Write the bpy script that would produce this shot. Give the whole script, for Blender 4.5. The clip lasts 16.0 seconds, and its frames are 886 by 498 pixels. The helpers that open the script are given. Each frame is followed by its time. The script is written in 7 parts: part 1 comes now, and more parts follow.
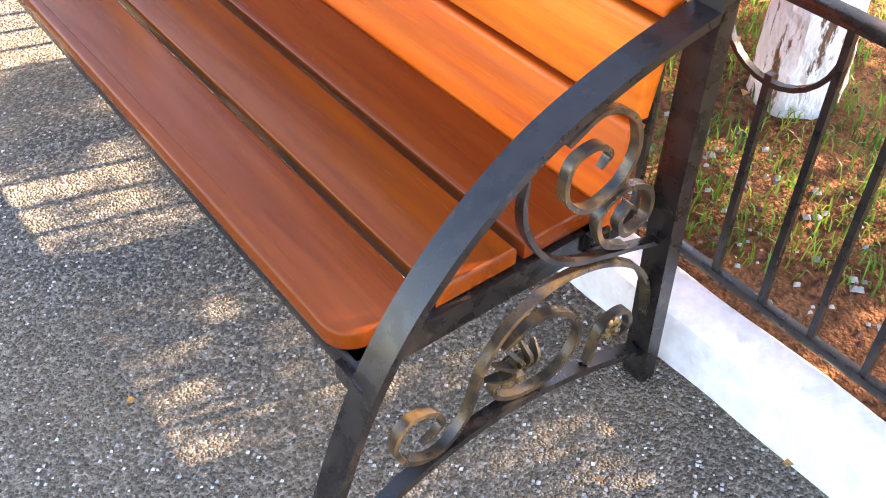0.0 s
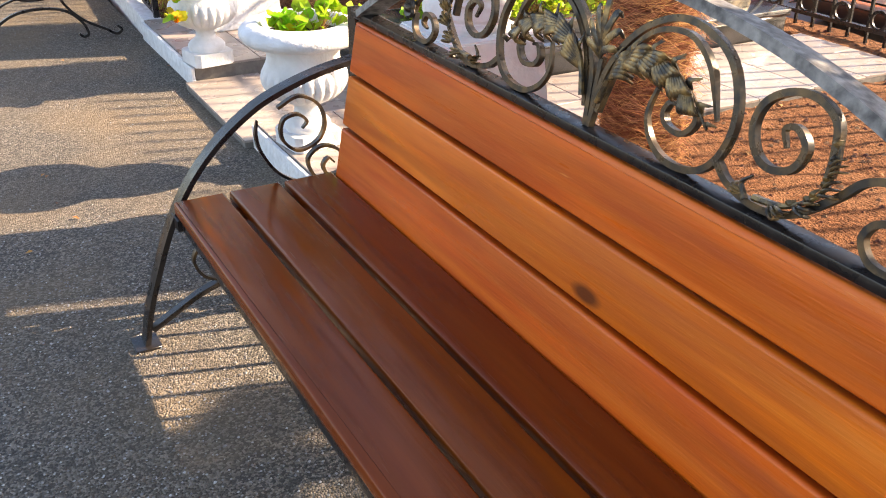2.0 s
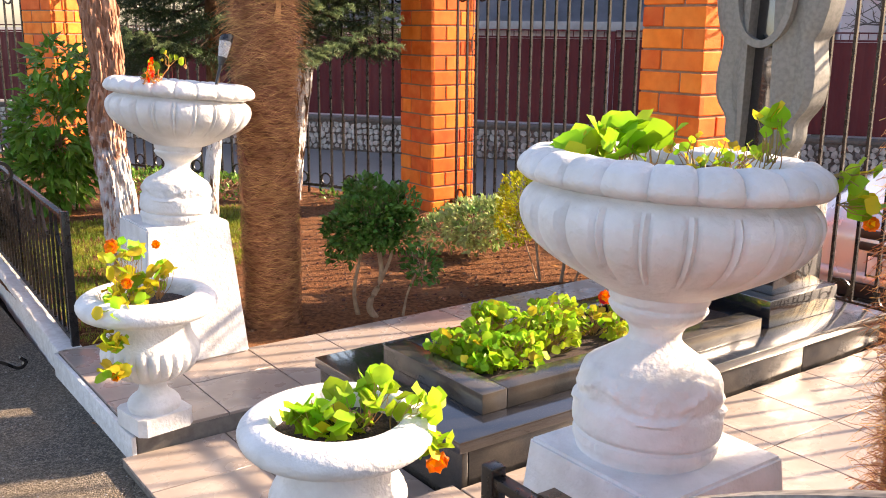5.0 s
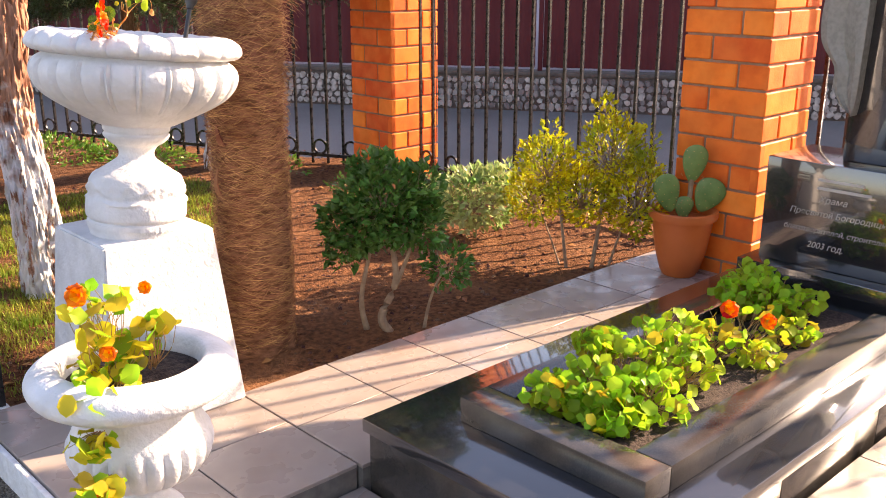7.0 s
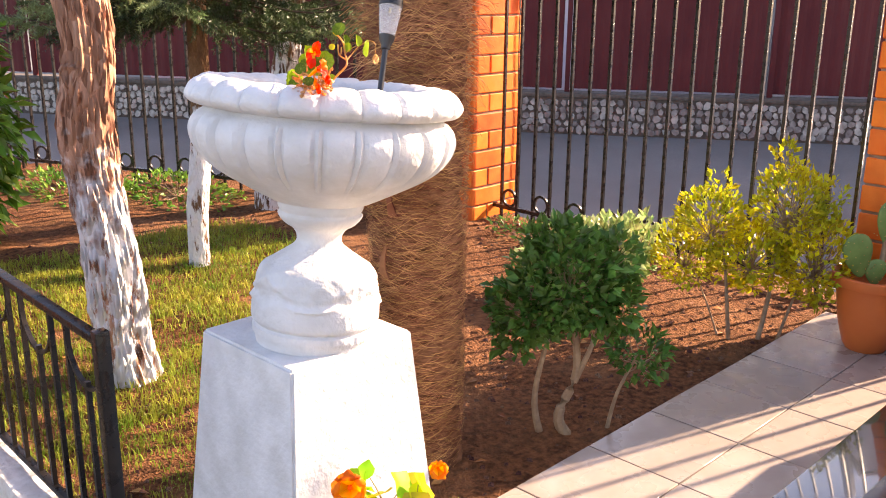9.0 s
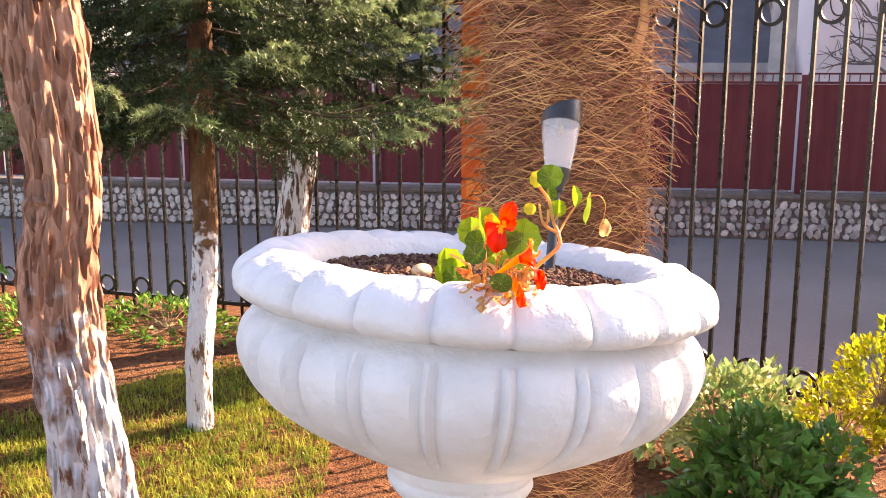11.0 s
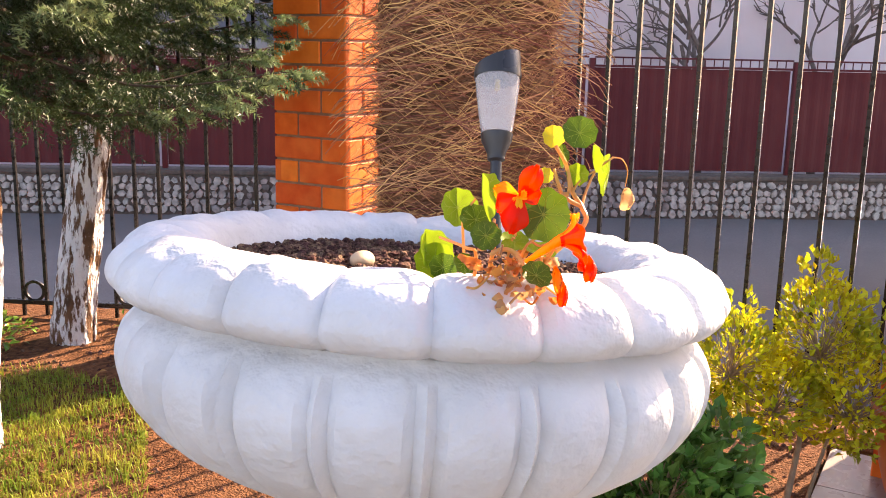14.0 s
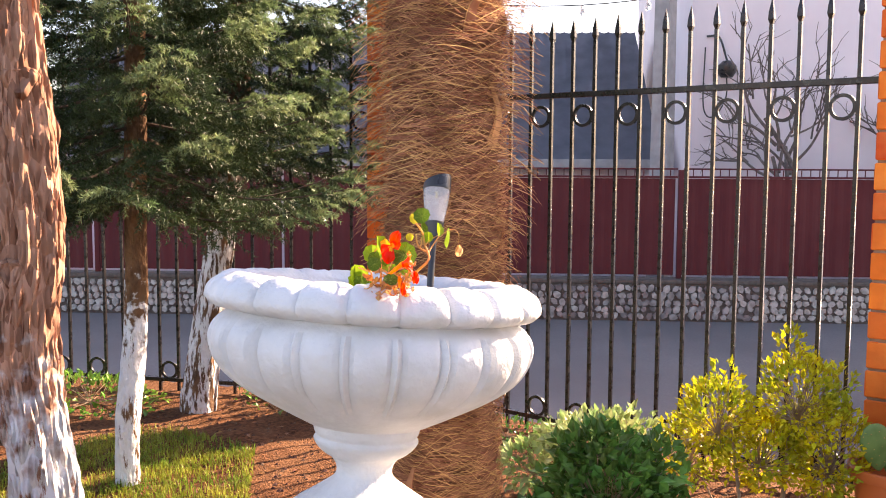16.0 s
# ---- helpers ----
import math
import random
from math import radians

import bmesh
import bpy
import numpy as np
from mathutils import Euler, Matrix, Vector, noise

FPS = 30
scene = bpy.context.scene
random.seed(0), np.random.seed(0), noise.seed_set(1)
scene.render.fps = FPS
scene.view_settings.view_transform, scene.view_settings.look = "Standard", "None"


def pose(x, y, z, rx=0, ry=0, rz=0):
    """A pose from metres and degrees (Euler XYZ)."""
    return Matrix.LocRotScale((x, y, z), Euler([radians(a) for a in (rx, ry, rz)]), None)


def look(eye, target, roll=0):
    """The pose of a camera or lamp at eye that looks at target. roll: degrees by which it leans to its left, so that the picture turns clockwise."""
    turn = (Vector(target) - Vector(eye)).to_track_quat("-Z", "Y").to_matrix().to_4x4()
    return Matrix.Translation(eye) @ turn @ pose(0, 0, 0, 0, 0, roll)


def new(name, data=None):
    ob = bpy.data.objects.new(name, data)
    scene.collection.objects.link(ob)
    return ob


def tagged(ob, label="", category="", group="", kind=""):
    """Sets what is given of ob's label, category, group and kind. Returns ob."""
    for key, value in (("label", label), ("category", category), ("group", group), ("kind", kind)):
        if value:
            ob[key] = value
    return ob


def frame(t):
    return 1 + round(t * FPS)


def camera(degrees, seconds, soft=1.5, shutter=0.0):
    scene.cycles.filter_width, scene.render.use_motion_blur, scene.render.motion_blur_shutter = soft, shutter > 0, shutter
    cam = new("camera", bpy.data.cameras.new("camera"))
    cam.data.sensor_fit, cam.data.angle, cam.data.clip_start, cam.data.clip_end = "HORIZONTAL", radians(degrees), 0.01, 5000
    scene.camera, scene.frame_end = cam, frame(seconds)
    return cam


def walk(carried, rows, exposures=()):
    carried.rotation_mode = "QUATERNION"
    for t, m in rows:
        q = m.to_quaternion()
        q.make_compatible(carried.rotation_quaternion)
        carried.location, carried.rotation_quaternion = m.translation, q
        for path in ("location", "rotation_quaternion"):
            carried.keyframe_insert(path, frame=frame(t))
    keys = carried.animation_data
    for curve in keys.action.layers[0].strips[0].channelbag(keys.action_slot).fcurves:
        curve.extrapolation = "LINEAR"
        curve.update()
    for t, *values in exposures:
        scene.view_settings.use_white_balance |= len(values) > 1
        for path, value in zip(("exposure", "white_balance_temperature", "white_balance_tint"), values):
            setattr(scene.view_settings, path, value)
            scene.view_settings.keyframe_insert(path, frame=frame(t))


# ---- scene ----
cam = camera(50.5, 16.0, soft=1.0)
METRES, EYE, TILT, LEAN, TURN = 7.0, 1.27, 0.0, 0.0, -37.6
ROWS = [
    (0.0, 0.0, 0.0, 0.0, 0.18, -43.26, -0.19),
    (0.5, -0.0028, 0.0004, 0.0068, 1.9, -40.8, -0.6),
    (1.0, -0.0042, 0.0031, 0.0117, 3.97, -36.46, -0.63),
    (1.5, -0.0118, 0.0102, 0.0142, 6.77, -32.27, -0.1),
    (2.0, -0.0366, 0.0231, 0.0207, 8.49, -27.69, -0.38),
    (2.5, -0.0562, 0.0427, 0.0207, 8.5, -23.31, -0.29),
    (3.0, -0.0713, 0.0795, 0.0216, 8.98, -19.45, 0.14),
    (3.5, -0.084, 0.1089, 0.0228, 9.4, -16.5, -0.09),
    (4.0, -0.1078, 0.143, 0.0254, 7.75, -14.67, -0.83),
    (4.5, -0.1226, 0.1734, 0.0245, 4.44, -13.28, -0.75),
    (7.0, -0.2196, 0.3461, 0.0181, -5.78, -16.91, -0.04),
    (7.5, -0.2482, 0.3755, 0.0193, -8.07, -17.38, -0.44),
    (8.0, -0.2713, 0.4008, 0.0203, -8.11, -16.9, -0.39),
    (10.5, -0.3361, 0.5439, 0.0251, -8.32, -13.5, -0.9),
    (11.0, -0.3345, 0.5818, 0.0232, -9.33, -10.84, -0.07),
    (11.5, -0.3405, 0.6075, 0.0211, -12.2, -11.6, -0.13),
    (12.0, -0.3326, 0.6413, 0.0164, -17.55, -11.52, -0.28),
    (12.5, -0.3168, 0.6752, 0.0085, -20.88, -12.27, -0.45),
    (13.0, -0.314, 0.6841, 0.0056, -23.24, -14.03, -1.32),
    (13.5, -0.3267, 0.6532, 0.0126, -23.9, -12.84, -1.85),
    (14.0, -0.3497, 0.6201, 0.0165, -22.47, -11.73, -1.22),
    (14.5, -0.3614, 0.5999, 0.0193, -20.66, -8.62, -0.84),
    (15.0, -0.3585, 0.5759, 0.0204, -19.58, -6.92, -0.88),
    (15.5, -0.3487, 0.5418, 0.0189, -17.53, -5.83, -0.7),
    (16.0, -0.3473, 0.5097, 0.0195, -15.02, -5.04, -0.35),
]
walk(cam, [(t, pose(0, 0, EYE, TILT, LEAN, TURN) @ pose(METRES * x, METRES * y, METRES * z, 90 + pitch, roll, yaw)) for t, x, y, z, yaw, pitch, roll in ROWS],
     exposures=[(0.0, 3.45, 7500, 21), (0.5, 3.28, 7600, 21), (1.0, 2.6, 7500, 20), (2.0, 2.12, 7450, 18), (3.0, 1.99, 7450, 18), (4.5, 1.9, 7500, 21), (8.0, 2.05, 7800, 27), (12.0, 2.34, 7850, 32), (12.5, 2.10, 8200, 35), (13.0, 1.78, 8400, 36), (13.6, 2.0, 7900, 30), (14.5, 2.22, 7650, 28), (16.0, 2.15, 7600, 27)])

# ---- light ----
SUN_AZ, SUN_EL = -17.0, 28.0
world = bpy.data.worlds.new("sky_world")
scene.world = world
world.use_nodes = True
_wn = world.node_tree
_sky = _wn.nodes.new("ShaderNodeTexSky")
_sky.sky_type = 'NISHITA'
_sky.sun_disc = False
_sky.sun_elevation = radians(SUN_EL)
_sky.sun_rotation = radians(90 - SUN_AZ)
_sky.air_density, _sky.dust_density, _sky.ozone_density = 1.0, 1.3, 1.3
_bg = _wn.nodes["Background"]
_bg.inputs[1].default_value = 0.120
_wn.links.new(_sky.outputs[0], _bg.inputs[0])
sun_data = bpy.data.lights.new("sun", "SUN")
sun_data.energy, sun_data.angle, sun_data.color = 4.6, radians(0.6), (1.0, 0.86, 0.65)
sun = new("sun", sun_data)
_sd = Vector((math.cos(radians(SUN_EL)) * math.cos(radians(SUN_AZ)), math.cos(radians(SUN_EL)) * math.sin(radians(SUN_AZ)), math.sin(radians(SUN_EL))))
sun.matrix_world = look(_sd * 50, (0, 0, 0))


# ---- materials ----
def mat(name, a, b=None, rough=0.6, metal=0.0, scale=8.0, fine=80.0, bump=0.2, dist=0.004, stretch=(1, 1, 1), coat=0.0,
        c=None, cscale=2.0, cmix=0.5, rnd=0.0, island=0.0, trans=0.0, edge=(0.35, 0.65), cell=0.0, rvar=0.1, spec=0.5):
    """Surface of two base colours mixed by grain, a third by larger stains, with fine relief."""
    m = bpy.data.materials.new(name)
    m.use_nodes = True
    nt, n = m.node_tree, m.node_tree.nodes
    bsdf = n["Principled BSDF"]
    b = b or tuple(v * 0.7 for v in a)
    tc, mp = n.new("ShaderNodeTexCoord"), n.new("ShaderNodeMapping")
    mp.inputs["Scale"].default_value = stretch
    nt.links.new(tc.outputs["Object"], mp.inputs[0])
    vec = mp.outputs[0]
    if rnd:
        info, off = n.new("ShaderNodeObjectInfo"), n.new("ShaderNodeVectorMath")
        off.operation = 'ADD'
        mul = n.new("ShaderNodeMath"); mul.operation = 'MULTIPLY'; mul.inputs[1].default_value = 37.0
        nt.links.new(info.outputs["Random"], mul.inputs[0])
        nt.links.new(vec, off.inputs[0]); nt.links.new(mul.outputs[0], off.inputs[1])
        vec = off.outputs[0]

    def ntex(s, detail=4.0):
        x = n.new("ShaderNodeTexNoise")
        x.inputs["Scale"].default_value, x.inputs["Detail"].default_value = s, detail
        nt.links.new(vec, x.inputs["Vector"])
        return x.outputs[0]

    def ramp(f, lo, hi):
        r = n.new("ShaderNodeMapRange")
        r.inputs[1].default_value, r.inputs[2].default_value = lo, hi
        nt.links.new(f, r.inputs[0])
        return r.outputs[0]

    def mix(f, x, y, mode='MIX'):
        k = n.new("ShaderNodeMix"); k.data_type = 'RGBA'; k.blend_type = mode
        for s, v in ((k.inputs[0], f), (k.inputs[6], x), (k.inputs[7], y)):
            if isinstance(v, (int, float)):
                s.default_value = v
            elif isinstance(v, tuple):
                s.default_value = (*v, 1)
            else:
                nt.links.new(v, s)
        return k.outputs[2]
    if cell:
        vo = n.new("ShaderNodeTexVoronoi"); vo.inputs["Scale"].default_value = cell
        nt.links.new(vec, vo.inputs["Vector"])
        sep = n.new("ShaderNodeSeparateColor"); nt.links.new(vo.outputs["Color"], sep.inputs[0])
        f1 = ramp(sep.outputs[0], *edge)
        hgt = ramp(vo.outputs["Distance"], 0.7, 0.0)
    else:
        f1 = ramp(ntex(scale), *edge)
        hgt = ntex(fine, 3.0)
    col = mix(f1, a, b)
    if c:
        f = ramp(ntex(cscale, 6.0), 0.42, 0.68)
        mm = n.new("ShaderNodeMath"); mm.operation = 'MULTIPLY'; mm.inputs[1].default_value = cmix
        nt.links.new(f, mm.inputs[0])
        col = mix(mm.outputs[0], col, c)
    if rnd or island:
        if island:
            g = n.new("ShaderNodeNewGeometry"); rv = g.outputs["Random Per Island"]; amt = island
        else:
            rv, amt = info.outputs["Random"], rnd
        hs = n.new("ShaderNodeHueSaturation")
        r = n.new("ShaderNodeMapRange")
        r.inputs[3].default_value, r.inputs[4].default_value = 1 - amt, 1 + amt
        nt.links.new(rv, r.inputs[0]); nt.links.new(r.outputs[0], hs.inputs["Value"])
        r2 = n.new("ShaderNodeMapRange")
        r2.inputs[3].default_value, r2.inputs[4].default_value = 0.5 - amt * 0.06, 0.5 + amt * 0.06
        nt.links.new(rv, r2.inputs[0]); nt.links.new(r2.outputs[0], hs.inputs["Hue"])
        nt.links.new(col, hs.inputs["Color"])
        col = hs.outputs[0]
    nt.links.new(col, bsdf.inputs["Base Color"])
    rr = n.new("ShaderNodeMapRange")
    rr.inputs[3].default_value, rr.inputs[4].default_value = max(0.03, rough - rvar), min(1, rough + rvar)
    nt.links.new(f1, rr.inputs[0]); nt.links.new(rr.outputs[0], bsdf.inputs["Roughness"])
    bsdf.inputs["Metallic"].default_value = metal
    bsdf.inputs["Specular IOR Level"].default_value = spec
    bsdf.inputs["Coat Weight"].default_value = coat
    bsdf.inputs["Coat Roughness"].default_value = 0.2
    if bump:
        bp = n.new("ShaderNodeBump")
        bp.inputs["Strength"].default_value, bp.inputs["Distance"].default_value = bump, dist
        nt.links.new(hgt, bp.inputs["Height"]); nt.links.new(bp.outputs[0], bsdf.inputs["Normal"])
    if trans:
        tr, add = n.new("ShaderNodeBsdfTranslucent"), n.new("ShaderNodeMixShader")
        nt.links.new(col, tr.inputs[0])
        add.inputs[0].default_value = trans
        nt.links.new(bsdf.outputs[0], add.inputs[1]); nt.links.new(tr.outputs[0], add.inputs[2])
        nt.links.new(add.outputs[0], n["Material Output"].inputs[0])
    return m


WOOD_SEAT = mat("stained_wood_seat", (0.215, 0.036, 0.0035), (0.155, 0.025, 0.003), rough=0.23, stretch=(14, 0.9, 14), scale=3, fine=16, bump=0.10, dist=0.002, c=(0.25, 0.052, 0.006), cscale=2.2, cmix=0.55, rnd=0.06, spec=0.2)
# Back boards: colour brightened for sky and bounced light, paler patches imitate sheen.
WOOD_BACK_LIT = mat("stained_wood_back_lit", (0.76, 0.140, 0.008), (0.56, 0.088, 0.005), rough=0.36, stretch=(14, 0.9, 14), scale=3, fine=16, bump=0.25, dist=0.002, c=(0.80, 0.20, 0.022), cscale=2.4, cmix=0.6, rnd=0.07, spec=0.32)
WOOD_OLD = mat("weathered_brown_wood", (0.20, 0.075, 0.04), (0.13, 0.05, 0.03), rough=0.5, stretch=(12, 0.8, 12), scale=4, fine=30, bump=0.3, rnd=0.15)
WOOD_EDGE = mat("worn_wood_edge", (0.36, 0.17, 0.09), (0.2, 0.07, 0.03), rough=0.5, scale=30, fine=80)
IRON = mat("painted_black_iron", (0.009, 0.008, 0.008), (0.016, 0.013, 0.012), rough=0.30, metal=0.0, scale=30, fine=160, bump=0.10, dist=0.001, c=(0.09, 0.06, 0.042), cscale=70, cmix=0.05, spec=0.45)
IRON_GREY = mat("worn_grey_iron", (0.30, 0.285, 0.265), (0.20, 0.19, 0.18), rough=0.5, metal=0.1, scale=60, fine=220, bump=0.25, dist=0.001, c=(0.05, 0.045, 0.045), cscale=38, cmix=0.9, spec=0.4)
BRONZE = mat("patinated_iron_scroll", (0.050, 0.040, 0.030), (0.022, 0.019, 0.017), rough=0.34, metal=0.35, scale=38, fine=140, bump=0.25, dist=0.001, c=(0.30, 0.17, 0.055), cscale=34, cmix=0.35)
CAST = mat("gilded_cast_leaf", (0.075, 0.060, 0.042), (0.026, 0.023, 0.020), rough=0.32, metal=0.45, scale=60, fine=160, bump=0.25, dist=0.001, c=(0.55, 0.33, 0.10), cscale=45, cmix=0.55)
ASPHALT = mat("gravelly_asphalt", (0.100, 0.090, 0.077), (0.44, 0.38, 0.31), rough=0.85, cell=175, edge=(0.36, 1.28), bump=1.0, dist=0.011, c=(0.32, 0.225, 0.13), cscale=1.3, cmix=0.5, spec=0.2)
ROAD = mat("road_asphalt", (0.13, 0.125, 0.12), (0.20, 0.19, 0.18), rough=0.8, cell=60, edge=(0.2, 1.3), bump=0.4, c=(0.09, 0.085, 0.08), cscale=0.5, cmix=0.6)
SOIL = mat("dry_brown_soil", (0.25, 0.105, 0.047), (0.085, 0.036, 0.018), rough=0.95, scale=45, fine=120, bump=1.0, dist=0.03, c=(0.36, 0.18, 0.09), cscale=3.5, cmix=0.45, spec=0.1)
POT_SOIL = mat("dark_potting_soil", (0.06, 0.034, 0.026), (0.02, 0.012, 0.01), rough=0.95, scale=90, fine=200, bump=0.8, dist=0.01)
CLOD = mat("soil_crumb", (0.20, 0.105, 0.075), (0.075, 0.040, 0.030), rough=0.95, scale=200, fine=500, bump=0.8, island=0.5, spec=0.1)
PLASTER = mat("white_painted_plaster", (0.72, 0.72, 0.72), (0.63, 0.63, 0.63), rough=0.6, scale=14, fine=60, bump=0.55, dist=0.008, c=(0.52, 0.505, 0.47), cscale=13, cmix=0.42, spec=0.3)
KERB = mat("whitewashed_kerb", (0.76, 0.76, 0.76), (0.66, 0.66, 0.66), rough=0.75, scale=20, fine=60, bump=0.6, dist=0.010, c=(0.42, 0.38, 0.34), cscale=38, cmix=0.3, spec=0.2)
TILE = mat("beige_stone_tile", (0.35, 0.29, 0.255), (0.30, 0.248, 0.215), rough=0.30, scale=9, fine=60, bump=0.06, rnd=0.06, c=(0.23, 0.18, 0.14), cscale=7, cmix=0.35)
GROUT = mat("grey_grout", (0.19, 0.17, 0.15), rough=0.9, scale=30)
GRANITE = mat("black_polished_granite", (0.014, 0.014, 0.016), (0.026, 0.026, 0.028), rough=0.05, cell=420, edge=(0.3, 1.2), bump=0.0, rvar=0.02, coat=1.0, spec=1.0)
GRANITE_D = mat("dusty_black_granite", (0.026, 0.025, 0.024), (0.050, 0.046, 0.042), rough=0.22, cell=380, edge=(0.3, 1.2), bump=0.0, c=(0.17, 0.14, 0.11), cscale=5, cmix=0.35, rvar=0.08, coat=0.15)
STONE_GREY = mat("matte_grey_granite", (0.24, 0.24, 0.215), (0.19, 0.19, 0.17), rough=0.6, scale=60, fine=150, bump=0.15)
ENGRAVE = mat("engraved_light_letters", (0.42, 0.40, 0.37), rough=0.7)
BRICK = mat("orange_red_brick", (0.90, 0.185, 0.026), (0.76, 0.13, 0.018), rough=0.6, scale=12, fine=90, bump=0.35, dist=0.003, rnd=0.14, c=(0.86, 0.28, 0.065), cscale=7, cmix=0.35, spec=0.2)
MORTAR = mat("brown_mortar", (0.33, 0.20, 0.135), (0.25, 0.15, 0.10), rough=0.95, scale=30, fine=120, bump=0.5)
MAROON = mat("maroon_sheet_metal", (0.118, 0.027, 0.028), (0.10, 0.022, 0.024), rough=0.6, scale=2, fine=40, bump=0.03, spec=0.15)
RUBBLE = mat("pale_rubble_stone", (0.40, 0.365, 0.33), (0.22, 0.20, 0.18), rough=0.8, scale=16, fine=60, bump=0.4, rnd=0.4, spec=0.2)
RUBBLE_M = mat("dark_rubble_mortar", (0.13, 0.105, 0.085), rough=0.95, scale=20)
FIBRE = mat("palm_fibre", (0.66, 0.33, 0.165), (0.34, 0.15, 0.07), rough=0.8, scale=12, fine=80, bump=0.2, island=0.55, trans=0.25, spec=0.2)
PALM = mat("palm_trunk_mat", (0.38, 0.185, 0.10), (0.15, 0.07, 0.036), rough=0.9, scale=25, fine=120, bump=0.9, dist=0.015, stretch=(1, 1, 3.5), spec=0.1)
CLAY = mat("terracotta_plastic", (0.56, 0.14, 0.035), (0.50, 0.12, 0.03), rough=0.42, scale=6, fine=60, bump=0.05, spec=0.4)
CACTUS = mat("cactus_green", (0.16, 0.26, 0.07), (0.10, 0.19, 0.045), rough=0.5, scale=20, fine=50, bump=0.2)


def limewash(name, bark_a, bark_b, z_top, soft=0.2, worn=0.60, cell=0.0):
    """Bark with a worn coat of whitewash up to z_top."""
    m = mat(name, bark_a, bark_b, rough=0.9, scale=16, fine=34, bump=1.0, dist=0.03 if cell else 0.035, stretch=(1, 1, 0.32) if cell else (1, 1, 0.5), spec=0.15, cell=cell, edge=(0.15, 1.0) if cell else (0.35, 0.65))
    nt, n = m.node_tree, m.node_tree.nodes
    bsdf = n["Principled BSDF"]
    old = bsdf.inputs["Base Color"].links[0].from_socket
    tc, sep = n.new("ShaderNodeTexCoord"), n.new("ShaderNodeSeparateXYZ")
    nt.links.new(tc.outputs["Object"], sep.inputs[0])
    no = n.new("ShaderNodeTexNoise"); no.inputs["Scale"].default_value = 26; no.inputs["Detail"].default_value = 8
    nt.links.new(tc.outputs["Object"], no.inputs["Vector"])
    ma = n.new("ShaderNodeMath"); ma.operation = 'MULTIPLY_ADD'; ma.inputs[1].default_value = 0.9
    nt.links.new(no.outputs[0], ma.inputs[0]); nt.links.new(sep.outputs[2], ma.inputs[2])
    r = n.new("ShaderNodeMapRange")
    r.inputs[1].default_value, r.inputs[2].default_value = z_top + 0.45 + soft * 0.5, z_top + 0.45 - soft * 0.5
    nt.links.new(ma.outputs[0], r.inputs[0])
    no2 = n.new("ShaderNodeTexNoise"); no2.inputs["Scale"].default_value = 17; no2.inputs["Detail"].default_value = 9; no2.inputs["Roughness"].default_value = 0.7
    mp2 = n.new("ShaderNodeMapping"); mp2.inputs["Scale"].default_value = (1.6, 1.6, 0.35)
    nt.links.new(tc.outputs["Object"], mp2.inputs[0]); nt.links.new(mp2.outputs[0], no2.inputs["Vector"])
    r2 = n.new("ShaderNodeMapRange"); r2.inputs[1].default_value, r2.inputs[2].default_value = worn, worn - 0.05
    nt.links.new(no2.outputs[0], r2.inputs[0])
    mu = n.new("ShaderNodeMath"); mu.operation = 'MULTIPLY'
    nt.links.new(r.outputs[0], mu.inputs[0]); nt.links.new(r2.outputs[0], mu.inputs[1])
    k = n.new("ShaderNodeMix"); k.data_type = 'RGBA'
    k.inputs[7].default_value = (0.72, 0.72, 0.72, 1)
    nt.links.new(mu.outputs[0], k.inputs[0]); nt.links.new(old, k.inputs[6]); nt.links.new(k.outputs[2], bsdf.inputs["Base Color"])
    return m


def leafmat(name, a, b, rough=0.45, trans=0.35, island=0.35):
    return mat(name, a, b, rough=rough, scale=6, fine=60, bump=0.1, island=island, trans=trans, spec=0.25)


LEAF_NAST = leafmat("nasturtium_leaf", (0.20, 0.46, 0.02), (0.40, 0.55, 0.03), trans=0.5)
LEAF_NASTY = leafmat("yellowing_leaf", (0.66, 0.50, 0.03), (0.50, 0.44, 0.03), trans=0.4)
LEAF_BOX = leafmat("dark_shrub_leaf", (0.045, 0.125, 0.025), (0.11, 0.23, 0.045), rough=0.25, trans=0.3)
LEAF_VAR = leafmat("variegated_leaf", (0.62, 0.64, 0.30), (0.15, 0.30, 0.06), trans=0.3)
LEAF_YEL = leafmat("golden_privet_leaf", (0.74, 0.60, 0.02), (0.30, 0.37, 0.025), trans=0.4)
LEAF_BIG = leafmat("aucuba_leaf", (0.08, 0.22, 0.025), (0.20, 0.34, 0.05), rough=0.28, trans=0.25)
NEEDLE = leafmat("spruce_needle", (0.022, 0.042, 0.018), (0.060, 0.092, 0.032), trans=0.15, island=0.4)
NEEDLE_TIP = leafmat("spruce_young_needle", (0.125, 0.195, 0.08), (0.26, 0.33, 0.15), trans=0.3, island=0.35)
GRASS = leafmat("lawn_grass", (0.14, 0.225, 0.025), (0.38, 0.37, 0.055), trans=0.38)
STEM = mat("green_stem", (0.32, 0.26, 0.07), (0.45, 0.22, 0.10), rough=0.5, scale=20, trans=0.2)
BRANCH = mat("dark_spruce_branch", (0.085, 0.055, 0.038), (0.05, 0.032, 0.022), rough=0.9, scale=30, fine=90, bump=0.4)
GRASS_D = leafmat("shaded_green_grass", (0.055, 0.14, 0.02), (0.20, 0.30, 0.045), trans=0.35)
TWIG = mat("pale_shrub_stem", (0.34, 0.24, 0.15), (0.24, 0.16, 0.10), rough=0.8, scale=30, fine=90, bump=0.4)
PETAL_R = leafmat("red_orange_petal", (0.86, 0.075, 0.004), (0.88, 0.12, 0.005), trans=0.45)
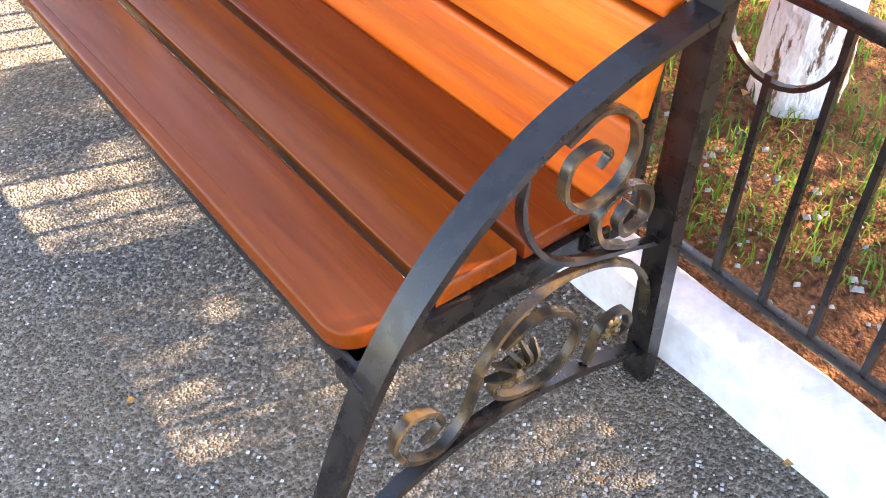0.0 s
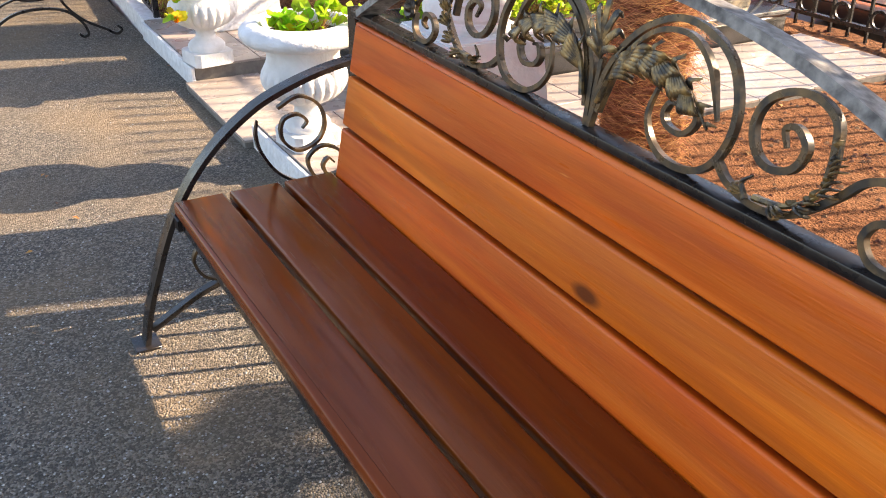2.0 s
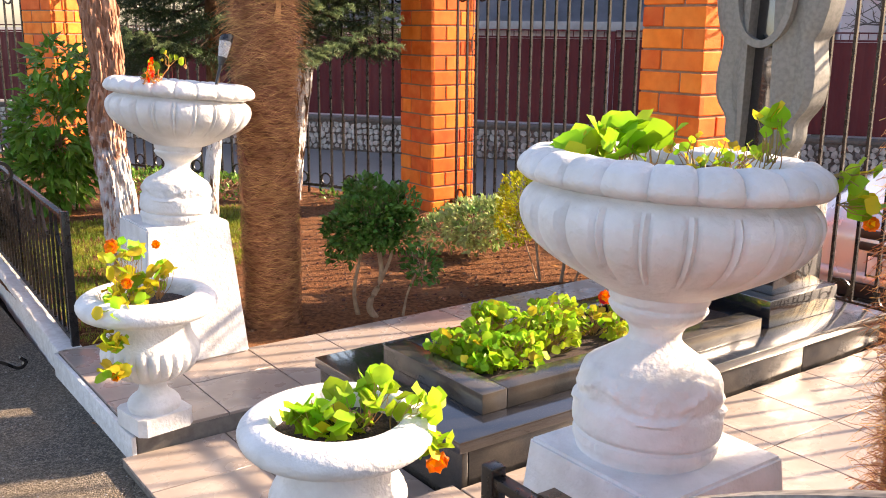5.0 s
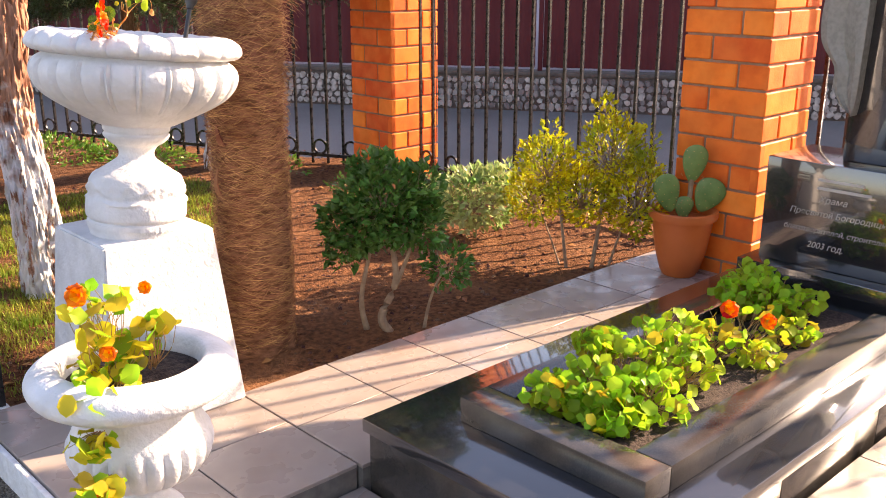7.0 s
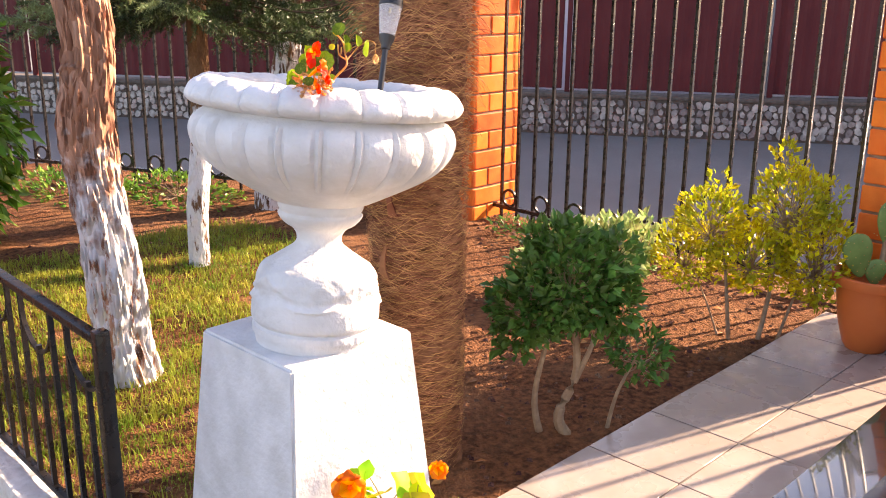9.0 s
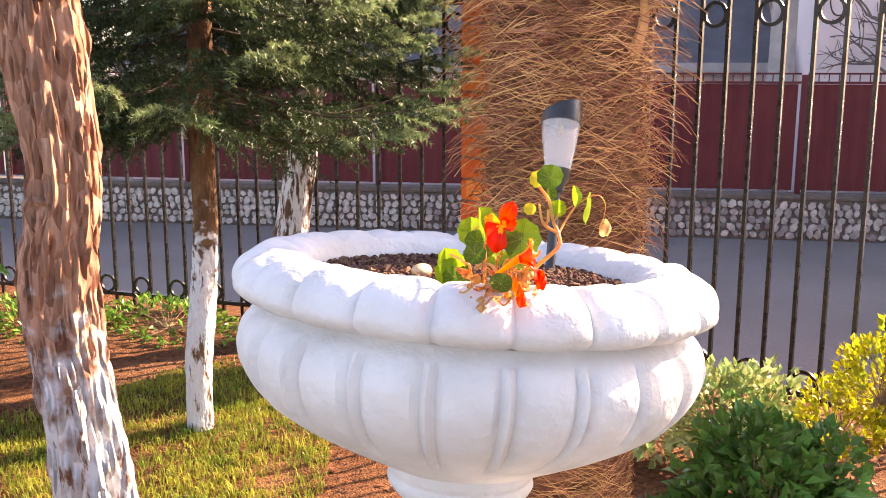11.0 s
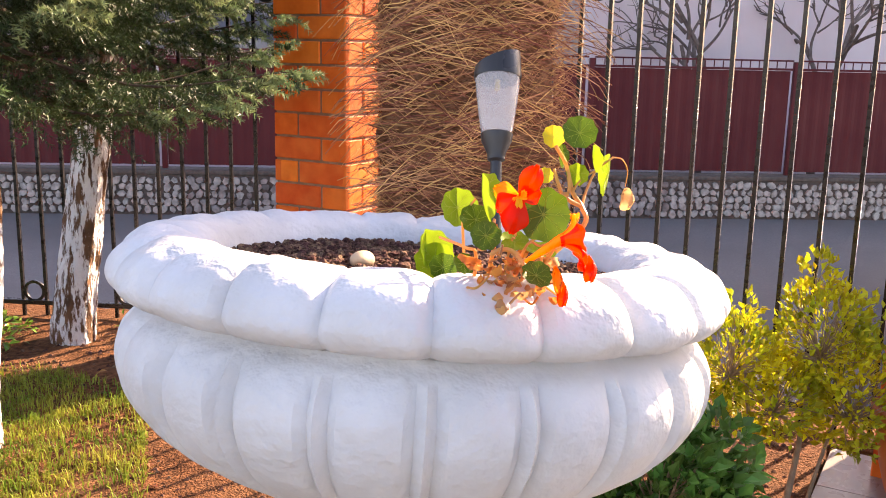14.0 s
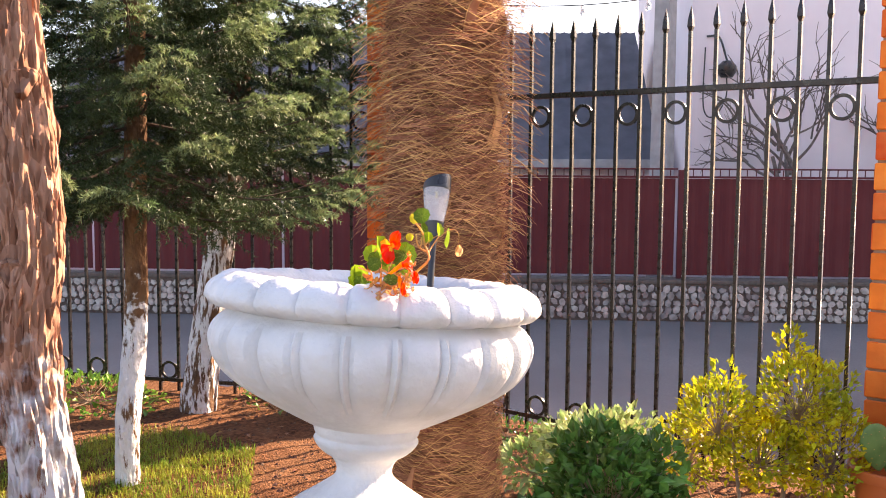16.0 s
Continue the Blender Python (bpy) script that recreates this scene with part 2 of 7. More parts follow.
PETAL_RED = leafmat("scarlet_petal", (0.90, 0.018, 0.002), (0.92, 0.048, 0.002), trans=0.5, island=0.0)
PETAL_O = leafmat("orange_petal", (0.92, 0.22, 0.008), (0.92, 0.32, 0.012), trans=0.5)
PETAL_Y = leafmat("yellow_throat", (0.92, 0.55, 0.015), (0.92, 0.40, 0.01), trans=0.4)
DRY = leafmat("dry_tan_leaf", (0.50, 0.25, 0.11), (0.66, 0.38, 0.18), trans=0.35)
DRY_O = leafmat("dry_orange_leaf", (0.62, 0.20, 0.045), (0.50, 0.16, 0.05), trans=0.4)
LITTER = leafmat("fallen_leaf", (0.40, 0.16, 0.05), (0.26, 0.12, 0.05), trans=0.1)


def grain(m, dark, amount, scratch):
    """Adds flowing growth rings and fine pale scratches along the boards."""
    nt, n = m.node_tree, m.node_tree.nodes
    bsdf = n["Principled BSDF"]
    old = bsdf.inputs["Base Color"].links[0].from_socket
    tc, info = n.new("ShaderNodeTexCoord"), n.new("ShaderNodeObjectInfo")
    off = n.new("ShaderNodeVectorMath"); off.operation = 'ADD'
    mul = n.new("ShaderNodeMath"); mul.operation = 'MULTIPLY'; mul.inputs[1].default_value = 23.0
    nt.links.new(info.outputs["Random"], mul.inputs[0])
    nt.links.new(tc.outputs["Object"], off.inputs[0]); nt.links.new(mul.outputs[0], off.inputs[1])

    def mapped(sc):
        mp = n.new("ShaderNodeMapping"); mp.inputs["Scale"].default_value = sc
        nt.links.new(off.outputs[0], mp.inputs[0])
        return mp.outputs[0]
    wv = n.new("ShaderNodeTexWave"); wv.bands_direction = 'X'
    for k, v in (("Scale", 7.0), ("Distortion", 9.0), ("Detail", 3.0), ("Detail Scale", 0.7)):
        wv.inputs[k].default_value = v
    nt.links.new(mapped((1.0, 0.10, 1.0)), wv.inputs[0])
    r = n.new("ShaderNodeMapRange"); r.inputs[1].default_value, r.inputs[2].default_value = 0.55, 0.95
    r.inputs[4].default_value = amount
    nt.links.new(wv.outputs[0], r.inputs[0])
    k1 = n.new("ShaderNodeMix"); k1.data_type = 'RGBA'; k1.inputs[7].default_value = (*dark, 1)
    nt.links.new(r.outputs[0], k1.inputs[0]); nt.links.new(old, k1.inputs[6])
    sc = n.new("ShaderNodeTexNoise"); sc.inputs["Scale"].default_value = 1.0; sc.inputs["Detail"].default_value = 2.0
    nt.links.new(mapped((230, 9, 230)), sc.inputs["Vector"])
    r2 = n.new("ShaderNodeMapRange"); r2.inputs[1].default_value, r2.inputs[2].default_value = 0.74, 0.80
    r2.inputs[4].default_value = 0.55
    nt.links.new(sc.outputs[0], r2.inputs[0])
    k2 = n.new("ShaderNodeMix"); k2.data_type = 'RGBA'; k2.inputs[7].default_value = (*scratch, 1)
    nt.links.new(r2.outputs[0], k2.inputs[0]); nt.links.new(k1.outputs[2], k2.inputs[6])
    vo = n.new("ShaderNodeTexVoronoi"); vo.inputs["Scale"].default_value = 1.0
    nt.links.new(mapped((4.2, 1.7, 4.2)), vo.inputs["Vector"])
    r3 = n.new("ShaderNodeMapRange"); r3.inputs[1].default_value, r3.inputs[2].default_value = 0.085, 0.045
    r3.inputs[4].default_value = 0.85
    nt.links.new(vo.outputs["Distance"], r3.inputs[0])
    k3 = n.new("ShaderNodeMix"); k3.data_type = 'RGBA'; k3.inputs[7].default_value = (*(v * 0.22 for v in dark), 1)
    nt.links.new(r3.outputs[0], k3.inputs[0]); nt.links.new(k2.outputs[2], k3.inputs[6])
    nt.links.new(k3.outputs[2], bsdf.inputs["Base Color"])


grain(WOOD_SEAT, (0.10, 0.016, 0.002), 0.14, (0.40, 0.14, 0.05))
grain(WOOD_BACK_LIT, (0.36, 0.062, 0.006), 0.42, (0.85, 0.34, 0.09))


# ---- mesh helpers ----
def part(name, bm, material, parent=None, label="", smooth=True):
    me = bpy.data.meshes.new(name)
    bm.normal_update()
    bm.to_mesh(me)
    bm.free()
    return mesh_part(name, me, material, parent, label, smooth)


def mesh_part(name, me, material, parent=None, label="", smooth=True):
    if not me.materials:
        me.materials.append(material)
    if smooth and len(me.polygons) and not me.polygons[0].use_smooth:
        me.polygons.foreach_set("use_smooth", [True] * len(me.polygons))
        me.set_sharp_from_angle(angle=radians(38))
    ob = new(name, me)
    if parent:
        ob.parent = parent
    if label:
        ob["label"] = label
    return ob


def raw(name, verts, faces, material, parent=None, label="", smooth=False):
    me = bpy.data.meshes.new(name)
    me.from_pydata(verts, [], faces)
    me.update()
    return mesh_part(name, me, material, parent, label, smooth)


def thing(name, at, label, category, group="", kind="", rz=0):
    e = new(name)
    e.empty_display_size = 0.1
    e.matrix_basis = pose(*at, 0, 0, rz)
    return tagged(e, label, category, group, kind)


def box(bm, x0, x1, y0, y1, z0, z1, bev=0.0, seg=2):
    r = bmesh.ops.create_cube(bm, size=1.0)
    vs = r["verts"]
    for v in vs:
        v.co = Vector((x0 + (v.co.x + 0.5) * (x1 - x0), y0 + (v.co.y + 0.5) * (y1 - y0), z0 + (v.co.z + 0.5) * (z1 - z0)))
    if bev:
        es = list({e for v in vs for e in v.link_edges})
        bmesh.ops.bevel(bm, geom=es, offset=bev, segments=seg, profile=0.5, affect='EDGES')
    return vs


def boxpart(name, dims, material, parent=None, label="", bev=0.004, seg=2):
    bm = bmesh.new()
    box(bm, *dims, bev=bev, seg=seg)
    return part(name, bm, material, parent, label)


def spline(pts, n=8):
    """Catmull-Rom through points."""
    P = [Vector(p) for p in pts]
    P = [P[0] * 2 - P[1]] + P + [P[-1] * 2 - P[-2]]
    out = []
    for i in range(1, len(P) - 2):
        for k in range(n):
            t = k / n
            a, b, c, d = P[i - 1], P[i], P[i + 1], P[i + 2]
            out.append(0.5 * ((2 * b) + (c - a) * t + (2 * a - 5 * b + 4 * c - d) * t * t + (3 * b - a - 3 * c + d) * t ** 3))
    out.append(P[-2])
    return out


def sweep(bm, pts, w, h=None, side=None, taper=None, cap=True, ring=4):
    """A bar along points: w along `side`, h across it; ring > 4 gives a round bar."""
    h = h or w
    pts = [Vector(p) for p in pts]
    rows = []
    for i, p in enumerate(pts):
        t = (pts[min(i + 1, len(pts) - 1)] - pts[max(i - 1, 0)]).normalized()
        s = Vector(side) if side is not None else (Vector((0, 0, 1)) if abs(t.z) < 0.9 else Vector((1, 0, 0)))
        s = (s - t * s.dot(t))
        s = s.normalized() if s.length > 1e-6 else t.orthogonal().normalized()
        u = t.cross(s)
        k = taper(i / (len(pts) - 1)) if taper else 1.0
        if ring == 4:
            prof = [(-.5, -.5), (.5, -.5), (.5, .5), (-.5, .5)]
        else:
            prof = [(0.5 * math.cos(6.28319 * j / ring), 0.5 * math.sin(6.28319 * j / ring)) for j in range(ring)]
        rows.append([bm.verts.new(p + s * (a * w * k) + u * (b * h * k)) for a, b in prof])
    m = len(rows[0])
    for r0, r1 in zip(rows, rows[1:]):
        for j in range(m):
            bm.faces.new((r0[j], r0[(j + 1) % m], r1[(j + 1) % m], r1[j]))
    if cap:
        bm.faces.new(rows[0][::-1])
        bm.faces.new(rows[-1])
    return rows


def bar(name, pts, w, h, material, parent, side=None, label="", taper=None, ring=4):
    bm = bmesh.new()
    sweep(bm, pts, w, h, side, taper, ring=ring)
    return part(name, bm, material, parent, label)


def lathe(bm, prof, seg=48, shape=None):
    """prof: (r, z) from bottom to top; shape(r, z, angle) -> r."""
    rows = []
    for r, z in prof:
        row = []
        for j in range(seg):
            a = 2 * math.pi * j / seg
            q = shape(r, z, a) if shape else r
            row.append(bm.verts.new((q * math.cos(a), q * math.sin(a), z)))
        rows.append(row)
    for a, b in zip(rows, rows[1:]):
        for j in range(seg):
            bm.faces.new((a[j], a[(j + 1) % seg], b[(j + 1) % seg], b[j]))
    return rows


def smoothprof(pts, n=5):
    return [(p.x, p.y) for p in spline([(r, z, 0) for r, z in pts], n)]


RNG = random.Random(11)


# ---- large structure ----
STREET = -0.35


def ground_sheet():
    bm = bmesh.new()
    bmesh.ops.create_grid(bm, x_segments=2, y_segments=2, size=400)
    ob = part("ground", bm, ROAD)
    ob.location.z = STREET - 0.01
    tagged(ob, "grey asphalt street and land reaching the horizon", "ground", kind="structure")


ground_sheet()


def path_sheet():
    bm = bmesh.new()
    n, m = 40, 90
    vs = {}
    for i in range(n + 1):
        for j in range(m + 1):
            x, y = -29 + 29.99 * (i / n) ** 0.5, -6 + 36 * j / m
            vs[i, j] = bm.verts.new((x, y, 0.006 * noise.noise((x * 1.1, y * 1.1, 0)) - 0.002))
    for i in range(n):
        for j in range(m):
            bm.faces.new((vs[i, j], vs[i + 1, j], vs[i + 1, j + 1], vs[i, j + 1]))
    tagged(part("pavement", bm, ASPHALT), "grey gravelly asphalt footpath with worn brownish patches", "path", kind="structure")


path_sheet()


def soil_z(x, y):
    return 0.085 + 0.02 * noise.noise((x * 1.7, y * 1.7, 3)) + 0.012 * noise.noise((x * 7, y * 7, 1))


def soil_sheet():
    bm = bmesh.new()
    nx, ny = 110, 300
    vs = {}
    for i in range(nx + 1):
        for j in range(ny + 1):
            x, y = 1.03 + 3.7 * i / nx, -3 + 17 * j / ny
            z = soil_z(x, y) + 0.006 * noise.noise((x * 25, y * 25, 7))
            if 3.05 < y < 5.25 and x < 4.0:
                z = -0.1
            if x > (4.36 if y < 7.7 else 4.36 - (y - 7.7) * 0.46):
                z = -0.45
            vs[i, j] = bm.verts.new((x, y, z))
    for i in range(nx):
        for j in range(ny):
            bm.faces.new((vs[i, j], vs[i + 1, j], vs[i + 1, j + 1], vs[i, j + 1]))
    tagged(part("ground", bm, SOIL), "bare raked brown soil of the planting beds", "soil", kind="structure")


soil_sheet()


def kerb(y0, y1, x0=0.962, x1=1.072, z1=0.102, at=(0, 0, 0), rz=0):
    k = tagged(new("kerb"), "whitewashed concrete kerb, chipped along its edge", "kerb", kind="structure")
    k.matrix_basis = pose(*at, 0, 0, rz)
    n = max(1, round((y1 - y0) / 1.0))
    for i in range(n):
        bm = bmesh.new()
        a, b = y0 + (y1 - y0) * i / n, y0 + (y1 - y0) * (i + 1) / n - 0.004
        m = 30
        prof = [(x0, -0.05), (x0, z1 - 0.016), (x0 + 0.006, z1 - 0.004), (x0 + 0.02, z1), (x1 - 0.01, z1), (x1, z1 - 0.01), (x1, -0.05)]
        rows = []
        for j in range(m + 1):
            y = a + (b - a) * j / m
            rows.append([bm.verts.new((px + 0.005 * noise.noise((y * 9, px * 30, pz * 30)), y, pz + (0.004 * noise.noise((y * 7, px * 20, 5)) if pz > 0 else 0))) for px, pz in prof])
        for r0, r1 in zip(rows, rows[1:]):
            for q in range(len(prof) - 1):
                bm.faces.new((r0[q], r0[q + 1], r1[q + 1], r1[q]))
        bm.faces.new(rows[0]); bm.faces.new(rows[-1][::-1])
        bmesh.ops.recalc_face_normals(bm, faces=bm.faces[:])
        part("kerb_stone", bm, KERB, k)
    return k


kerb(-4, 3.04)
FAR = (0.985, 5.66, 0)
FAR_RZ = -2.6
kerb(0, 8.5, x0=0, x1=0.11, at=FAR, rz=FAR_RZ)


# paved plinth of the monument
def plinth(name, x0, x1, y0, y1, z, nx, ny, front=True, label="beige stone paving slabs with dark joints"):
    base = tagged(new(name), label, "paving", kind="structure")
    boxpart("bed", (x0 + 0.004, x1 - 0.004, y0 + 0.004, y1 - 0.004, -0.08, z - 0.006), GROUT, base, bev=0.0)
    w, d = (x1 - x0) / nx, (y1 - y0) / ny
    bm = bmesh.new()
    box(bm, -w / 2 + 0.002, w / 2 - 0.002, -d / 2 + 0.002, d / 2 - 0.002, -0.012, 0, bev=0.0015, seg=1)
    first = part("tile", bm, TILE, base)
    me = first.data
    k = 0
    for i in range(nx):
        for j in range(ny):
            ob = first if k == 0 else mesh_part("tile", me, TILE, base)
            ob.location = (x0 + w * (i + .5), y0 + d * (j + .5), z + RNG.uniform(-0.0006, 0.0006))
            k += 1
    return base


P_Z = 0.100
plinth("floor_side", 0.99, 1.65, 4.66, 5.66, P_Z, 2, 3)
plinth("floor_strip", 1.652, 3.98, 4.645, 5.258, P_Z, 7, 2)
plinth("floor_side", 0.99, 1.65, 3.04, 3.78, P_Z, 2, 2)
plinth("floor_strip", 1.652, 4.05, 3.04, 3.748, P_Z, 7, 2)
plinth("floor_step", 0.935, 1.66, 3.784, 4.656, 0.032, 2, 3)
for _n, _d in (("plinth_face", (0.972, 0.989, 4.656, 5.66, -0.04, 0.094)), ("plinth_face", (0.972, 0.989, 3.04, 3.784, -0.04, 0.094))):
    tagged(boxpart(_n, _d, KERB, bev=0.003), "whitewashed front face of the paved plinth", "plinth", kind="structure")

# black granite grave-like monument
mon = thing("monument_slab", (0, 0, 0), "polished black granite slab of a memorial on paving", "memorial slab")
boxpart("slab", (1.652, 3.95, 3.75, 4.642, 0.205, 0.243), GRANITE, mon, bev=0.003)
for _y0, _y1 in ((3.76, 4.19), (4.194, 4.632)):
    boxpart("front_panel", (1.668, 1.69, _y0, _y1, 0.02, 0.2045), GRANITE_D, mon, bev=0.002)
for _i in range(4):
    for _a, _b in ((3.76, 3.782), (4.61, 4.632)):
        boxpart("side_panel", (1.694 + _i * 0.56, 2.25 + _i * 0.56, _a, _b, 0.05, 0.2045), GRANITE_D, mon, bev=0.002)
boxpart("core", (1.7, 3.9, 3.79, 4.6, 0.0, 0.2), GROUT, mon, bev=0)

bedt = thing("flower_bed_border", (0, 0, 0), "black granite border frame of a raised flower bed", "bed border")
BX0, BX1, BY0, BY1 = 1.83, 3.24, 3.872, 4.452
for _d in ((BX0, BX0 + 0.10, BY0, BY1), (BX0 + 0.102, BX1, BY0, BY0 + 0.10), (BX0 + 0.102, BX1, BY1 - 0.10, BY1)):
    boxpart("border_stone", (*_d, 0.2435, 0.312), GRANITE_D, bedt, bev=0.003)
bm = bmesh.new()
_vs = {}
for _i in range(41):
    for _j in range(15):
        _x, _y = BX0 + 0.1 + (BX1 - BX0 - 0.1) * _i / 40, BY0 + 0.1 + (BY1 - BY0 - 0.2) * _j / 14
        _vs[_i, _j] = bm.verts.new((_x, _y, 0.285 + 0.012 * noise.noise((_x * 14, _y * 14, 2))))
for _i in range(40):
    for _j in range(14):
        bm.faces.new((_vs[_i, _j], _vs[_i + 1, _j], _vs[_i + 1, _j + 1], _vs[_i, _j + 1]))
part("soil", bm, POT_SOIL, bedt, "dark crumbly soil")


def engraved(txt, y, z, size, x, parent):
    cu = bpy.data.curves.new("inscription", "FONT")
    cu.body, cu.size, cu.extrude, cu.align_x, cu.shear = txt, size, 0.0004, 'CENTER', 0.25
    ob = new("inscription_tmp", cu)
    dg = bpy.context.evaluated_depsgraph_get()
    me = bpy.data.meshes.new_from_object(ob.evaluated_get(dg))
    bpy.data.objects.remove(ob)
    o2 = mesh_part("inscription", me, ENGRAVE, parent, "engraved pale lettering", smooth=False)
    o2.matrix_basis = Matrix(((0, 0, -1, x), (-1, 0, 0, y), (0, 1, 0, z), (0, 0, 0, 1)))


hs = thing("headstone", (0, 0, 0), "black granite headstone block with engraved lettering", "headstone")
boxpart("base", (3.33, 3.80, 3.90, 4.52, 0.2435, 0.36), GRANITE, hs, bev=0.003)
boxpart("block", (3.40, 3.73, 3.944, 4.474, 0.3605, 0.737), GRANITE, hs, bev=0.004)
boxpart("stele", (3.50, 3.62, 4.03, 4.25, 0.7375, 1.95), GRANITE, hs, bev=0.004)
for _txt, _z, _dy, _s in (("Храма", 0.60, 0.02, 0.032), ("Пресвятой Богородицы", 0.55, 0.0, 0.030), ("благотворителей, строителям", 0.49, 0.0, 0.026), ("2003 год.", 0.435, 0.03, 0.032)):
    engraved(_txt, 4.2 + _dy, _z, _s, 3.3985, hs)
for _k in range(2):
    boxpart("inscription_line", (3.397, 3.3995, 4.09 + 0.03 * _k, 4.28, 0.645 + 0.03 * _k, 0.655 + 0.03 * _k), ENGRAVE, hs, bev=0)


def drape(sign):
    """A stone cloth hanging beside the stele, with a stepped wavy hem."""
    bm = bmesh.new()
    outer = [(0.23, 1.95), (0.27, 1.6), (0.245, 1.44), (0.215, 1.38), (0.235, 1.25), (0.225, 1.14), (0.17, 1.06), (0.165, 0.99), (0.13, 0.93), (0.09, 0.90)]
    inner = [(0.06, 1.95), (0.055, 1.6), (0.06, 1.44), (0.06, 1.38), (0.062, 1.25), (0.065, 1.14), (0.068, 1.06), (0.07, 0.99), (0.075, 0.93), (0.08, 0.90)]
    o = spline([(a, b, 0) for a, b in outer], 4)
    q = spline([(a, b, 0) for a, b in inner], 4)
    rows = []
    for a, b in zip(o, q):
        row = []
        for k in range(7):
            f = k / 6
            y = b.x + (a.x - b.x) * f
            row.append((3.455 + 0.03 * f + 0.012 * math.sin(f * 9 + a.y * 3), 4.14 + sign * y, b.y + (a.y - b.y) * f))
        rows.append(row)
    fr = [[bm.verts.new(p) for p in r] for r in rows]
    bk = [[bm.verts.new((p[0] + 0.10, p[1], p[2])) for p in r] for r in rows]
    for A in (fr, bk):
        for r0, r1 in zip(A, A[1:]):
            for k in range(6):
                bm.faces.new((r0[k], r0[k + 1], r1[k + 1], r1[k]))
    n = len(rows)
    rim = [(i, 6) for i in range(n)] + [(n - 1, k) for k in range(5, -1, -1)] + [(i, 0) for i in range(n - 2, -1, -1)]
    for (a, b), (c, d) in zip(rim, rim[1:]):
        bm.faces.new((fr[a][b], fr[c][d], bk[c][d], bk[a][b]))
    bmesh.ops.recalc_face_normals(bm, faces=bm.faces[:])
    part("stone_drapery", bm, STONE_GREY, hs, "matte grey carved stone cloth")


drape(1)
drape(-1)
bar("carved_fold", [(3.45, 4.14 + 0.13 * math.cos(a), 1.56 + 0.19 * math.sin(a)) for a in [math.pi + math.pi * k / 20 for k in range(21)]], 0.03, 0.03, STONE_GREY, hs, side=(1, 0, 0))


# ---- brick columns ----
def brick_column(cx, cy, rz, height=2.7, s=0.395, course=0.106):
    col = tagged(new("brick_column"), "square fence column of orange-red brick with brown joints", "brick column", kind="structure")
    col.matrix_basis = pose(cx, cy, 0.06, 0, 0, rz)
    boxpart("mortar_core", (-s / 2 + 0.007, s / 2 - 0.007, -s / 2 + 0.007, s / 2 - 0.007, 0, height), MORTAR, col, bev=0)
    j = 0.011
    w = (s - j) / 3
    shapes = {}
    for nm, L in (("stretcher", 2 * w), ("header", w)):
        bm = bmesh.new()
        box(bm, -L / 2 + 0.0, L / 2 - 0.0, -0.02, 0.02, 0, course - j, bev=0.004, seg=1)
        me = bpy.data.meshes.new(nm)
        bm.to_mesh(me); bm.free()
        shapes[nm] = me
    n = int(height / course)
    for k in range(n):
        for f in range(4):
            flip = (k + f) % 2
            for nm, x in ((("stretcher", -s / 2 + w), ("header", s / 2 - w / 2)) if flip else (("header", -s / 2 + w / 2), ("stretcher", s / 2 - w))):
                ob = mesh_part("brick", shapes[nm], BRICK, col, smooth=False)
                ob.matrix_basis = pose(0, 0, 0, 0, 0, 90 * f) @ pose(x, -s / 2 + 0.019 + RNG.uniform(-0.0015, 0.0015), k * course + RNG.uniform(-0.001, 0.001), RNG.uniform(-.3, .3), 0, RNG.uniform(-.4, .4))
    return col


# ---- tall iron fence ----
def tall_fence(p0, p1, z0=0.05, spacing=0.118, ring_phase=0, first=None):
    a, b = Vector((*p0, 0)), Vector((*p1, 0))
    L = (b - a).length
    rz = math.degrees(math.atan2(b.y - a.y, b.x - a.x))
    f = thing("iron_fence", (a.x, a.y, z0), "tall black wrought-iron picket fence with ring ornaments", "fence", "fence panels", rz=rz)
    for z, h in ((0.10, 0.022), (1.70, 0.026)):
        boxpart("rail", (0, L, -0.016, 0.016, z - h / 2, z + h / 2), IRON, f, bev=0.002, seg=1)
    bm = bmesh.new()
    box(bm, -0.0075, 0.0075, -0.0075, 0.0075, 0.0, 1.95, bev=0)
    q = sweep(bm, [(0, 0, 1.95), (0, 0, 1.97), (0, 0, 2.0), (0, 0, 2.06)], 0.012, 0.012, taper=lambda t: (1.0, 2.0, 1.7, 0.1)[min(3, int(t * 3 + .5))])
    pick = bpy.data.meshes.new("picket")
    bm.to_mesh(pick); bm.free()
    bm = bmesh.new()
    R = spacing * 0.40
    pts = [(R * math.cos(t), 0, R * math.sin(t)) for t in [2 * math.pi * k / 20 for k in range(21)]]
    sweep(bm, pts, 0.012, 0.014, side=(0, 1, 0), cap=False)
    ringm = bpy.data.meshes.new("ring")
    bm.to_mesh(ringm); bm.free()
    n = int(L / spacing)
    off = (L - n * spacing) / 2 if first is None else first
    for k in range(n + 1):
        mesh_part("picket", pick, IRON, f, smooth=False).location = (off + k * spacing, 0, 0)
        if k < n and (k + ring_phase) % 2 == 0:
            for z in (1.60, 0.155):
                mesh_part("ring", ringm, IRON, f).location = (off + (k + .5) * spacing, 0, z)
    return f


C1, C2 = (4.255, 7.54), (4.01, 4.92)
brick_column(*C1, 0)
brick_column(*C2, 0)
brick_column(2.45, 11.2, 25)
tall_fence((4.20, 5.12), (4.25, 7.34), ring_phase=1, first=0.039)
tall_fence((4.13, 7.72), (2.62, 11.0))
tall_fence((4.33, 1.0), (4.25, 4.72))
tall_fence((2.3, 11.4), (0.4, 15.4))


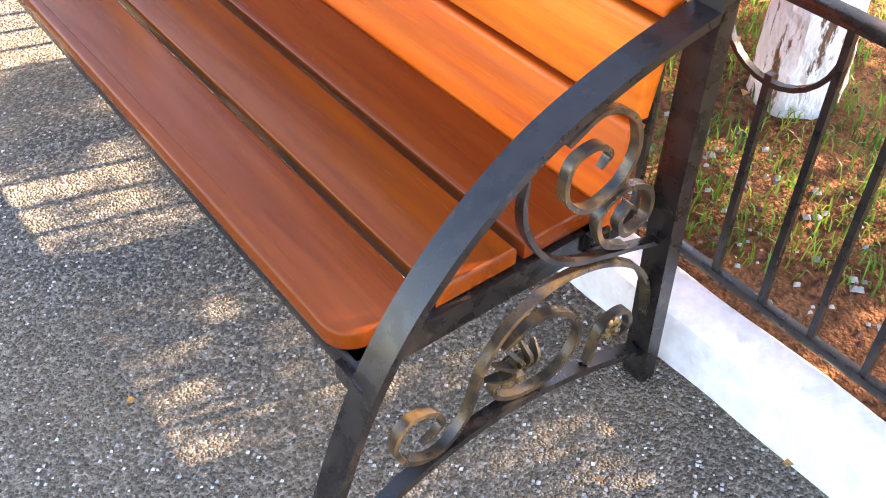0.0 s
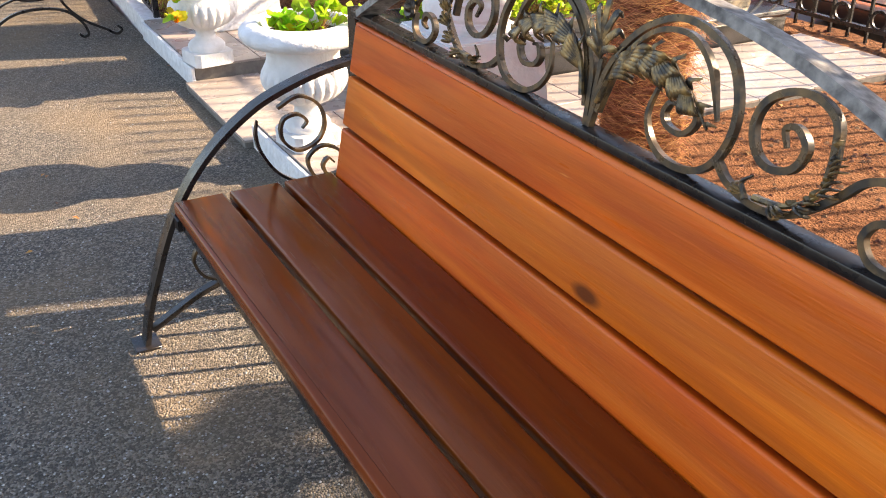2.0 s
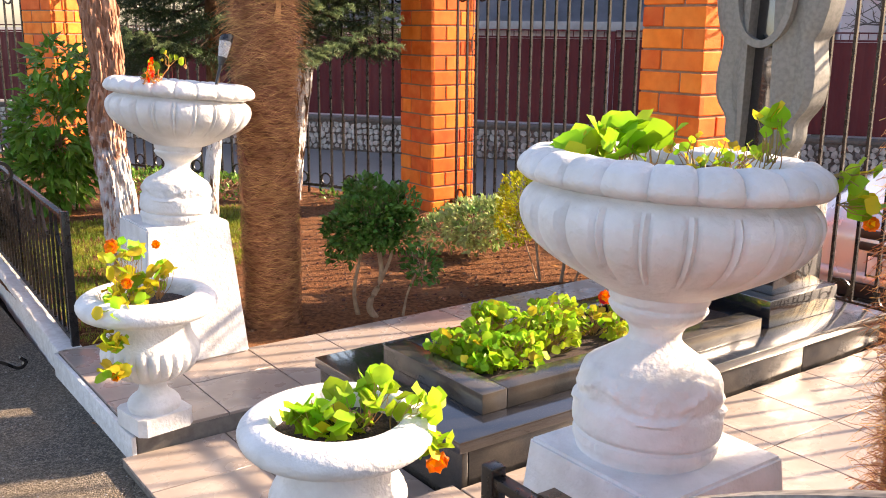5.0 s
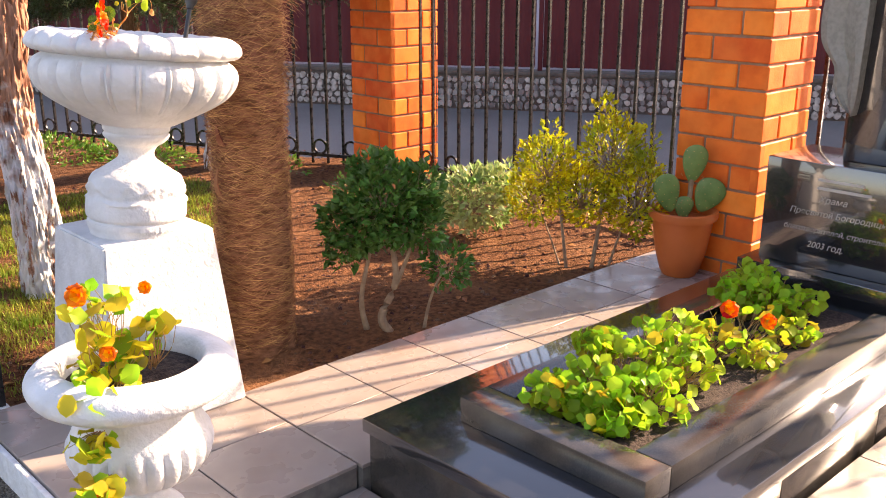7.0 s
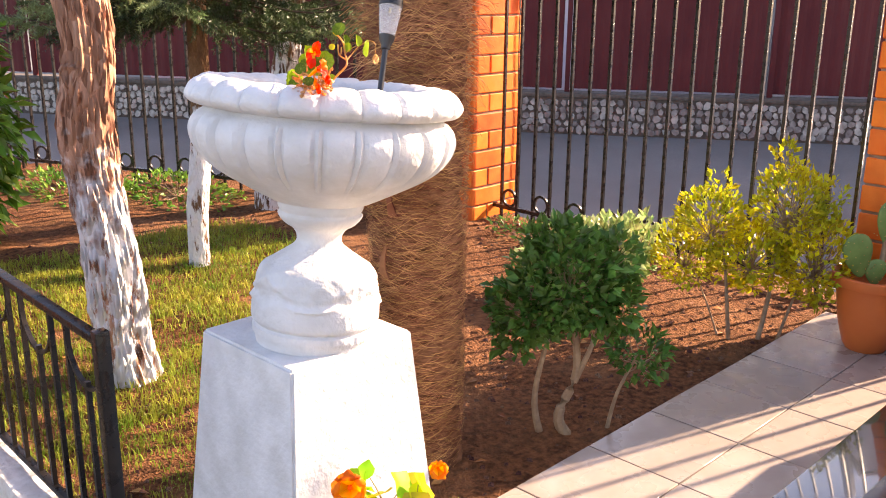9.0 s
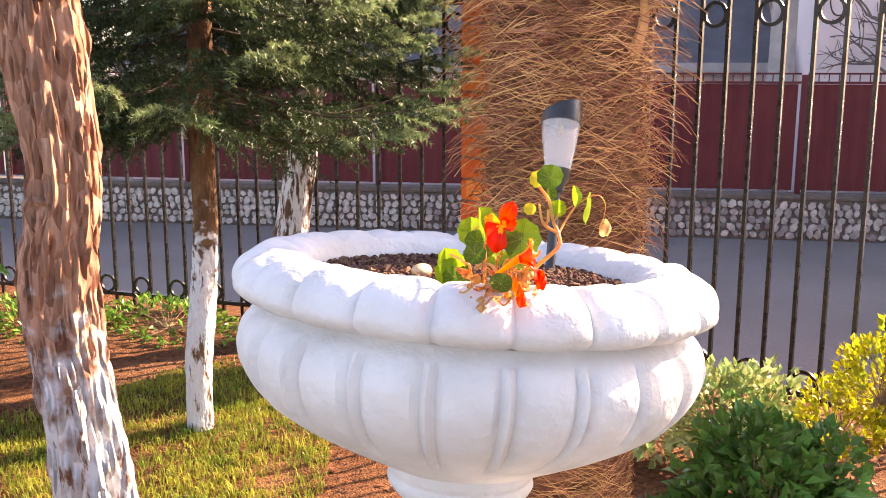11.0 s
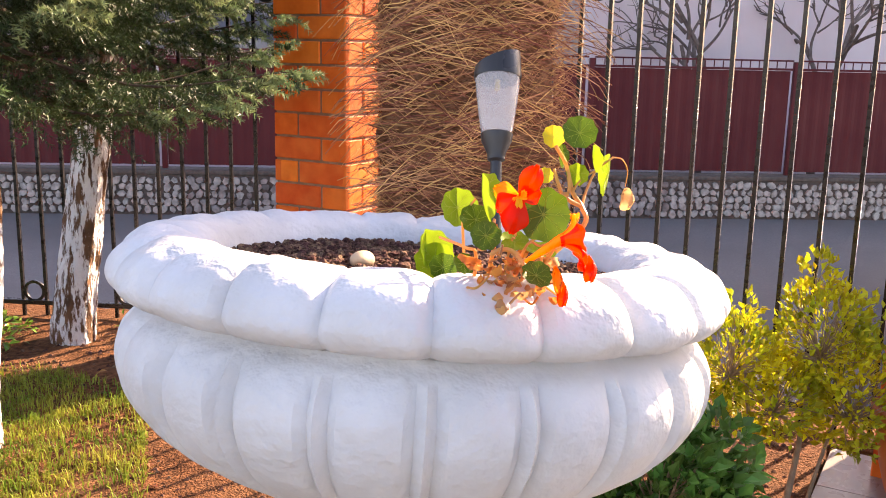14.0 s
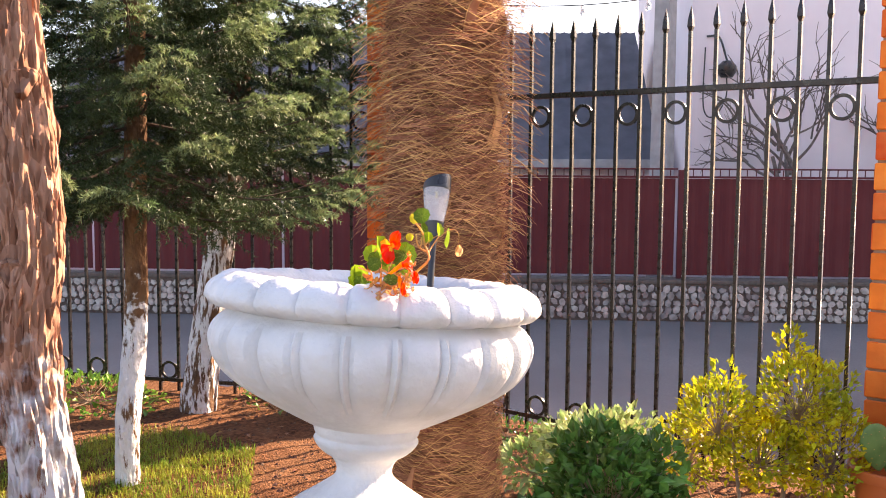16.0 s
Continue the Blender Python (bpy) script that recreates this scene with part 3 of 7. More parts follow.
# ---- street side wall ----
W0, W1 = Vector((0.09, 23.82, 0)), Vector((15.4, 1.35, 0))
_wd = (W1 - W0).normalized()
W_RZ = math.degrees(math.atan2(_wd.y, _wd.x))
W_L = (W1 - W0).length
wall = tagged(new("wall_street"), "low rubble stone wall carrying a maroon sheet-metal fence", "wall", kind="structure")
wall.matrix_basis = pose(W0.x, W0.y, STREET, 0, 0, W_RZ)
boxpart("wall_core", (0, W_L, 0.0, 0.3, -0.05, 0.42), RUBBLE_M, wall, bev=0)
boxpart("wall_coping", (0, W_L, -0.02, 0.32, 0.421, 0.47), RUBBLE_M, wall, bev=0.01)


def rubble_mesh(seed):
    r = random.Random(seed)
    bm = bmesh.new()
    n = r.randint(5, 7)
    ring = [(0.048 * r.uniform(0.8, 1.1) * math.cos(6.283 * k / n), 0.037 * r.uniform(0.8, 1.1) * math.sin(6.283 * k / n)) for k in range(n)]
    b = [bm.verts.new((x, 0.01, z)) for x, z in ring]
    t = [bm.verts.new((x * 0.86, -0.018, z * 0.86)) for x, z in ring]
    for k in range(n):
        bm.faces.new((b[k], b[(k + 1) % n], t[(k + 1) % n], t[k]))
    bm.faces.new(t[::-1])
    bmesh.ops.recalc_face_normals(bm, faces=bm.faces[:])
    me = bpy.data.meshes.new("stone")
    bm.to_mesh(me); bm.free()
    return me


_stones = [rubble_mesh(s) for s in range(8)]
_cnt, _rest_v, _rest_f = 0, [], []
for _row in range(5):
    _x = 0.0
    while _x < W_L:
        _x += RNG.uniform(0.074, 0.108)
        _px, _pz, _s, _r = _x + (_row % 2) * 0.05, 0.05 + _row * 0.078 + RNG.uniform(-.012, .012), RNG.uniform(0.95, 1.3), RNG.uniform(0, 360)
        me = RNG.choice(_stones)
        if 14.0 < _px < 19.3 and _cnt < 290:
            ob = mesh_part("stone", me, RUBBLE, wall, smooth=False)
            ob.matrix_basis = pose(_px, -0.002, _pz, 0, _r, 0) @ Matrix.Scale(_s, 4)
            _cnt += 1
        else:
            mm = pose(_px, -0.002, _pz, 0, _r, 0) @ Matrix.Scale(_s, 4)
            o0 = len(_rest_v)
            _rest_v += [tuple(mm @ v.co) for v in me.vertices]
            _rest_f += [tuple(o0 + i for i in p.vertices) for p in me.polygons]
tagged(raw("stones", _rest_v, _rest_f, RUBBLE, wall), kind="stuff")

mf = thing("sheet_metal_fence", (W0.x, W0.y, STREET + 0.11), "maroon profiled sheet-metal fence on a rubble wall", "fence", rz=W_RZ)
_panel = 2.3
for _k in range(int(W_L / _panel)):
    vv, ff = [], []
    _x0 = _k * _panel
    _n = int((_panel - 0.06) / 0.035)
    for _i in range(_n + 1):
        _y = 0.16 - (0.012 if (_i // 2) % 2 else 0.0)
        vv += [(_x0 + 0.035 * _i, _y, 0.40), (_x0 + 0.035 * _i, _y, 1.52)]
    ff = [(2 * i, 2 * i + 2, 2 * i + 3, 2 * i + 1) for i in range(_n)]
    raw("sheet_panel", vv, ff, MAROON, mf)
    boxpart("post", (_x0 - 0.06, _x0 - 0.005, 0.12, 0.18, 0.362, 1.62), MAROON, mf, bev=0.003)
    boxpart("top_rail", (_x0, _x0 + _panel - 0.07, 0.13, 0.17, 1.525, 1.55), MAROON, mf, bev=0.002)
    for _i in range(0, 44):
        boxpart("trellis_bar", (_x0 + _i * 0.051, _x0 + _i * 0.051 + 0.01, 0.145, 0.155, 1.551, 1.62), MAROON, mf, bev=0) if 3 <= _k <= 10 and _i % 2 == 0 else None
    boxpart("cap_rail", (_x0, _x0 + _panel - 0.07, 0.135, 0.165, 1.621, 1.64), MAROON, mf, bev=0.002)


# ---- urns and pots ----
def urn_bowl(r, z, a):
    k = 1.0
    f = abs(math.sin(a * 11))
    if 0.02 < z < 0.192:
        t = min(1, (z - 0.02) / 0.05) * min(1, (0.192 - z) / 0.022)
        k = 1 + t * (0.016 * f + 0.018 * math.exp(-(f / 0.12) ** 2) - 0.029 * math.exp(-((f - 0.26) / 0.11) ** 2))
    elif z > 0.197 and r > 0.205:
        t = min(1, (r - 0.205) / 0.05)
        k = 1 + t * 0.040 * (f ** 0.28 - 0.87) + 0.009 * noise.noise((math.cos(a) * 9, math.sin(a) * 9, z * 30))
    return r * k


def swag(z, a):
    """Relief of the foot: hanging garlands over a beaded ring."""
    h = z - 0.5565
    if 0.085 < h < 0.168:
        g = abs(math.sin(2 * a))
        c = 0.150 - 0.042 * g ** 0.7
        return 0.055 * math.exp(-((h - c) / 0.009) ** 2) * (0.75 + 0.25 * math.sin(34 * a)) + 0.04 * math.exp(-((h - c + 0.022) / 0.006) ** 2) * g + 0.025 * noise.noise((math.cos(a) * 6, math.sin(a) * 6, z * 50))
    if 0.008 < h < 0.026:
        return 0.022 * abs(math.sin(a * 22)) ** 0.6
    return 0.0


def big_urn(cx, cy, z_base, rz, k, px, py, lean):
    tip = Matrix.Translation((0, 0, 0.98)) @ Matrix.Rotation(radians(lean), 4, 'Y') @ Matrix.Translation((0, 0, -0.98))
    u = thing("pedestal_urn", (cx, cy, z_base), "large white plaster urn with fluted bowl on a tapered pedestal", "urn", "large urns", rz=rz)
    bm = bmesh.new()
    vs = box(bm, -.5, .5, -.5, .5, 0, 0.555, bev=0)
    for v in vs:
        w = 0.43 if v.co.z < 0.1 else 0.335
        v.co.x, v.co.y = v.co.x * w + px, v.co.y * w + py
    bmesh.ops.bevel(bm, geom=bm.edges[:], offset=0.006, segments=2, affect='EDGES')
    part("pedestal", bm, PLASTER, u, "white tapered square pedestal")
    bm = bmesh.new()
    bp = smoothprof([(r, 0.5565 + h) for r, h in ((0.128, -0.014), (0.134, 0.010), (0.134, 0.026), (0.131, 0.032), (0.139, 0.040), (0.141, 0.056), (0.139, 0.086), (0.131, 0.104), (0.133, 0.130), (0.125, 0.153), (0.105, 0.168), (0.078, 0.186), (0.053, 0.205), (0.049, 0.222), (0.058, 0.239), (0.076, 0.251), (0.087, 0.262), (0.092, 0.272), (0.088, 0.279), (0.092, 0.286), (0.095, 0.3015))], 5)
    lathe(bm, [(0.0, 0.5425)] + bp + [(0.05, 0.859)], 144, lambda r, z, a: r * (1 + swag(z, a)))
    bmesh.ops.transform(bm, matrix=tip, verts=bm.verts[:])
    part("foot", bm, PLASTER, u, "white moulded foot carved with swags")
    bm = bmesh.new()
    pr = smoothprof([(0.06, -0.002), (0.107, 0.004), (0.132, 0.014), (0.172, 0.033), (0.224, 0.060), (0.264, 0.087), (0.287, 0.115), (0.296, 0.14), (0.295, 0.160), (0.284, 0.180), (0.268, 0.192)], 5) + \
        smoothprof([(0.264, 0.1955), (0.276, 0.198), (0.297, 0.203), (0.309, 0.214), (0.308, 0.228), (0.296, 0.244), (0.270, 0.256), (0.240, 0.256), (0.217, 0.243), (0.204, 0.205), (0.20, 0.16)], 5)
    lathe(bm, pr, 220, urn_bowl)
    for v in bm.verts:
        r = math.hypot(v.co.x, v.co.y)
        if v.co.z > 0.205 and r > 0.20:
            f = abs(math.sin(math.atan2(v.co.y, v.co.x) * 11))
            v.co.z += min(1, (v.co.z - 0.205) / 0.03) * (0.005 * (f ** 0.3 - 0.83) + 0.004 * noise.noise(v.co * 35))
    bmesh.ops.transform(bm, matrix=tip @ Matrix.Translation((0, 0, 0.853)) @ Matrix.Diagonal((k, k, 1, 1)), verts=bm.verts[:])
    part("bowl", bm, PLASTER, u, "white shallow fluted bowl with scalloped rim")
    bm = bmesh.new()
    for j in range(13):
        for i in range(37):
            r, a = 0.213 * k * j / 12, 2 * math.pi * i / 36
            bm.verts.new((r * math.cos(a), r * math.sin(a), 1.074 + 0.012 * noise.noise((r * math.cos(a) * 18, r * math.sin(a) * 18, cx)) + 0.010 * (1 - j / 12)))
    bm.verts.ensure_lookup_table()
    for j in range(12):
        for i in range(36):
            a = j * 37 + i
            bm.faces.new((bm.verts[a], bm.verts[a + 37], bm.verts[a + 38], bm.verts[a + 1]))
    bmesh.ops.remove_doubles(bm, verts=bm.verts[:], dist=0.0002)
    bmesh.ops.transform(bm, matrix=tip, verts=bm.verts[:])
    part("soil", bm, POT_SOIL, u, "dark crumbly soil")
    return u


URN1, URN2 = (1.468, 5.395), (1.435, 2.845)
UZ = 0.1005
big_urn(*URN1, UZ, 0, 0.935, -0.035, 0.034, 5.5)
big_urn(*URN2, UZ, 0, 0.90, -0.02, -0.02, 3.5)


def small_pot(cx, cy, z, rz):
    p = thing("garden_urn", (cx, cy, z), "small white plaster garden urn with fluted belly", "urn", "small urns", rz=rz)
    bm = bmesh.new()
    box(bm, -0.098, 0.098, -0.098, 0.098, 0, 0.06, bev=0)
    es = [e for e in bm.edges if abs(e.verts[0].co.z - e.verts[1].co.z) > 0.01]
    bmesh.ops.bevel(bm, geom=es, offset=0.022, segments=1, affect='EDGES')
    part("base", bm, PLASTER, p, "white chamfered square base")
    bm = bmesh.new()
    pr = smoothprof([(0.075, 0.0555), (0.078, 0.075), (0.066, 0.092), (0.048, 0.105), (0.040, 0.125), (0.046, 0.142), (0.062, 0.152)], 3) + \
        smoothprof([(0.07, 0.156), (0.098, 0.175), (0.117, 0.205), (0.121, 0.235), (0.113, 0.262), (0.104, 0.285), (0.102, 0.31), (0.107, 0.333)], 3) + \
        smoothprof([(0.125, 0.338), (0.158, 0.348), (0.172, 0.366), (0.170, 0.387), (0.150, 0.404), (0.125, 0.408), (0.116, 0.40), (0.112, 0.375), (0.11, 0.34)], 3)
    pr = [(r * (1.12 if z < 0.15 else 1.31), 0.0605 + (z - 0.0555) * 1.16) for r, z in pr]
    lathe(bm, [(0.0, 0.0606)] + pr, 120, lambda r, z, a: r * (1 + (0.075 * min(1, (z - 0.177) / 0.02, max(0, (0.300 - z) / 0.02)) * (abs(math.sin(a * 12)) ** 0.5 - 0.7) if 0.177 < z < 0.300 else 0) + (0.012 * noise.noise((math.cos(a) * 2, math.sin(a) * 2, z * 20)) if z > 0.37 else 0)))
    part("bowl", bm, PLASTER, p, "white bowl with rolled rim")
    bm = bmesh.new()
    lathe(bm, [(0.0, 0.43), (0.06, 0.432), (0.11, 0.428), (0.15, 0.42)], 24, lambda r, z, a: r)
    for v in bm.verts:
        v.co.z += 0.008 * noise.noise(v.co * 40)
    part("soil", bm, POT_SOIL, p, "dark crumbly soil")


POT1, POT2 = (1.075, 4.715), (1.098, 3.485)
small_pot(*POT1, P_Z + 0.001, 8)
small_pot(*POT2, P_Z + 0.001, 8)


# ---- park bench with wrought-iron scrolls ----
B_Y0, B_Y1 = 0.665, 2.50
B_MID = (B_Y0 + B_Y1) / 2
bench = thing("park_bench", (0, 0, 0), "brown varnished wooden bench with wrought-iron scroll frame", "bench")


def slat(name, prof, y0, y1, material, round0=0.0, round1=0.0):
    """A board along y. prof: corners (x, z) of its section; round0/1: radius of its front corner at each end."""
    bm = bmesh.new()
    (ax, az), (bx, bz), (tx, tz) = prof     # front edge, back edge, thickness vector
    n = 7
    pl = []
    U = Vector((bx - ax, 0, bz - az))
    ul = U.length
    U.normalize()

    def arc(r, end):
        if r <= 0:
            return [(0.0, end)]
        s = 1 if end == y0 else -1
        return [(r - r * math.sin(math.pi / 2 * k / n), end + s * (r - r * math.cos(math.pi / 2 * k / n))) for k in range(n + 1)]
    a0 = arc(round0, y0)
    a1 = arc(round1, y1)
    pl = [(ul, y0)] + a0 + list(reversed(a1)) + [(ul, y1)]
    top = [bm.verts.new((ax + U.x * u, y, az + U.z * u)) for u, y in pl]
    bot = [bm.verts.new((ax + U.x * u + tx, y, az + U.z * u + tz)) for u, y in pl]
    bm.faces.new(top)
    bm.faces.new(bot[::-1])
    for k in range(len(pl)):
        j = (k + 1) % len(pl)
        bm.faces.new((top[k], bot[k], bot[j], top[j]))
    bmesh.ops.recalc_face_normals(bm, faces=bm.faces[:])
    es = [e for e in bm.edges if (e.verts[0] in top and e.verts[1] in top) or (e.verts[0] in bot and e.verts[1] in bot)]
    bmesh.ops.bevel(bm, geom=es, offset=0.008, segments=4, profile=0.5, affect='EDGES')
    return part(name, bm, material, bench)


SEAT_Z = 0.412
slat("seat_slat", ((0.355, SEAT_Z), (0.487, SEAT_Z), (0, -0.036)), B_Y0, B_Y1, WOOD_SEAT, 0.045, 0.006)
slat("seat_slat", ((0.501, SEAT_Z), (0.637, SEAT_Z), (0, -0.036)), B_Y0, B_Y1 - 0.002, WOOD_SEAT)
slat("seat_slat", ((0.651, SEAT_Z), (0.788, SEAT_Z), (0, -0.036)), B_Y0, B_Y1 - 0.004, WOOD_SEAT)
BK0, BK1 = Vector((0.790, 0, 0.405)), Vector((0.868, 0, 0.822))
_u = (BK1 - BK0)
_nrm = Vector((_u.z, 0, -_u.x)).normalized() * 0.034
for _k in range(3):
    a, b = BK0 + _u * (_k / 3 + 0.006 if _k else -0.10), BK0 + _u * ((_k + 1) / 3 - 0.018)
    # Added dark strip behind each gap keeps it black and blocks the sun.
    if _k < 2:
        c = b + _u * 0.012 + _nrm * 1.06
        bar("joint_batten", [(c.x, B_Y0 - 0.01, c.z), (c.x, B_Y1 - 0.024, c.z)], 0.05, 0.004, IRON, bench, side=_u.normalized())
    if _k == 2:
        slat("back_slat", ((b.x, b.z), (a.x, a.z), (_nrm.x, _nrm.z)), B_Y0 - 0.014, B_Y1 - 0.02, WOOD_BACK_LIT, 0.04, 0.006)
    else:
        slat("back_slat", ((b.x, b.z), (a.x, a.z), (_nrm.x, _nrm.z)), B_Y0 - 0.014, B_Y1 - 0.02, WOOD_BACK_LIT)
for _x, _w in ((0.365, 0.04), (0.76, 0.04)):
    boxpart("seat_rail", (_x, _x + _w, B_Y0 - 0.02, B_Y1 + 0.02, SEAT_Z - 0.077, SEAT_Z - 0.037), IRON, bench, bev=0.003)
boxpart("back_rail", (0.872, 0.912, B_Y0 - 0.02, B_Y1 + 0.02, 0.817, 0.835), IRON, bench, bev=0.003)


def orn(u, v, d=0.0):
    """A point on the leaning ornament plane: u along the bench from its middle, v above the back rail."""
    return Vector((0.892 + 0.19 * v + d, B_MID - 0.045 + u, 0.836 + v))


def scroll(name, pts, w=0.010, h=0.013, material=BRONZE, n=8):
    bar(name, spline(pts, n), h, w, material, bench, side=(1, 0, -0.19), taper=lambda t: 1.0 if t < 0.8 else 1.0 - 0.5 * (t - 0.8) / 0.2)


def acanthus(pts, width, lobes=4, fingers=5, out=1, crest=True):
    """A cast leaf along an in-plane path (u, v): fans of ridged fingers that part from a rib and curl to one side, small barbs on the other."""
    P = spline([(u, v, 0) for u, v in pts], 8)
    m = len(P) - 1
    bm = bmesh.new()
    sweep(bm, [orn(p.x, p.y, -0.012) for p in P], 0.012, 0.010, side=(1, 0, 0), ring=6, taper=lambda t: 1.1 - 0.7 * t)
    for i in range(lobes):
        f = 0.14 + 0.74 * i / lobes
        k = int(f * m)
        t = (P[min(k + 3, m)] - P[k]).normalized()
        s = Vector((-t.y, t.x, 0)) * out
        wd = width * (0.70 + 0.45 * math.sin(math.pi * (f + 0.15)))
        for j in range(fingers):
            g = j / (fingers - 1)
            q = [P[k], P[k] + t * (wd * (0.80 - 0.25 * g)) + s * (wd * (0.02 + 0.22 * g)),
                 P[k] + t * (wd * (1.50 - 0.55 * g)) + s * (wd * (0.12 + 0.50 * g)),
                 P[k] + t * (wd * (1.62 - 0.78 * g)) + s * (wd * (0.34 + 0.62 * g))]
            c = spline([orn(a.x, a.y, e) for a, e in zip(q, (-0.008, -0.018 - 0.008 * g, -0.024 - 0.004 * g, -0.008))], 5)
            sweep(bm, c, 0.007, wd * 0.22, side=(1, 0, -0.19), taper=lambda z: 0.45 + 0.75 * math.sin(math.pi * min(1, z * 0.92 + 0.04)), ring=8)
        if crest:
            for a in (0.0, 0.45):
                b = P[min(m, k + int(m * 0.16 * (1 + a * 2)))]
                c = spline([orn(b.x, b.y, -0.010), orn(b.x - s.x * wd * .30 + t.x * wd * .1, b.y - s.y * wd * .30 + t.y * wd * .1, -0.018), orn(b.x - s.x * wd * .42 + t.x * wd * .42, b.y - s.y * wd * .42 + t.y * wd * .42, -0.010)], 4)
                sweep(bm, c, 0.006, 0.013, side=(1, 0, -0.19), taper=lambda z: 1.15 - 0.95 * z, ring=6)
    part("acanthus_leaf", bm, CAST, bench, "cast acanthus leaf with bronze-rubbed patina")


def rosette(u, v, r):
    bm = bmesh.new()
    lathe(bm, [(0.0, 0.0), (r * 0.9, 0.0), (r, r * 0.18), (r * 0.8, r * 0.42), (r * 0.45, r * 0.30), (r * 0.34, r * 0.62), (r * 0.12, r * 0.78), (0.0, r * 0.8)], 36, lambda q, z, a: q * (1 + (0.22 * (abs(math.sin(a * 2.5)) ** 0.6 - 0.6) if q > r * 0.4 else 0)))
    m = Vector((-1, 0, 0.19)).to_track_quat('Z', 'Y').to_matrix().to_4x4()
    bmesh.ops.transform(bm, matrix=Matrix.Translation(orn(u, v, -0.006)) @ m, verts=bm.verts[:])
    part("rosette", bm, BRONZE, bench, "cast iron flower rosette")


ARCH_H = 0.266
ARCH_L = 0.935
_arch = []
for _k in range(41):
    _t = -1 + 2 * _k / 40
    _arch.append(orn(_t * ARCH_L, ARCH_H * (1 - abs(_t) ** 2.2) - 0.006))
bar("top_arch", _arch, 0.052, 0.018, IRON_GREY, bench, side=(1, 0, -0.19), label="worn grey flat-bar arch")
for _s in (1, -1):
    A = lambda L: [orn(_s * u, v) for u, v in L]
    scroll("scroll", A([(0.004, 0.0), (0.012, 0.068), (0.022, 0.107), (0.052, 0.156), (0.097, 0.195), (0.161, 0.221), (0.229, 0.215), (0.283, 0.187), (0.314, 0.139), (0.321, 0.09), (0.307, 0.045), (0.277, 0.016), (0.233, 0.005), (0.191, 0.010), (0.156, 0.032), (0.139, 0.067), (0.150, 0.117)]), w=0.011)
    scroll("scroll", A([(0.018, 0.03), (0.040, 0.11), (0.076, 0.160), (0.121, 0.193), (0.172, 0.203), (0.211, 0.195), (0.248, 0.167), (0.267, 0.134), (0.285, 0.095)]), w=0.009)
    scroll("scroll", A([(0.243, 0.105), (0.246, 0.078), (0.224, 0.056), (0.190, 0.059), (0.176, 0.076), (0.186, 0.096), (0.206, 0.094)]), w=0.009)
    scroll("scroll", A([(0.310, 0.040), (0.340, 0.019), (0.394, 0.006), (0.449, 0.012), (0.489, 0.037), (0.525, 0.068), (0.556, 0.099), (0.599, 0.111), (0.645, 0.102), (0.675, 0.073), (0.672, 0.03)]), w=0.011)
    scroll("scroll", A([(0.672, 0.055), (0.668, 0.023), (0.639, 0.004), (0.598, 0.006), (0.576, 0.031), (0.589, 0.056), (0.622, 0.062), (0.631, 0.041), (0.612, 0.032)]), w=0.010)
    scroll("scroll", A([(0.500, 0.085), (0.498, 0.116), (0.486, 0.157), (0.447, 0.177), (0.402, 0.173), (0.365, 0.148), (0.356, 0.110), (0.375, 0.076), (0.407, 0.064), (0.442, 0.077), (0.453, 0.109), (0.431, 0.130), (0.409, 0.123), (0.420, 0.099)]), w=0.011)
    acanthus([(_s * u, v) for u, v in [(0.022, 0.05), (0.042, 0.10), (0.075, 0.137), (0.125, 0.155), (0.185, 0.148), (0.235, 0.122), (0.275, 0.086)]], 0.044, lobes=6, fingers=6, out=-_s)
    acanthus([(_s * u, v) for u, v in [(0.400, 0.022), (0.455, 0.030), (0.500, 0.062), (0.512, 0.100), (0.508, 0.140)]], 0.020, lobes=4, fingers=3, out=-_s)
    acanthus([(_s * u, v) for u, v in [(0.385, 0.014), (0.372, 0.034), (0.388, 0.050)]], 0.012, lobes=1, fingers=3, out=_s, crest=False)
    rosette(_s * 0.690, 0.062, 0.024)
bar("palmette_stem", [orn(0, 0.0), orn(0, 0.12)], 0.010, 0.010, BRONZE, bench, side=(1, 0, -0.19))
for _a, _l in ((0.0, 0.105), (0.30, 0.085), (-0.30, 0.085), (0.62, 0.066), (-0.62, 0.066), (1.0, 0.044), (-1.0, 0.044)):
    _q = [(0.0, 0.120), (0.45 * _l * math.sin(_a * .7), 0.120 + 0.5 * _l * math.cos(_a * .7)), (_l * math.sin(_a) * 0.95, 0.120 + _l * math.cos(_a)), (_l * math.sin(_a) * 1.15, 0.120 + _l * math.cos(_a * 1.3) * 0.94)]
    bar("palmette_leaf", spline([orn(u, v, e) for (u, v), e in zip(_q, (-0.008, -0.016, -0.014, -0.004))], 5), 0.006, 0.0125, CAST, bench, side=(1, 0, -0.19), taper=lambda t: 0.55 + 0.65 * math.sin(math.pi * min(1, t * 0.97)), ring=6)


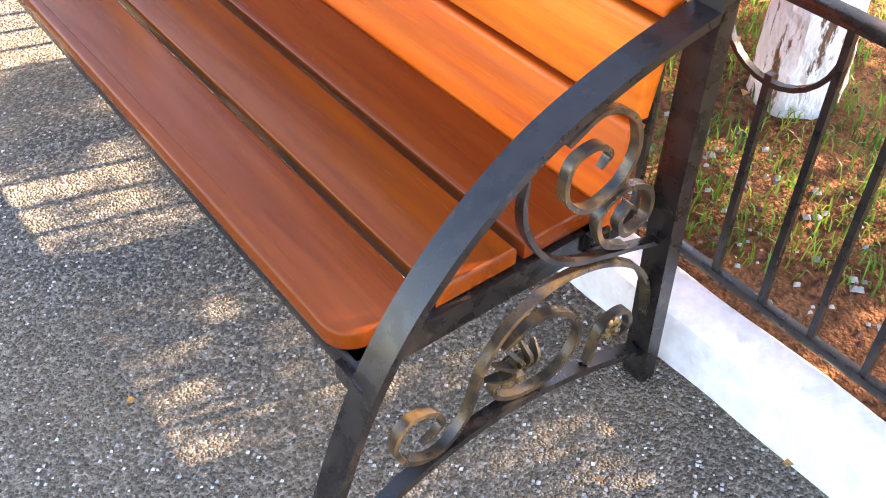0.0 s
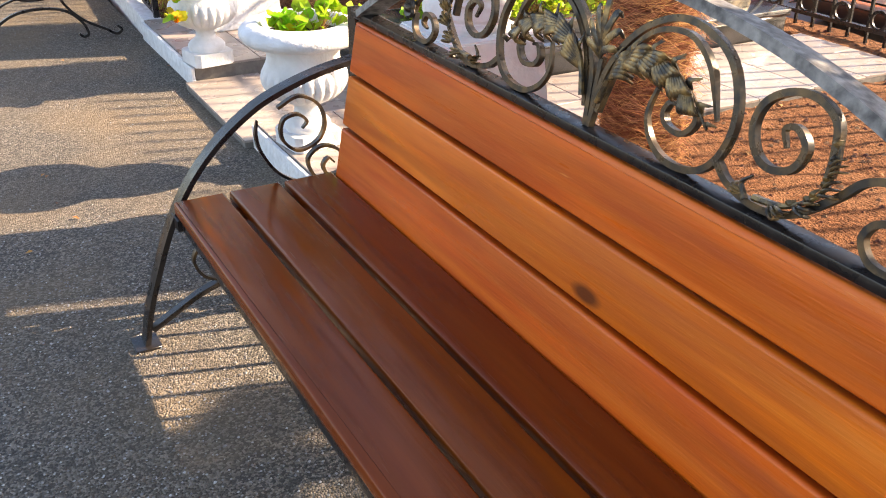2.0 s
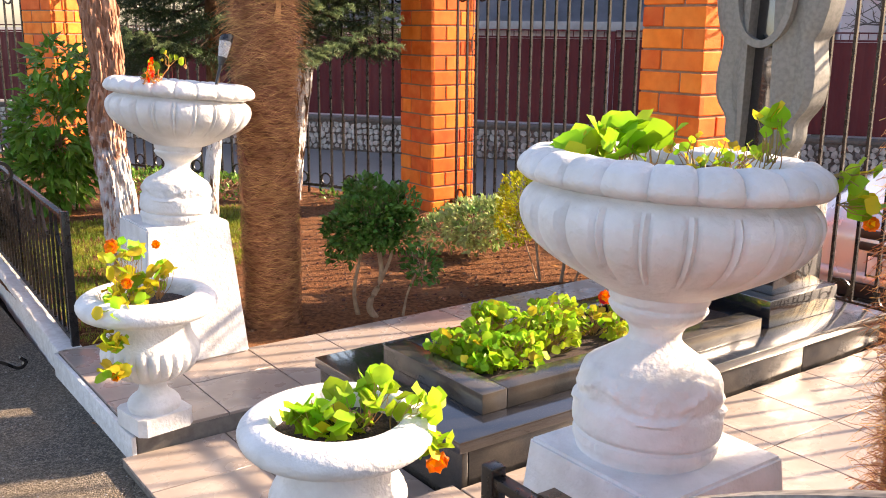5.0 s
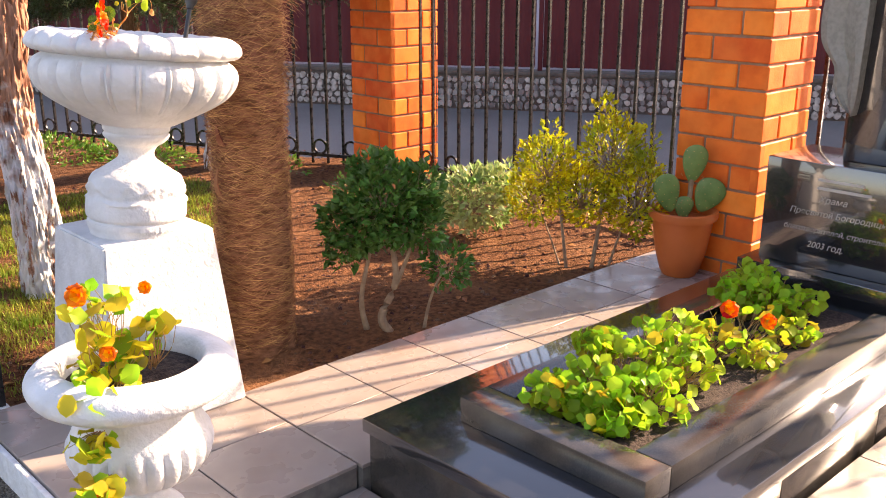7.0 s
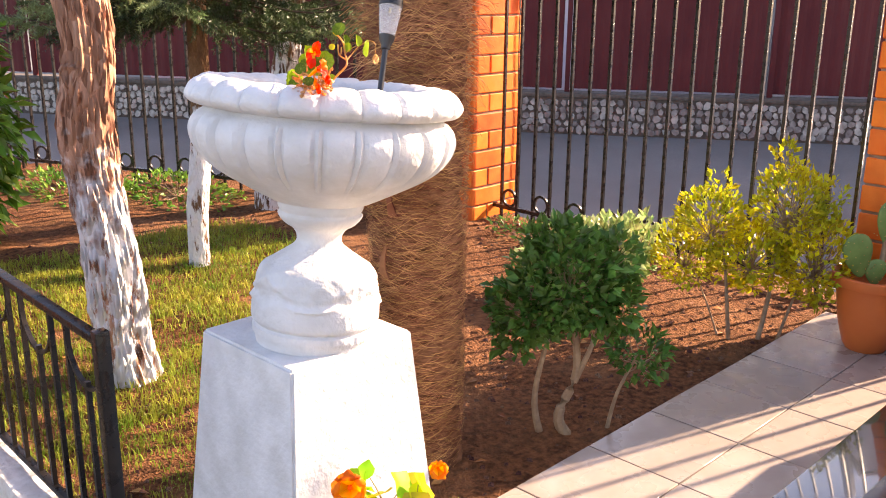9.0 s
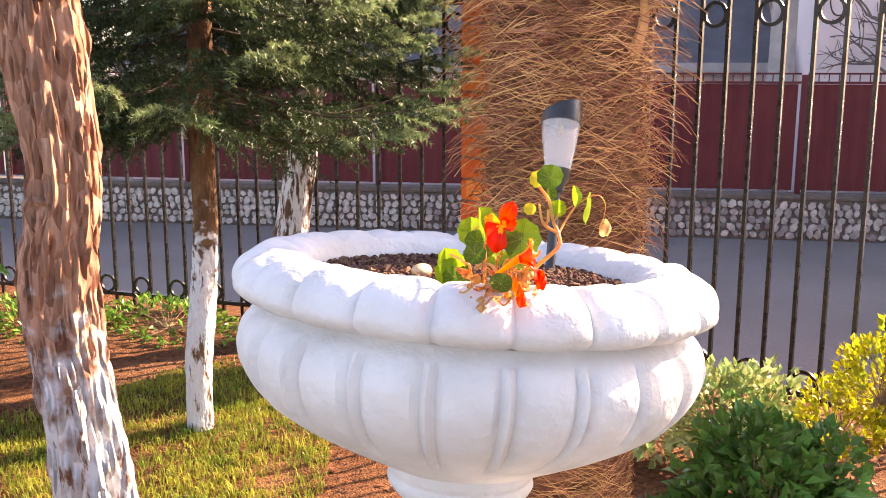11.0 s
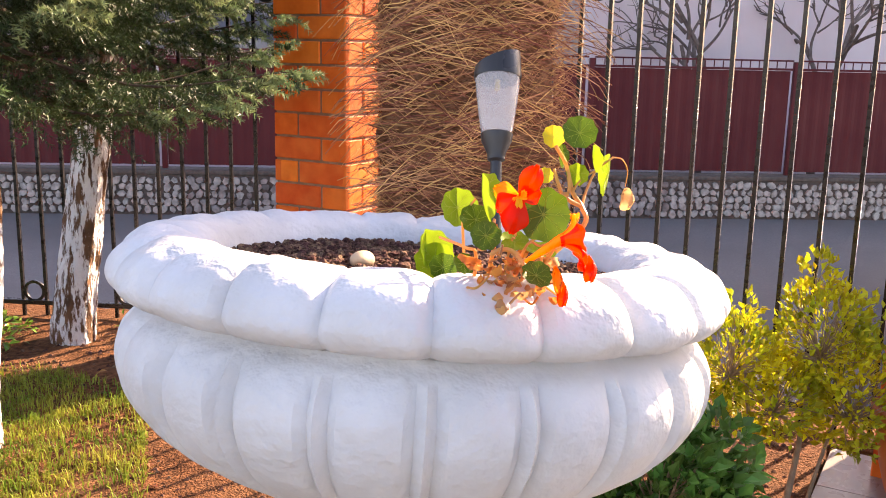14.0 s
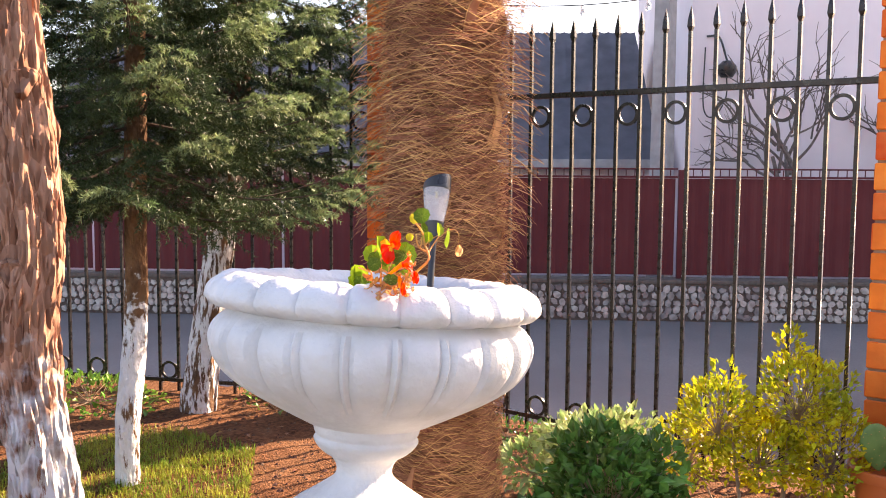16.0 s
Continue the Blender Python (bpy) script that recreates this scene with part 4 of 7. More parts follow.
def side_frame(y, sg):
    """End frame at y; sg: outward direction."""
    arm = spline([(x, y, z) for x, z in ((0.24, 0.0), (0.262, 0.10), (0.30, 0.214), (0.348, 0.335), (0.402, 0.43), (0.462, 0.505), (0.531, 0.568), (0.612, 0.622), (0.70, 0.658), (0.79, 0.684), (0.885, 0.702))], 5)
    bar("arm_leg", arm, 0.046, 0.014, IRON, bench, side=(0, 1, 0), label="curved black flat-bar armrest and front leg")
    boxpart("foot_plate", (0.205, 0.275, y - 0.04, y + 0.04, -0.003, 0.006), IRON, bench, bev=0.001, seg=1)
    bar("back_post", [(0.905, y, 0.0), (0.892, y, 0.42), (0.895, y, 0.835)], 0.046, 0.03, IRON, bench, side=(0, 1, 0))
    bar("seat_bracket", [(0.372, y - sg * 0.052, SEAT_Z - 0.060), (0.86, y - sg * 0.052, SEAT_Z - 0.060)], 0.03, 0.046, IRON, bench, side=(0, 1, 0))
    bar("bracket_tab", [(0.36, y, SEAT_Z - 0.060), (0.36, y - sg * 0.06, SEAT_Z - 0.060)], 0.03, 0.012, IRON, bench, side=(0, 0, 1))
    bar("lower_stretcher", spline([(x, y, z) for x, z in ((0.905, 0.065), (0.785, 0.111), (0.681, 0.138), (0.588, 0.15), (0.485, 0.14), (0.40, 0.115), (0.325, 0.075), (0.262, 0.04))], 6), 0.024, 0.014, IRON, bench, side=(0, 1, 0))

    def sc(pts, w=0.010, mt=BRONZE):
        bar("side_scroll", spline([(x, y, z) for x, z in pts], 8), 0.016, w * 0.8, mt, bench, side=(0, 1, 0), taper=lambda t: 1 if t < .85 else 1 - 0.4 * (t - .85) / .15)
    sc([(0.875, 0.325), (0.82, 0.345), (0.762, 0.363), (0.69, 0.39), (0.64, 0.43), (0.605, 0.49), (0.596, 0.535), (0.602, 0.575)], mt=IRON)
    sc([(0.66, 0.60), (0.718, 0.624), (0.772, 0.595), (0.79, 0.54), (0.766, 0.491), (0.709, 0.474), (0.668, 0.512), (0.672, 0.563), (0.712, 0.575), (0.739, 0.552), (0.725, 0.533)])
    sc([(0.80, 0.36), (0.752, 0.39), (0.736, 0.445), (0.779, 0.474), (0.83, 0.45), (0.836, 0.40), (0.795, 0.385), (0.778, 0.415), (0.794, 0.436), (0.812, 0.42)])
    sc([(0.885, 0.165), (0.87, 0.24), (0.832, 0.30), (0.763, 0.345), (0.689, 0.362), (0.632, 0.352), (0.577, 0.318), (0.54, 0.262), (0.518, 0.19), (0.472, 0.148), (0.42, 0.163), (0.395, 0.215), (0.418, 0.255), (0.46, 0.243), (0.475, 0.206), (0.44, 0.186)])
    sc([(0.58, 0.288), (0.64, 0.31), (0.701, 0.283), (0.729, 0.22), (0.689, 0.165), (0.614, 0.165), (0.565, 0.205), (0.60, 0.25), (0.65, 0.235)])
    sc([(0.76, 0.13), (0.785, 0.20), (0.83, 0.205), (0.845, 0.165), (0.815, 0.15)])
    acan = bmesh.new()
    for k in range(5):
        a = 0.6 + k * 0.5
        sweep(acan, spline([(0.60, y, 0.235), (0.60 + 0.03 * math.cos(a), y + sg * 0.018, 0.235 + 0.03 * math.sin(a)), (0.60 + 0.055 * math.cos(a + .3), y + sg * 0.004, 0.235 + 0.055 * math.sin(a + .3))], 4), 0.012, 0.004, side=(0, 1, 0), taper=lambda t: 0.4 + 1.2 * math.sin(math.pi * min(1, t * 0.95)))
    part("leaf_spray", acan, BRONZE, bench, "cast leaf spray")
    for (cx, cz, r) in ((0.60, 0.235, 0.032), (0.80, 0.19, 0.02)):
        bm = bmesh.new()
        for k in range(6):
            a = 6.283 * k / 6
            bmesh.ops.create_icosphere(bm, subdivisions=1, radius=r * 0.5, matrix=Matrix.Translation((cx + 0.6 * r * math.cos(a), y + sg * 0.008, cz + 0.6 * r * math.sin(a))) @ Matrix.Diagonal((1, 0.6, 1, 1)))
        bmesh.ops.create_icosphere(bm, subdivisions=1, radius=r * 0.45, matrix=Matrix.Translation((cx, y + sg * 0.016, cz)))
        part("side_rosette", bm, CAST, bench, "cast iron flower rosette")


side_frame(B_Y0 - 0.045, -1)
side_frame(B_Y1 + 0.035, 1)


# ---- low kerb fence ----
def low_fence(y0, y1, x, at=(0, 0, 0), rz=0, end_post=None):
    f = thing("low_fence", at, "low black iron kerb fence with drooping hoops", "fence", "low fences", rz=rz)
    H = 0.665
    boxpart("top_rail", (x - 0.014, x + 0.014, y0, y1, H - 0.02, H), IRON, f, bev=0.003)
    boxpart("bottom_rail", (x - 0.010, x + 0.010, y0, y1, 0.115, 0.133), IRON, f, bev=0.002)
    n = round((y1 - y0) / 0.098)
    s = (y1 - y0) / n
    bm = bmesh.new()
    box(bm, -0.006, 0.006, -0.006, 0.006, 0.133, H - 0.02)
    me = bpy.data.meshes.new("picket"); bm.to_mesh(me); bm.free()
    bm = bmesh.new()
    box(bm, -0.006, 0.006, -0.006, 0.006, 0.133, H - 0.02 - s * 1.0 - 0.02)
    me2 = bpy.data.meshes.new("picket"); bm.to_mesh(me2); bm.free()
    bm = bmesh.new()
    sweep(bm, [(0, -s, H - 0.02)] + [(0, s * math.cos(a), H - 0.055 - s * 1.0 * math.sin(a)) for a in [math.pi - math.pi * k / 14 for k in range(15)]] + [(0, s, H - 0.02)], 0.012, 0.008, side=(1, 0, 0))
    hoop = bpy.data.meshes.new("hoop"); bm.to_mesh(hoop); bm.free()
    for k in range(n + 1):
        short = (k % 3 == 1)
        mesh_part("picket", me2 if short else me, IRON, f, smooth=False).location = (x, y0 + k * s, 0)
        if short and k < n:
            mesh_part("hoop", hoop, IRON, f).location = (x, y0 + k * s, 0)
    for y in ([y0, y1] if end_post is None else end_post):
        boxpart("post", (x - 0.016, x + 0.016, y - 0.016, y + 0.016, 0.09, H + 0.015), IRON, f, bev=0.003)
    return f


low_fence(-3.9, 2.9, 1.085)
low_fence(0.03, 8.4, 0.082, FAR, FAR_RZ)


# ---- plants: shared builders ----
def round_leaf(V, F, c, nrm, r, rng, sides=9, cup=0.15):
    """A nasturtium leaf: a wavy disc dipping to its centre."""
    nrm = Vector(nrm).normalized()
    a = nrm.orthogonal().normalized()
    b = nrm.cross(a)
    o = len(V)
    V.append(tuple(Vector(c) - nrm * (cup * r)))
    ph = rng.uniform(0, 6.28)
    for k in range(sides):
        t = 6.28319 * k / sides
        q = r * (1 + 0.10 * math.sin(5 * t + ph))
        V.append(tuple(Vector(c) + a * (q * math.cos(t)) + b * (q * math.sin(t)) + nrm * (0.14 * r * math.sin(3 * t + ph))))
    for k in range(sides):
        F.append((o, o + 1 + k, o + 1 + (k + 1) % sides))


def blade_leaf(V, F, c, d, nrm, l, w):
    """A pointed leaf folded on its midrib, from its foot c along d."""
    d, nrm = Vector(d).normalized(), Vector(nrm)
    s = d.cross(nrm)
    s = s.normalized() if s.length > 1e-5 else d.orthogonal().normalized()
    u = s.cross(d)
    o = len(V)
    c = Vector(c)
    for p in (c, c + d * (l * .45) + s * (w * .5) + u * (w * .18), c + d * (l * .5), c + d * (l * .45) - s * (w * .5) + u * (w * .18), c + d * l - u * (l * .12)):
        V.append(tuple(p))
    F += [(o, o + 2, o + 1), (o, o + 3, o + 2), (o + 1, o + 2, o + 4), (o + 2, o + 3, o + 4)]


def rdir(rng):
    while True:
        v = Vector((rng.uniform(-1, 1), rng.uniform(-1, 1), rng.uniform(-1, 1)))
        if 0.05 < v.length < 1:
            return v.normalized()


def flower(c, d, r, material, parent, rng, spur=True, n=10):
    """Five ruffled petals with yellow bases round a throat that opens along d."""
    d = Vector(d).normalized()
    a = d.orthogonal().normalized()
    b = d.cross(a)
    c = Vector(c)

    def petals(reach, wide, off):
        bm = bmesh.new()
        for k in range(5):
            t = 6.28319 * k / 5 + turn[k]
            e = a * math.cos(t) + b * math.sin(t)
            s = d.cross(e)
            rows = []
            for i in range(n + 1):
                f = reach * i / n
                wd = wide * r * (0.06 + 0.66 * math.sin(min(1, f) ** 1.3 * 2.25))
                row = []
                for j in range(n + 1):
                    g = 2 * j / n - 1
                    back = r * (0.95 * f * math.cos(0.9 * g * f) + 0.05 * f * f * math.sin(g * 7 + k))
                    up = r * (0.30 * math.sin(f * 2.4) - 0.75 * (1 - f) ** 2 - curl[k] * f ** 3 + 0.16 * f * f * math.sin(g * 4.2 + 2.1 * k) + 0.05 * f ** 3 * math.sin(g * 11 + k))
                    row.append(bm.verts.new(c + e * (0.06 * r + back) + s * (wd * g) + d * (up + off * r)))
                rows.append(row)
            for r0, r1 in zip(rows, rows[1:]):
                for j in range(n):
                    bm.faces.new((r0[j], r0[j + 1], r1[j + 1], r1[j]))
        return bm
    turn = [rng.uniform(-.2, .2) for k in range(5)]
    curl = [rng.uniform(-.1, .5) for k in range(5)]
    fl = part("flower", petals(1.0, 1.0, 0.0), material, parent, "open ruffled nasturtium flower")
    part("throat", petals(0.45, 0.8, 0.03), PETAL_Y, fl, "yellow-orange throat")
    if spur:
        bm = bmesh.new()
        sweep(bm, spline([c - d * r * 0.4, c - d * r * 0.9, c - d * r * 1.4 + Vector((0, 0, -r * .4))], 4), r * 0.28, ring=8, taper=lambda t: 1 - 0.8 * t)
        part("spur", bm, PETAL_O, fl)
    return fl


def stems(name, pairs, w, parent, rng, material=STEM, sag=0.15):
    bm = bmesh.new()
    for a, b in pairs:
        a, b = Vector(a), Vector(b)
        m = (a + b) / 2 + rdir(rng) * (sag * (b - a).length)
        sweep(bm, spline([a, m, b], 4), w, ring=5, taper=lambda t: 1 - 0.4 * t, cap=False)
    return tagged(part(name, bm, material, parent), kind="stuff")


def nasturtium(at, spots, n, r, seed, label, yellow=0.1, lift=0.05, flowers=(), category="flowers"):
    """A nasturtium: spots are (x, y, z, spread) from its foot round which the leaves gather."""
    rng = random.Random(seed)
    t = thing("nasturtium", at, label, category, "nasturtiums")
    G, Y, P = ([], []), ([], []), []
    for k in range(n):
        sx, sy, sz, sp = rng.choice(spots)
        d = rdir(rng)
        c = Vector((sx, sy, sz)) + Vector((d.x * sp, d.y * sp, d.z * sp * 0.55)) * rng.uniform(0.3, 1) ** 0.6
        nr = Vector((rng.uniform(-1, .8), rng.uniform(-1, .8), rng.uniform(.15, 1)))
        V, F = Y if rng.random() < yellow else G
        round_leaf(V, F, c, nr, r * rng.uniform(0.55, 1.15), rng)
        P.append((Vector((sx * 0.75 + rng.uniform(-.01, .01), sy * 0.75 + rng.uniform(-.01, .01), max(-0.02, sz - sp - lift) if sz > 0 else sz)), c - nr.normalized() * r * 0.15))
    raw("leaves", *G, LEAF_NAST, t, "round bright green leaves", smooth=True)
    if Y[0]:
        raw("yellowed_leaves", *Y, LEAF_NASTY, t, "yellowing leaves", smooth=True)
    stems("stem_tangle", P, 0.0026, t, rng)
    for (fx, fy, fz), d, fr, m in flowers:
        flower((fx, fy, fz), d, fr, m, t, rng)
    return t


def shrub(name, at, crowns, trunks, n, l, w, material, label, seed, category="shrub", up=0.5, droop=0.0):
    rng = random.Random(seed)
    t = thing(name, at, label, category)
    V, F = [], []
    tw = []
    for k in range(n):
        wts = [c[3] * c[4] * c[5] for c in crowns]
        c = rng.choices(crowns, wts)[0]
        d = rdir(rng)
        q = rng.uniform(0.35, 1.0) ** 0.45
        lump = 1 + 0.22 * noise.noise((d.x * 2.2, d.y * 2.2, d.z * 2.2 + seed))
        p = Vector((c[0] + d.x * c[3] * q * lump, c[1] + d.y * c[4] * q * lump, c[2] + d.z * c[5] * q * lump))
        o = (d + rdir(rng) * 0.8 + Vector((0, 0, up)) - Vector((0, 0, droop))).normalized()
        nn = (Vector((0, 0, 1)) + d * 0.5 + rdir(rng) * 0.8)
        s = rng.uniform(0.6, 1.2)
        blade_leaf(V, F, p, o, nn, l * s, w * s)
        if k % 14 == 0:
            tw.append((Vector(c[:3]) + (p - Vector(c[:3])) * 0.05 - Vector((0, 0, c[5] * 0.4)), p))
    raw("foliage", V, F, material, t, smooth=False)
    for pts, wd in trunks:
        bar("stem", spline(pts, 5), wd, wd, TWIG, t, taper=lambda f: 1 - 0.55 * f, ring=7)
    stems("twig_tangle", tw, 0.0035, t, rng, TWIG, 0.1)
    return t


# ---- palms ----
def palm(at, r0, r1, h, seed, nfib, flare):
    rng = random.Random(seed)
    t = thing("palm_tree", at, "palm trunk wrapped in shaggy brown fibre", "palm")
    bm = bmesh.new()
    rows = []
    for i in range(111):
        z = -0.03 + h * i / 110
        f = z / h
        r = r0 + (r1 - r0) * f
        row = []
        for j in range(36):
            a = 6.28319 * j / 36
            q = r * (1 + 0.10 * noise.noise((math.cos(a) * 1.6, math.sin(a) * 1.6, z * 7)) + 0.05 * math.sin(z * 75 + 2.2 * math.sin(a * 2 + z * 4)) + 0.12 * max(0, 1 - z / 0.10))
            row.append(bm.verts.new((q * math.cos(a), q * math.sin(a), z)))
        rows.append(row)
    for A, B in zip(rows, rows[1:]):
        for j in range(36):
            bm.faces.new((A[j], A[(j + 1) % 36], B[(j + 1) % 36], B[j]))
    part("trunk", bm, PALM, t)
    V, F = [], []
    for k in range(nfib):
        z = h * rng.random() ** 0.9
        f = z / h
        r = (r0 + (r1 - r0) * f) * rng.uniform(1.0, 1.06)
        fl = flare(z) * rng.random() ** 2.2
        a = rng.uniform(0, 6.283)
        da = rng.choice((-1, 1)) * rng.uniform(0.25, 0.95)
        dz = rng.gauss(0, 0.03)
        w = rng.uniform(0.0003, 0.0008)
        o = len(V)
        m = 6
        wob = rng.uniform(-.012, .012)
        for i in range(m):
            g = i / (m - 1)
            aa = a + da * g
            rr = r + fl * g ** 1.5 + 0.008 * math.sin(3.1416 * g)
            zz = z + dz * g + wob * math.sin(g * 5) - fl * 0.5 * g * g
            p = Vector((rr * math.cos(aa), rr * math.sin(aa), zz))
            V.append(tuple(p + Vector((0, 0, w)))); V.append(tuple(p - Vector((0, 0, w))))
        F += [(o + 2 * i, o + 2 * i + 1, o + 2 * i + 3, o + 2 * i + 2) for i in range(m - 1)]
    tagged(raw("fibre_coat", V, F, FIBRE, t, "loose tangled brown fibres"), kind="stuff")
    bm = bmesh.new()
    for k in range(int(h * 5)):
        z, a = rng.uniform(0.5, h), rng.uniform(0, 6.283)
        r = r0 + (r1 - r0) * z / h
        e = Vector((math.cos(a), math.sin(a), 0))
        p = e * (r * 1.0) + Vector((0, 0, z))
        L = rng.uniform(0.05, 0.13)
        sweep(bm, spline([p, p + e * 0.018 + Vector((0, 0, L * .5)), p + e * rng.uniform(0.02, 0.05) + Vector((rng.uniform(-.03, .03), rng.uniform(-.03, .03), L))], 3), 0.03, 0.008, side=e.cross(Vector((0, 0, 1))), taper=lambda q: 1 - 0.75 * q)
    tagged(part("frond_stubble", bm, FIBRE, t, "dry cut frond bases"), kind="stuff")
    return t


palm((1.945, 5.60, 0.08), 0.120, 0.135, 3.2, 3, 25000, lambda z: 0.012 if z < 0.75 else min(0.10, 0.012 + 0.14 * (z - 0.75)))
palm((1.845, 2.47, 0.08), 0.125, 0.125, 3.0, 4, 22000, lambda z: 0.075)


# ---- trees ----
def trunk(bm, pts, rad, seed, seg=28, rough=0.16, n=14):
    P = spline(pts, n)
    rows = []
    for i, p in enumerate(P):
        f = i / (len(P) - 1)
        r = rad(f)
        row = []
        for j in range(seg):
            a = 6.28319 * j / seg
            rid = 0.8 * noise.noise((math.cos(a) * 2.2 + seed, math.sin(a) * 2.2, p.z * 3.0)) + 0.9 * abs(noise.noise((math.cos(a) * 7, math.sin(a) * 7 + seed, p.z * 5.5))) + 0.45 * noise.noise((math.cos(a) * 16, math.sin(a) * 16 + seed, p.z * 22))
            q = r * (1 + rough * rid)
            row.append(bm.verts.new(p + Vector((q * math.cos(a), q * math.sin(a), 0))))
        rows.append(row)
    for A, B in zip(rows, rows[1:]):
        for j in range(seg):
            bm.faces.new((A[j], A[(j + 1) % seg], B[(j + 1) % seg], B[j]))


BARK_RED = limewash("whitewashed_red_bark", (0.47, 0.25, 0.165), (0.22, 0.10, 0.062), 0.66, 0.3, worn=0.60, cell=42)
BARK_BRN = limewash("whitewashed_brown_bark", (0.21, 0.115, 0.06), (0.11, 0.06, 0.035), 0.72, 0.1)
BARK_PAT = limewash("patchy_whitewashed_bark", (0.20, 0.11, 0.06), (0.08, 0.045, 0.028), 1.25, 0.5, worn=0.535)


def needle_spray(V, F, base, d, L, rng, nn, wd=0.0021):
    """A twig with needles on all sides."""
    d = Vector(d).normalized()
    a = d.orthogonal().normalized()
    b = d.cross(a)
    for k in range(nn):
        f = (k + rng.random()) / nn
        p = Vector(base) + d * (L * f) + Vector((0, 0, -0.06 * L * f * f))
        t = rng.uniform(0, 6.283)
        e = (a * math.cos(t) + b * math.sin(t) + d * 0.75).normalized()
        q = p + e * rng.uniform(0.016, 0.026)
        s = e.cross(rdir(rng)) * wd
        o = len(V)
        V += [tuple(p - s), tuple(p + s), tuple(q)]
        F.append((o, o + 1, o + 2))


def spruce(at, pts, rad, crown_z, crown_r, crown_h, material, seed, label, nb=70, fine=1.0):
    rng = random.Random(seed)
    t = thing("spruce_tree", at, label, "conifer", "spruce trees")
    bm = bmesh.new()
    trunk(bm, pts, rad, seed)
    part("trunk", bm, material, t)
    P = [Vector(p) for p in pts]
    V, F, V2, F2 = [], [], [], []
    bw = bmesh.new()
    for k in range(nb):
        f = k / nb
        z = crown_z + crown_h * f ** 1.15
        R = crown_r * (1 - 0.55 * f) * rng.uniform(0.6, 1.08)
        a = k * 2.39996 + rng.uniform(-.3, .3)
        i = max(j for j in range(len(P)) if P[j].z <= z or j == 0)
        g = P[i] + (P[min(i + 1, len(P) - 1)] - P[i]) * 0.5
        base = Vector((g.x, g.y, z))
        e = Vector((math.cos(a), math.sin(a), rng.uniform(-0.22, 0.05)))
        tip = base + e * R + Vector((0, 0, 0.10 * R))
        br = spline([base, base + e * (R * .5) - Vector((0, 0, 0.05 * R)), tip], 6)
        sweep(bw, br, 0.016, ring=5, taper=lambda q: 1 - 0.8 * q, cap=False)
        s = Vector((-math.sin(a), math.cos(a), 0))
        for m in range(2, len(br)):
            q = m / (len(br) - 1)
            for sd in (-1, 1, -1, 1):
                for rep in range(1):
                    L = (0.30 * (1.1 - q) + 0.07) * rng.uniform(0.6, 1.1)
                    dd = (s * sd * rng.uniform(0.6, 1.1) + e * rng.uniform(0.5, 1.0) + Vector((0, 0, rng.uniform(-.35, .15)))).normalized()
                    b0 = br[m] + e * rng.uniform(-.03, .03)
                    young = m > len(br) - 5 and rng.random() < 0.75
                    A, B = (V2, F2) if young else (V, F)
                    needle_spray(A, B, b0, dd, L, rng, int((34 + L * 210) * fine), 0.0021 / fine)
                    for x in range(2):
                        d2 = (dd + s * rng.uniform(-.8, .8) + Vector((0, 0, rng.uniform(-.4, .2)))).normalized()
                        needle_spray(A, B, b0 + dd * L * rng.uniform(.3, .7), d2, L * 0.5, rng, int((22 + L * 110) * fine), 0.0021 / fine)
    tagged(part("branch_whorl", bw, BRANCH, t), kind="stuff")
    tagged(raw("needle_coat", V, F, NEEDLE, t, "dark green needles"), kind="stuff")
    tagged(raw("needle_tip_coat", V2, F2, NEEDLE_TIP, t, "paler grey-green needles at the twig ends"), kind="stuff")
    return t


_t = thing("garden_tree", (1.60, 6.72, 0.07), "tree with flaking reddish bark, whitewashed low down", "tree")
_bm = bmesh.new()
trunk(_bm, [(0.03, -0.03, -0.03), (0.015, -0.01, 0.12), (0.0, 0.0, 0.45), (-0.035, 0.025, 0.85), (-0.01, 0.01, 1.15), (-0.04, 0.03, 1.6), (-0.05, 0.04, 2.3), (-0.03, 0.02, 3.2)], lambda f: 0.105 - 0.03 * min(1, f * 3) if f < 0.33 else 0.078, 5, seg=72, rough=0.26, n=30)
part("trunk", _bm, BARK_RED, _t)
for _a, _z in ((-2.2, 1.55), (-1.6, 0.42), (-2.6, 1.05)):
    _bm = bmesh.new()
    lathe(_bm, [(0.05, -0.03), (0.042, 0.004), (0.030, 0.014), (0.020, 0.006), (0.0, 0.004)], 18, lambda r, z, a: r * (1 + 0.15 * math.sin(3 * a)))
    bmesh.ops.transform(_bm, matrix=Matrix.Translation((-0.02 + 0.072 * math.cos(_a), 0.015 + 0.072 * math.sin(_a), _z)) @ Vector((math.cos(_a), math.sin(_a), 0.1)).to_track_quat('Z', 'Y').to_matrix().to_4x4(), verts=_bm.verts[:])
    part("branch_scar", _bm, BARK_RED, _t, "round healed branch scar")
spruce((2.48, 7.65, 0.07), [(0, 0, -0.03), (0.01, 0, 0.3), (0.045, -0.02, 0.7), (0.05, -0.02, 1.1), (0.06, -0.03, 1.8), (0.06, -0.03, 3.6)], lambda f: 0.05 - 0.012 * f, 1.18, 0.98, 2.3, BARK_BRN, 21, "young spruce with slim whitewashed trunk", nb=98, fine=0.75)
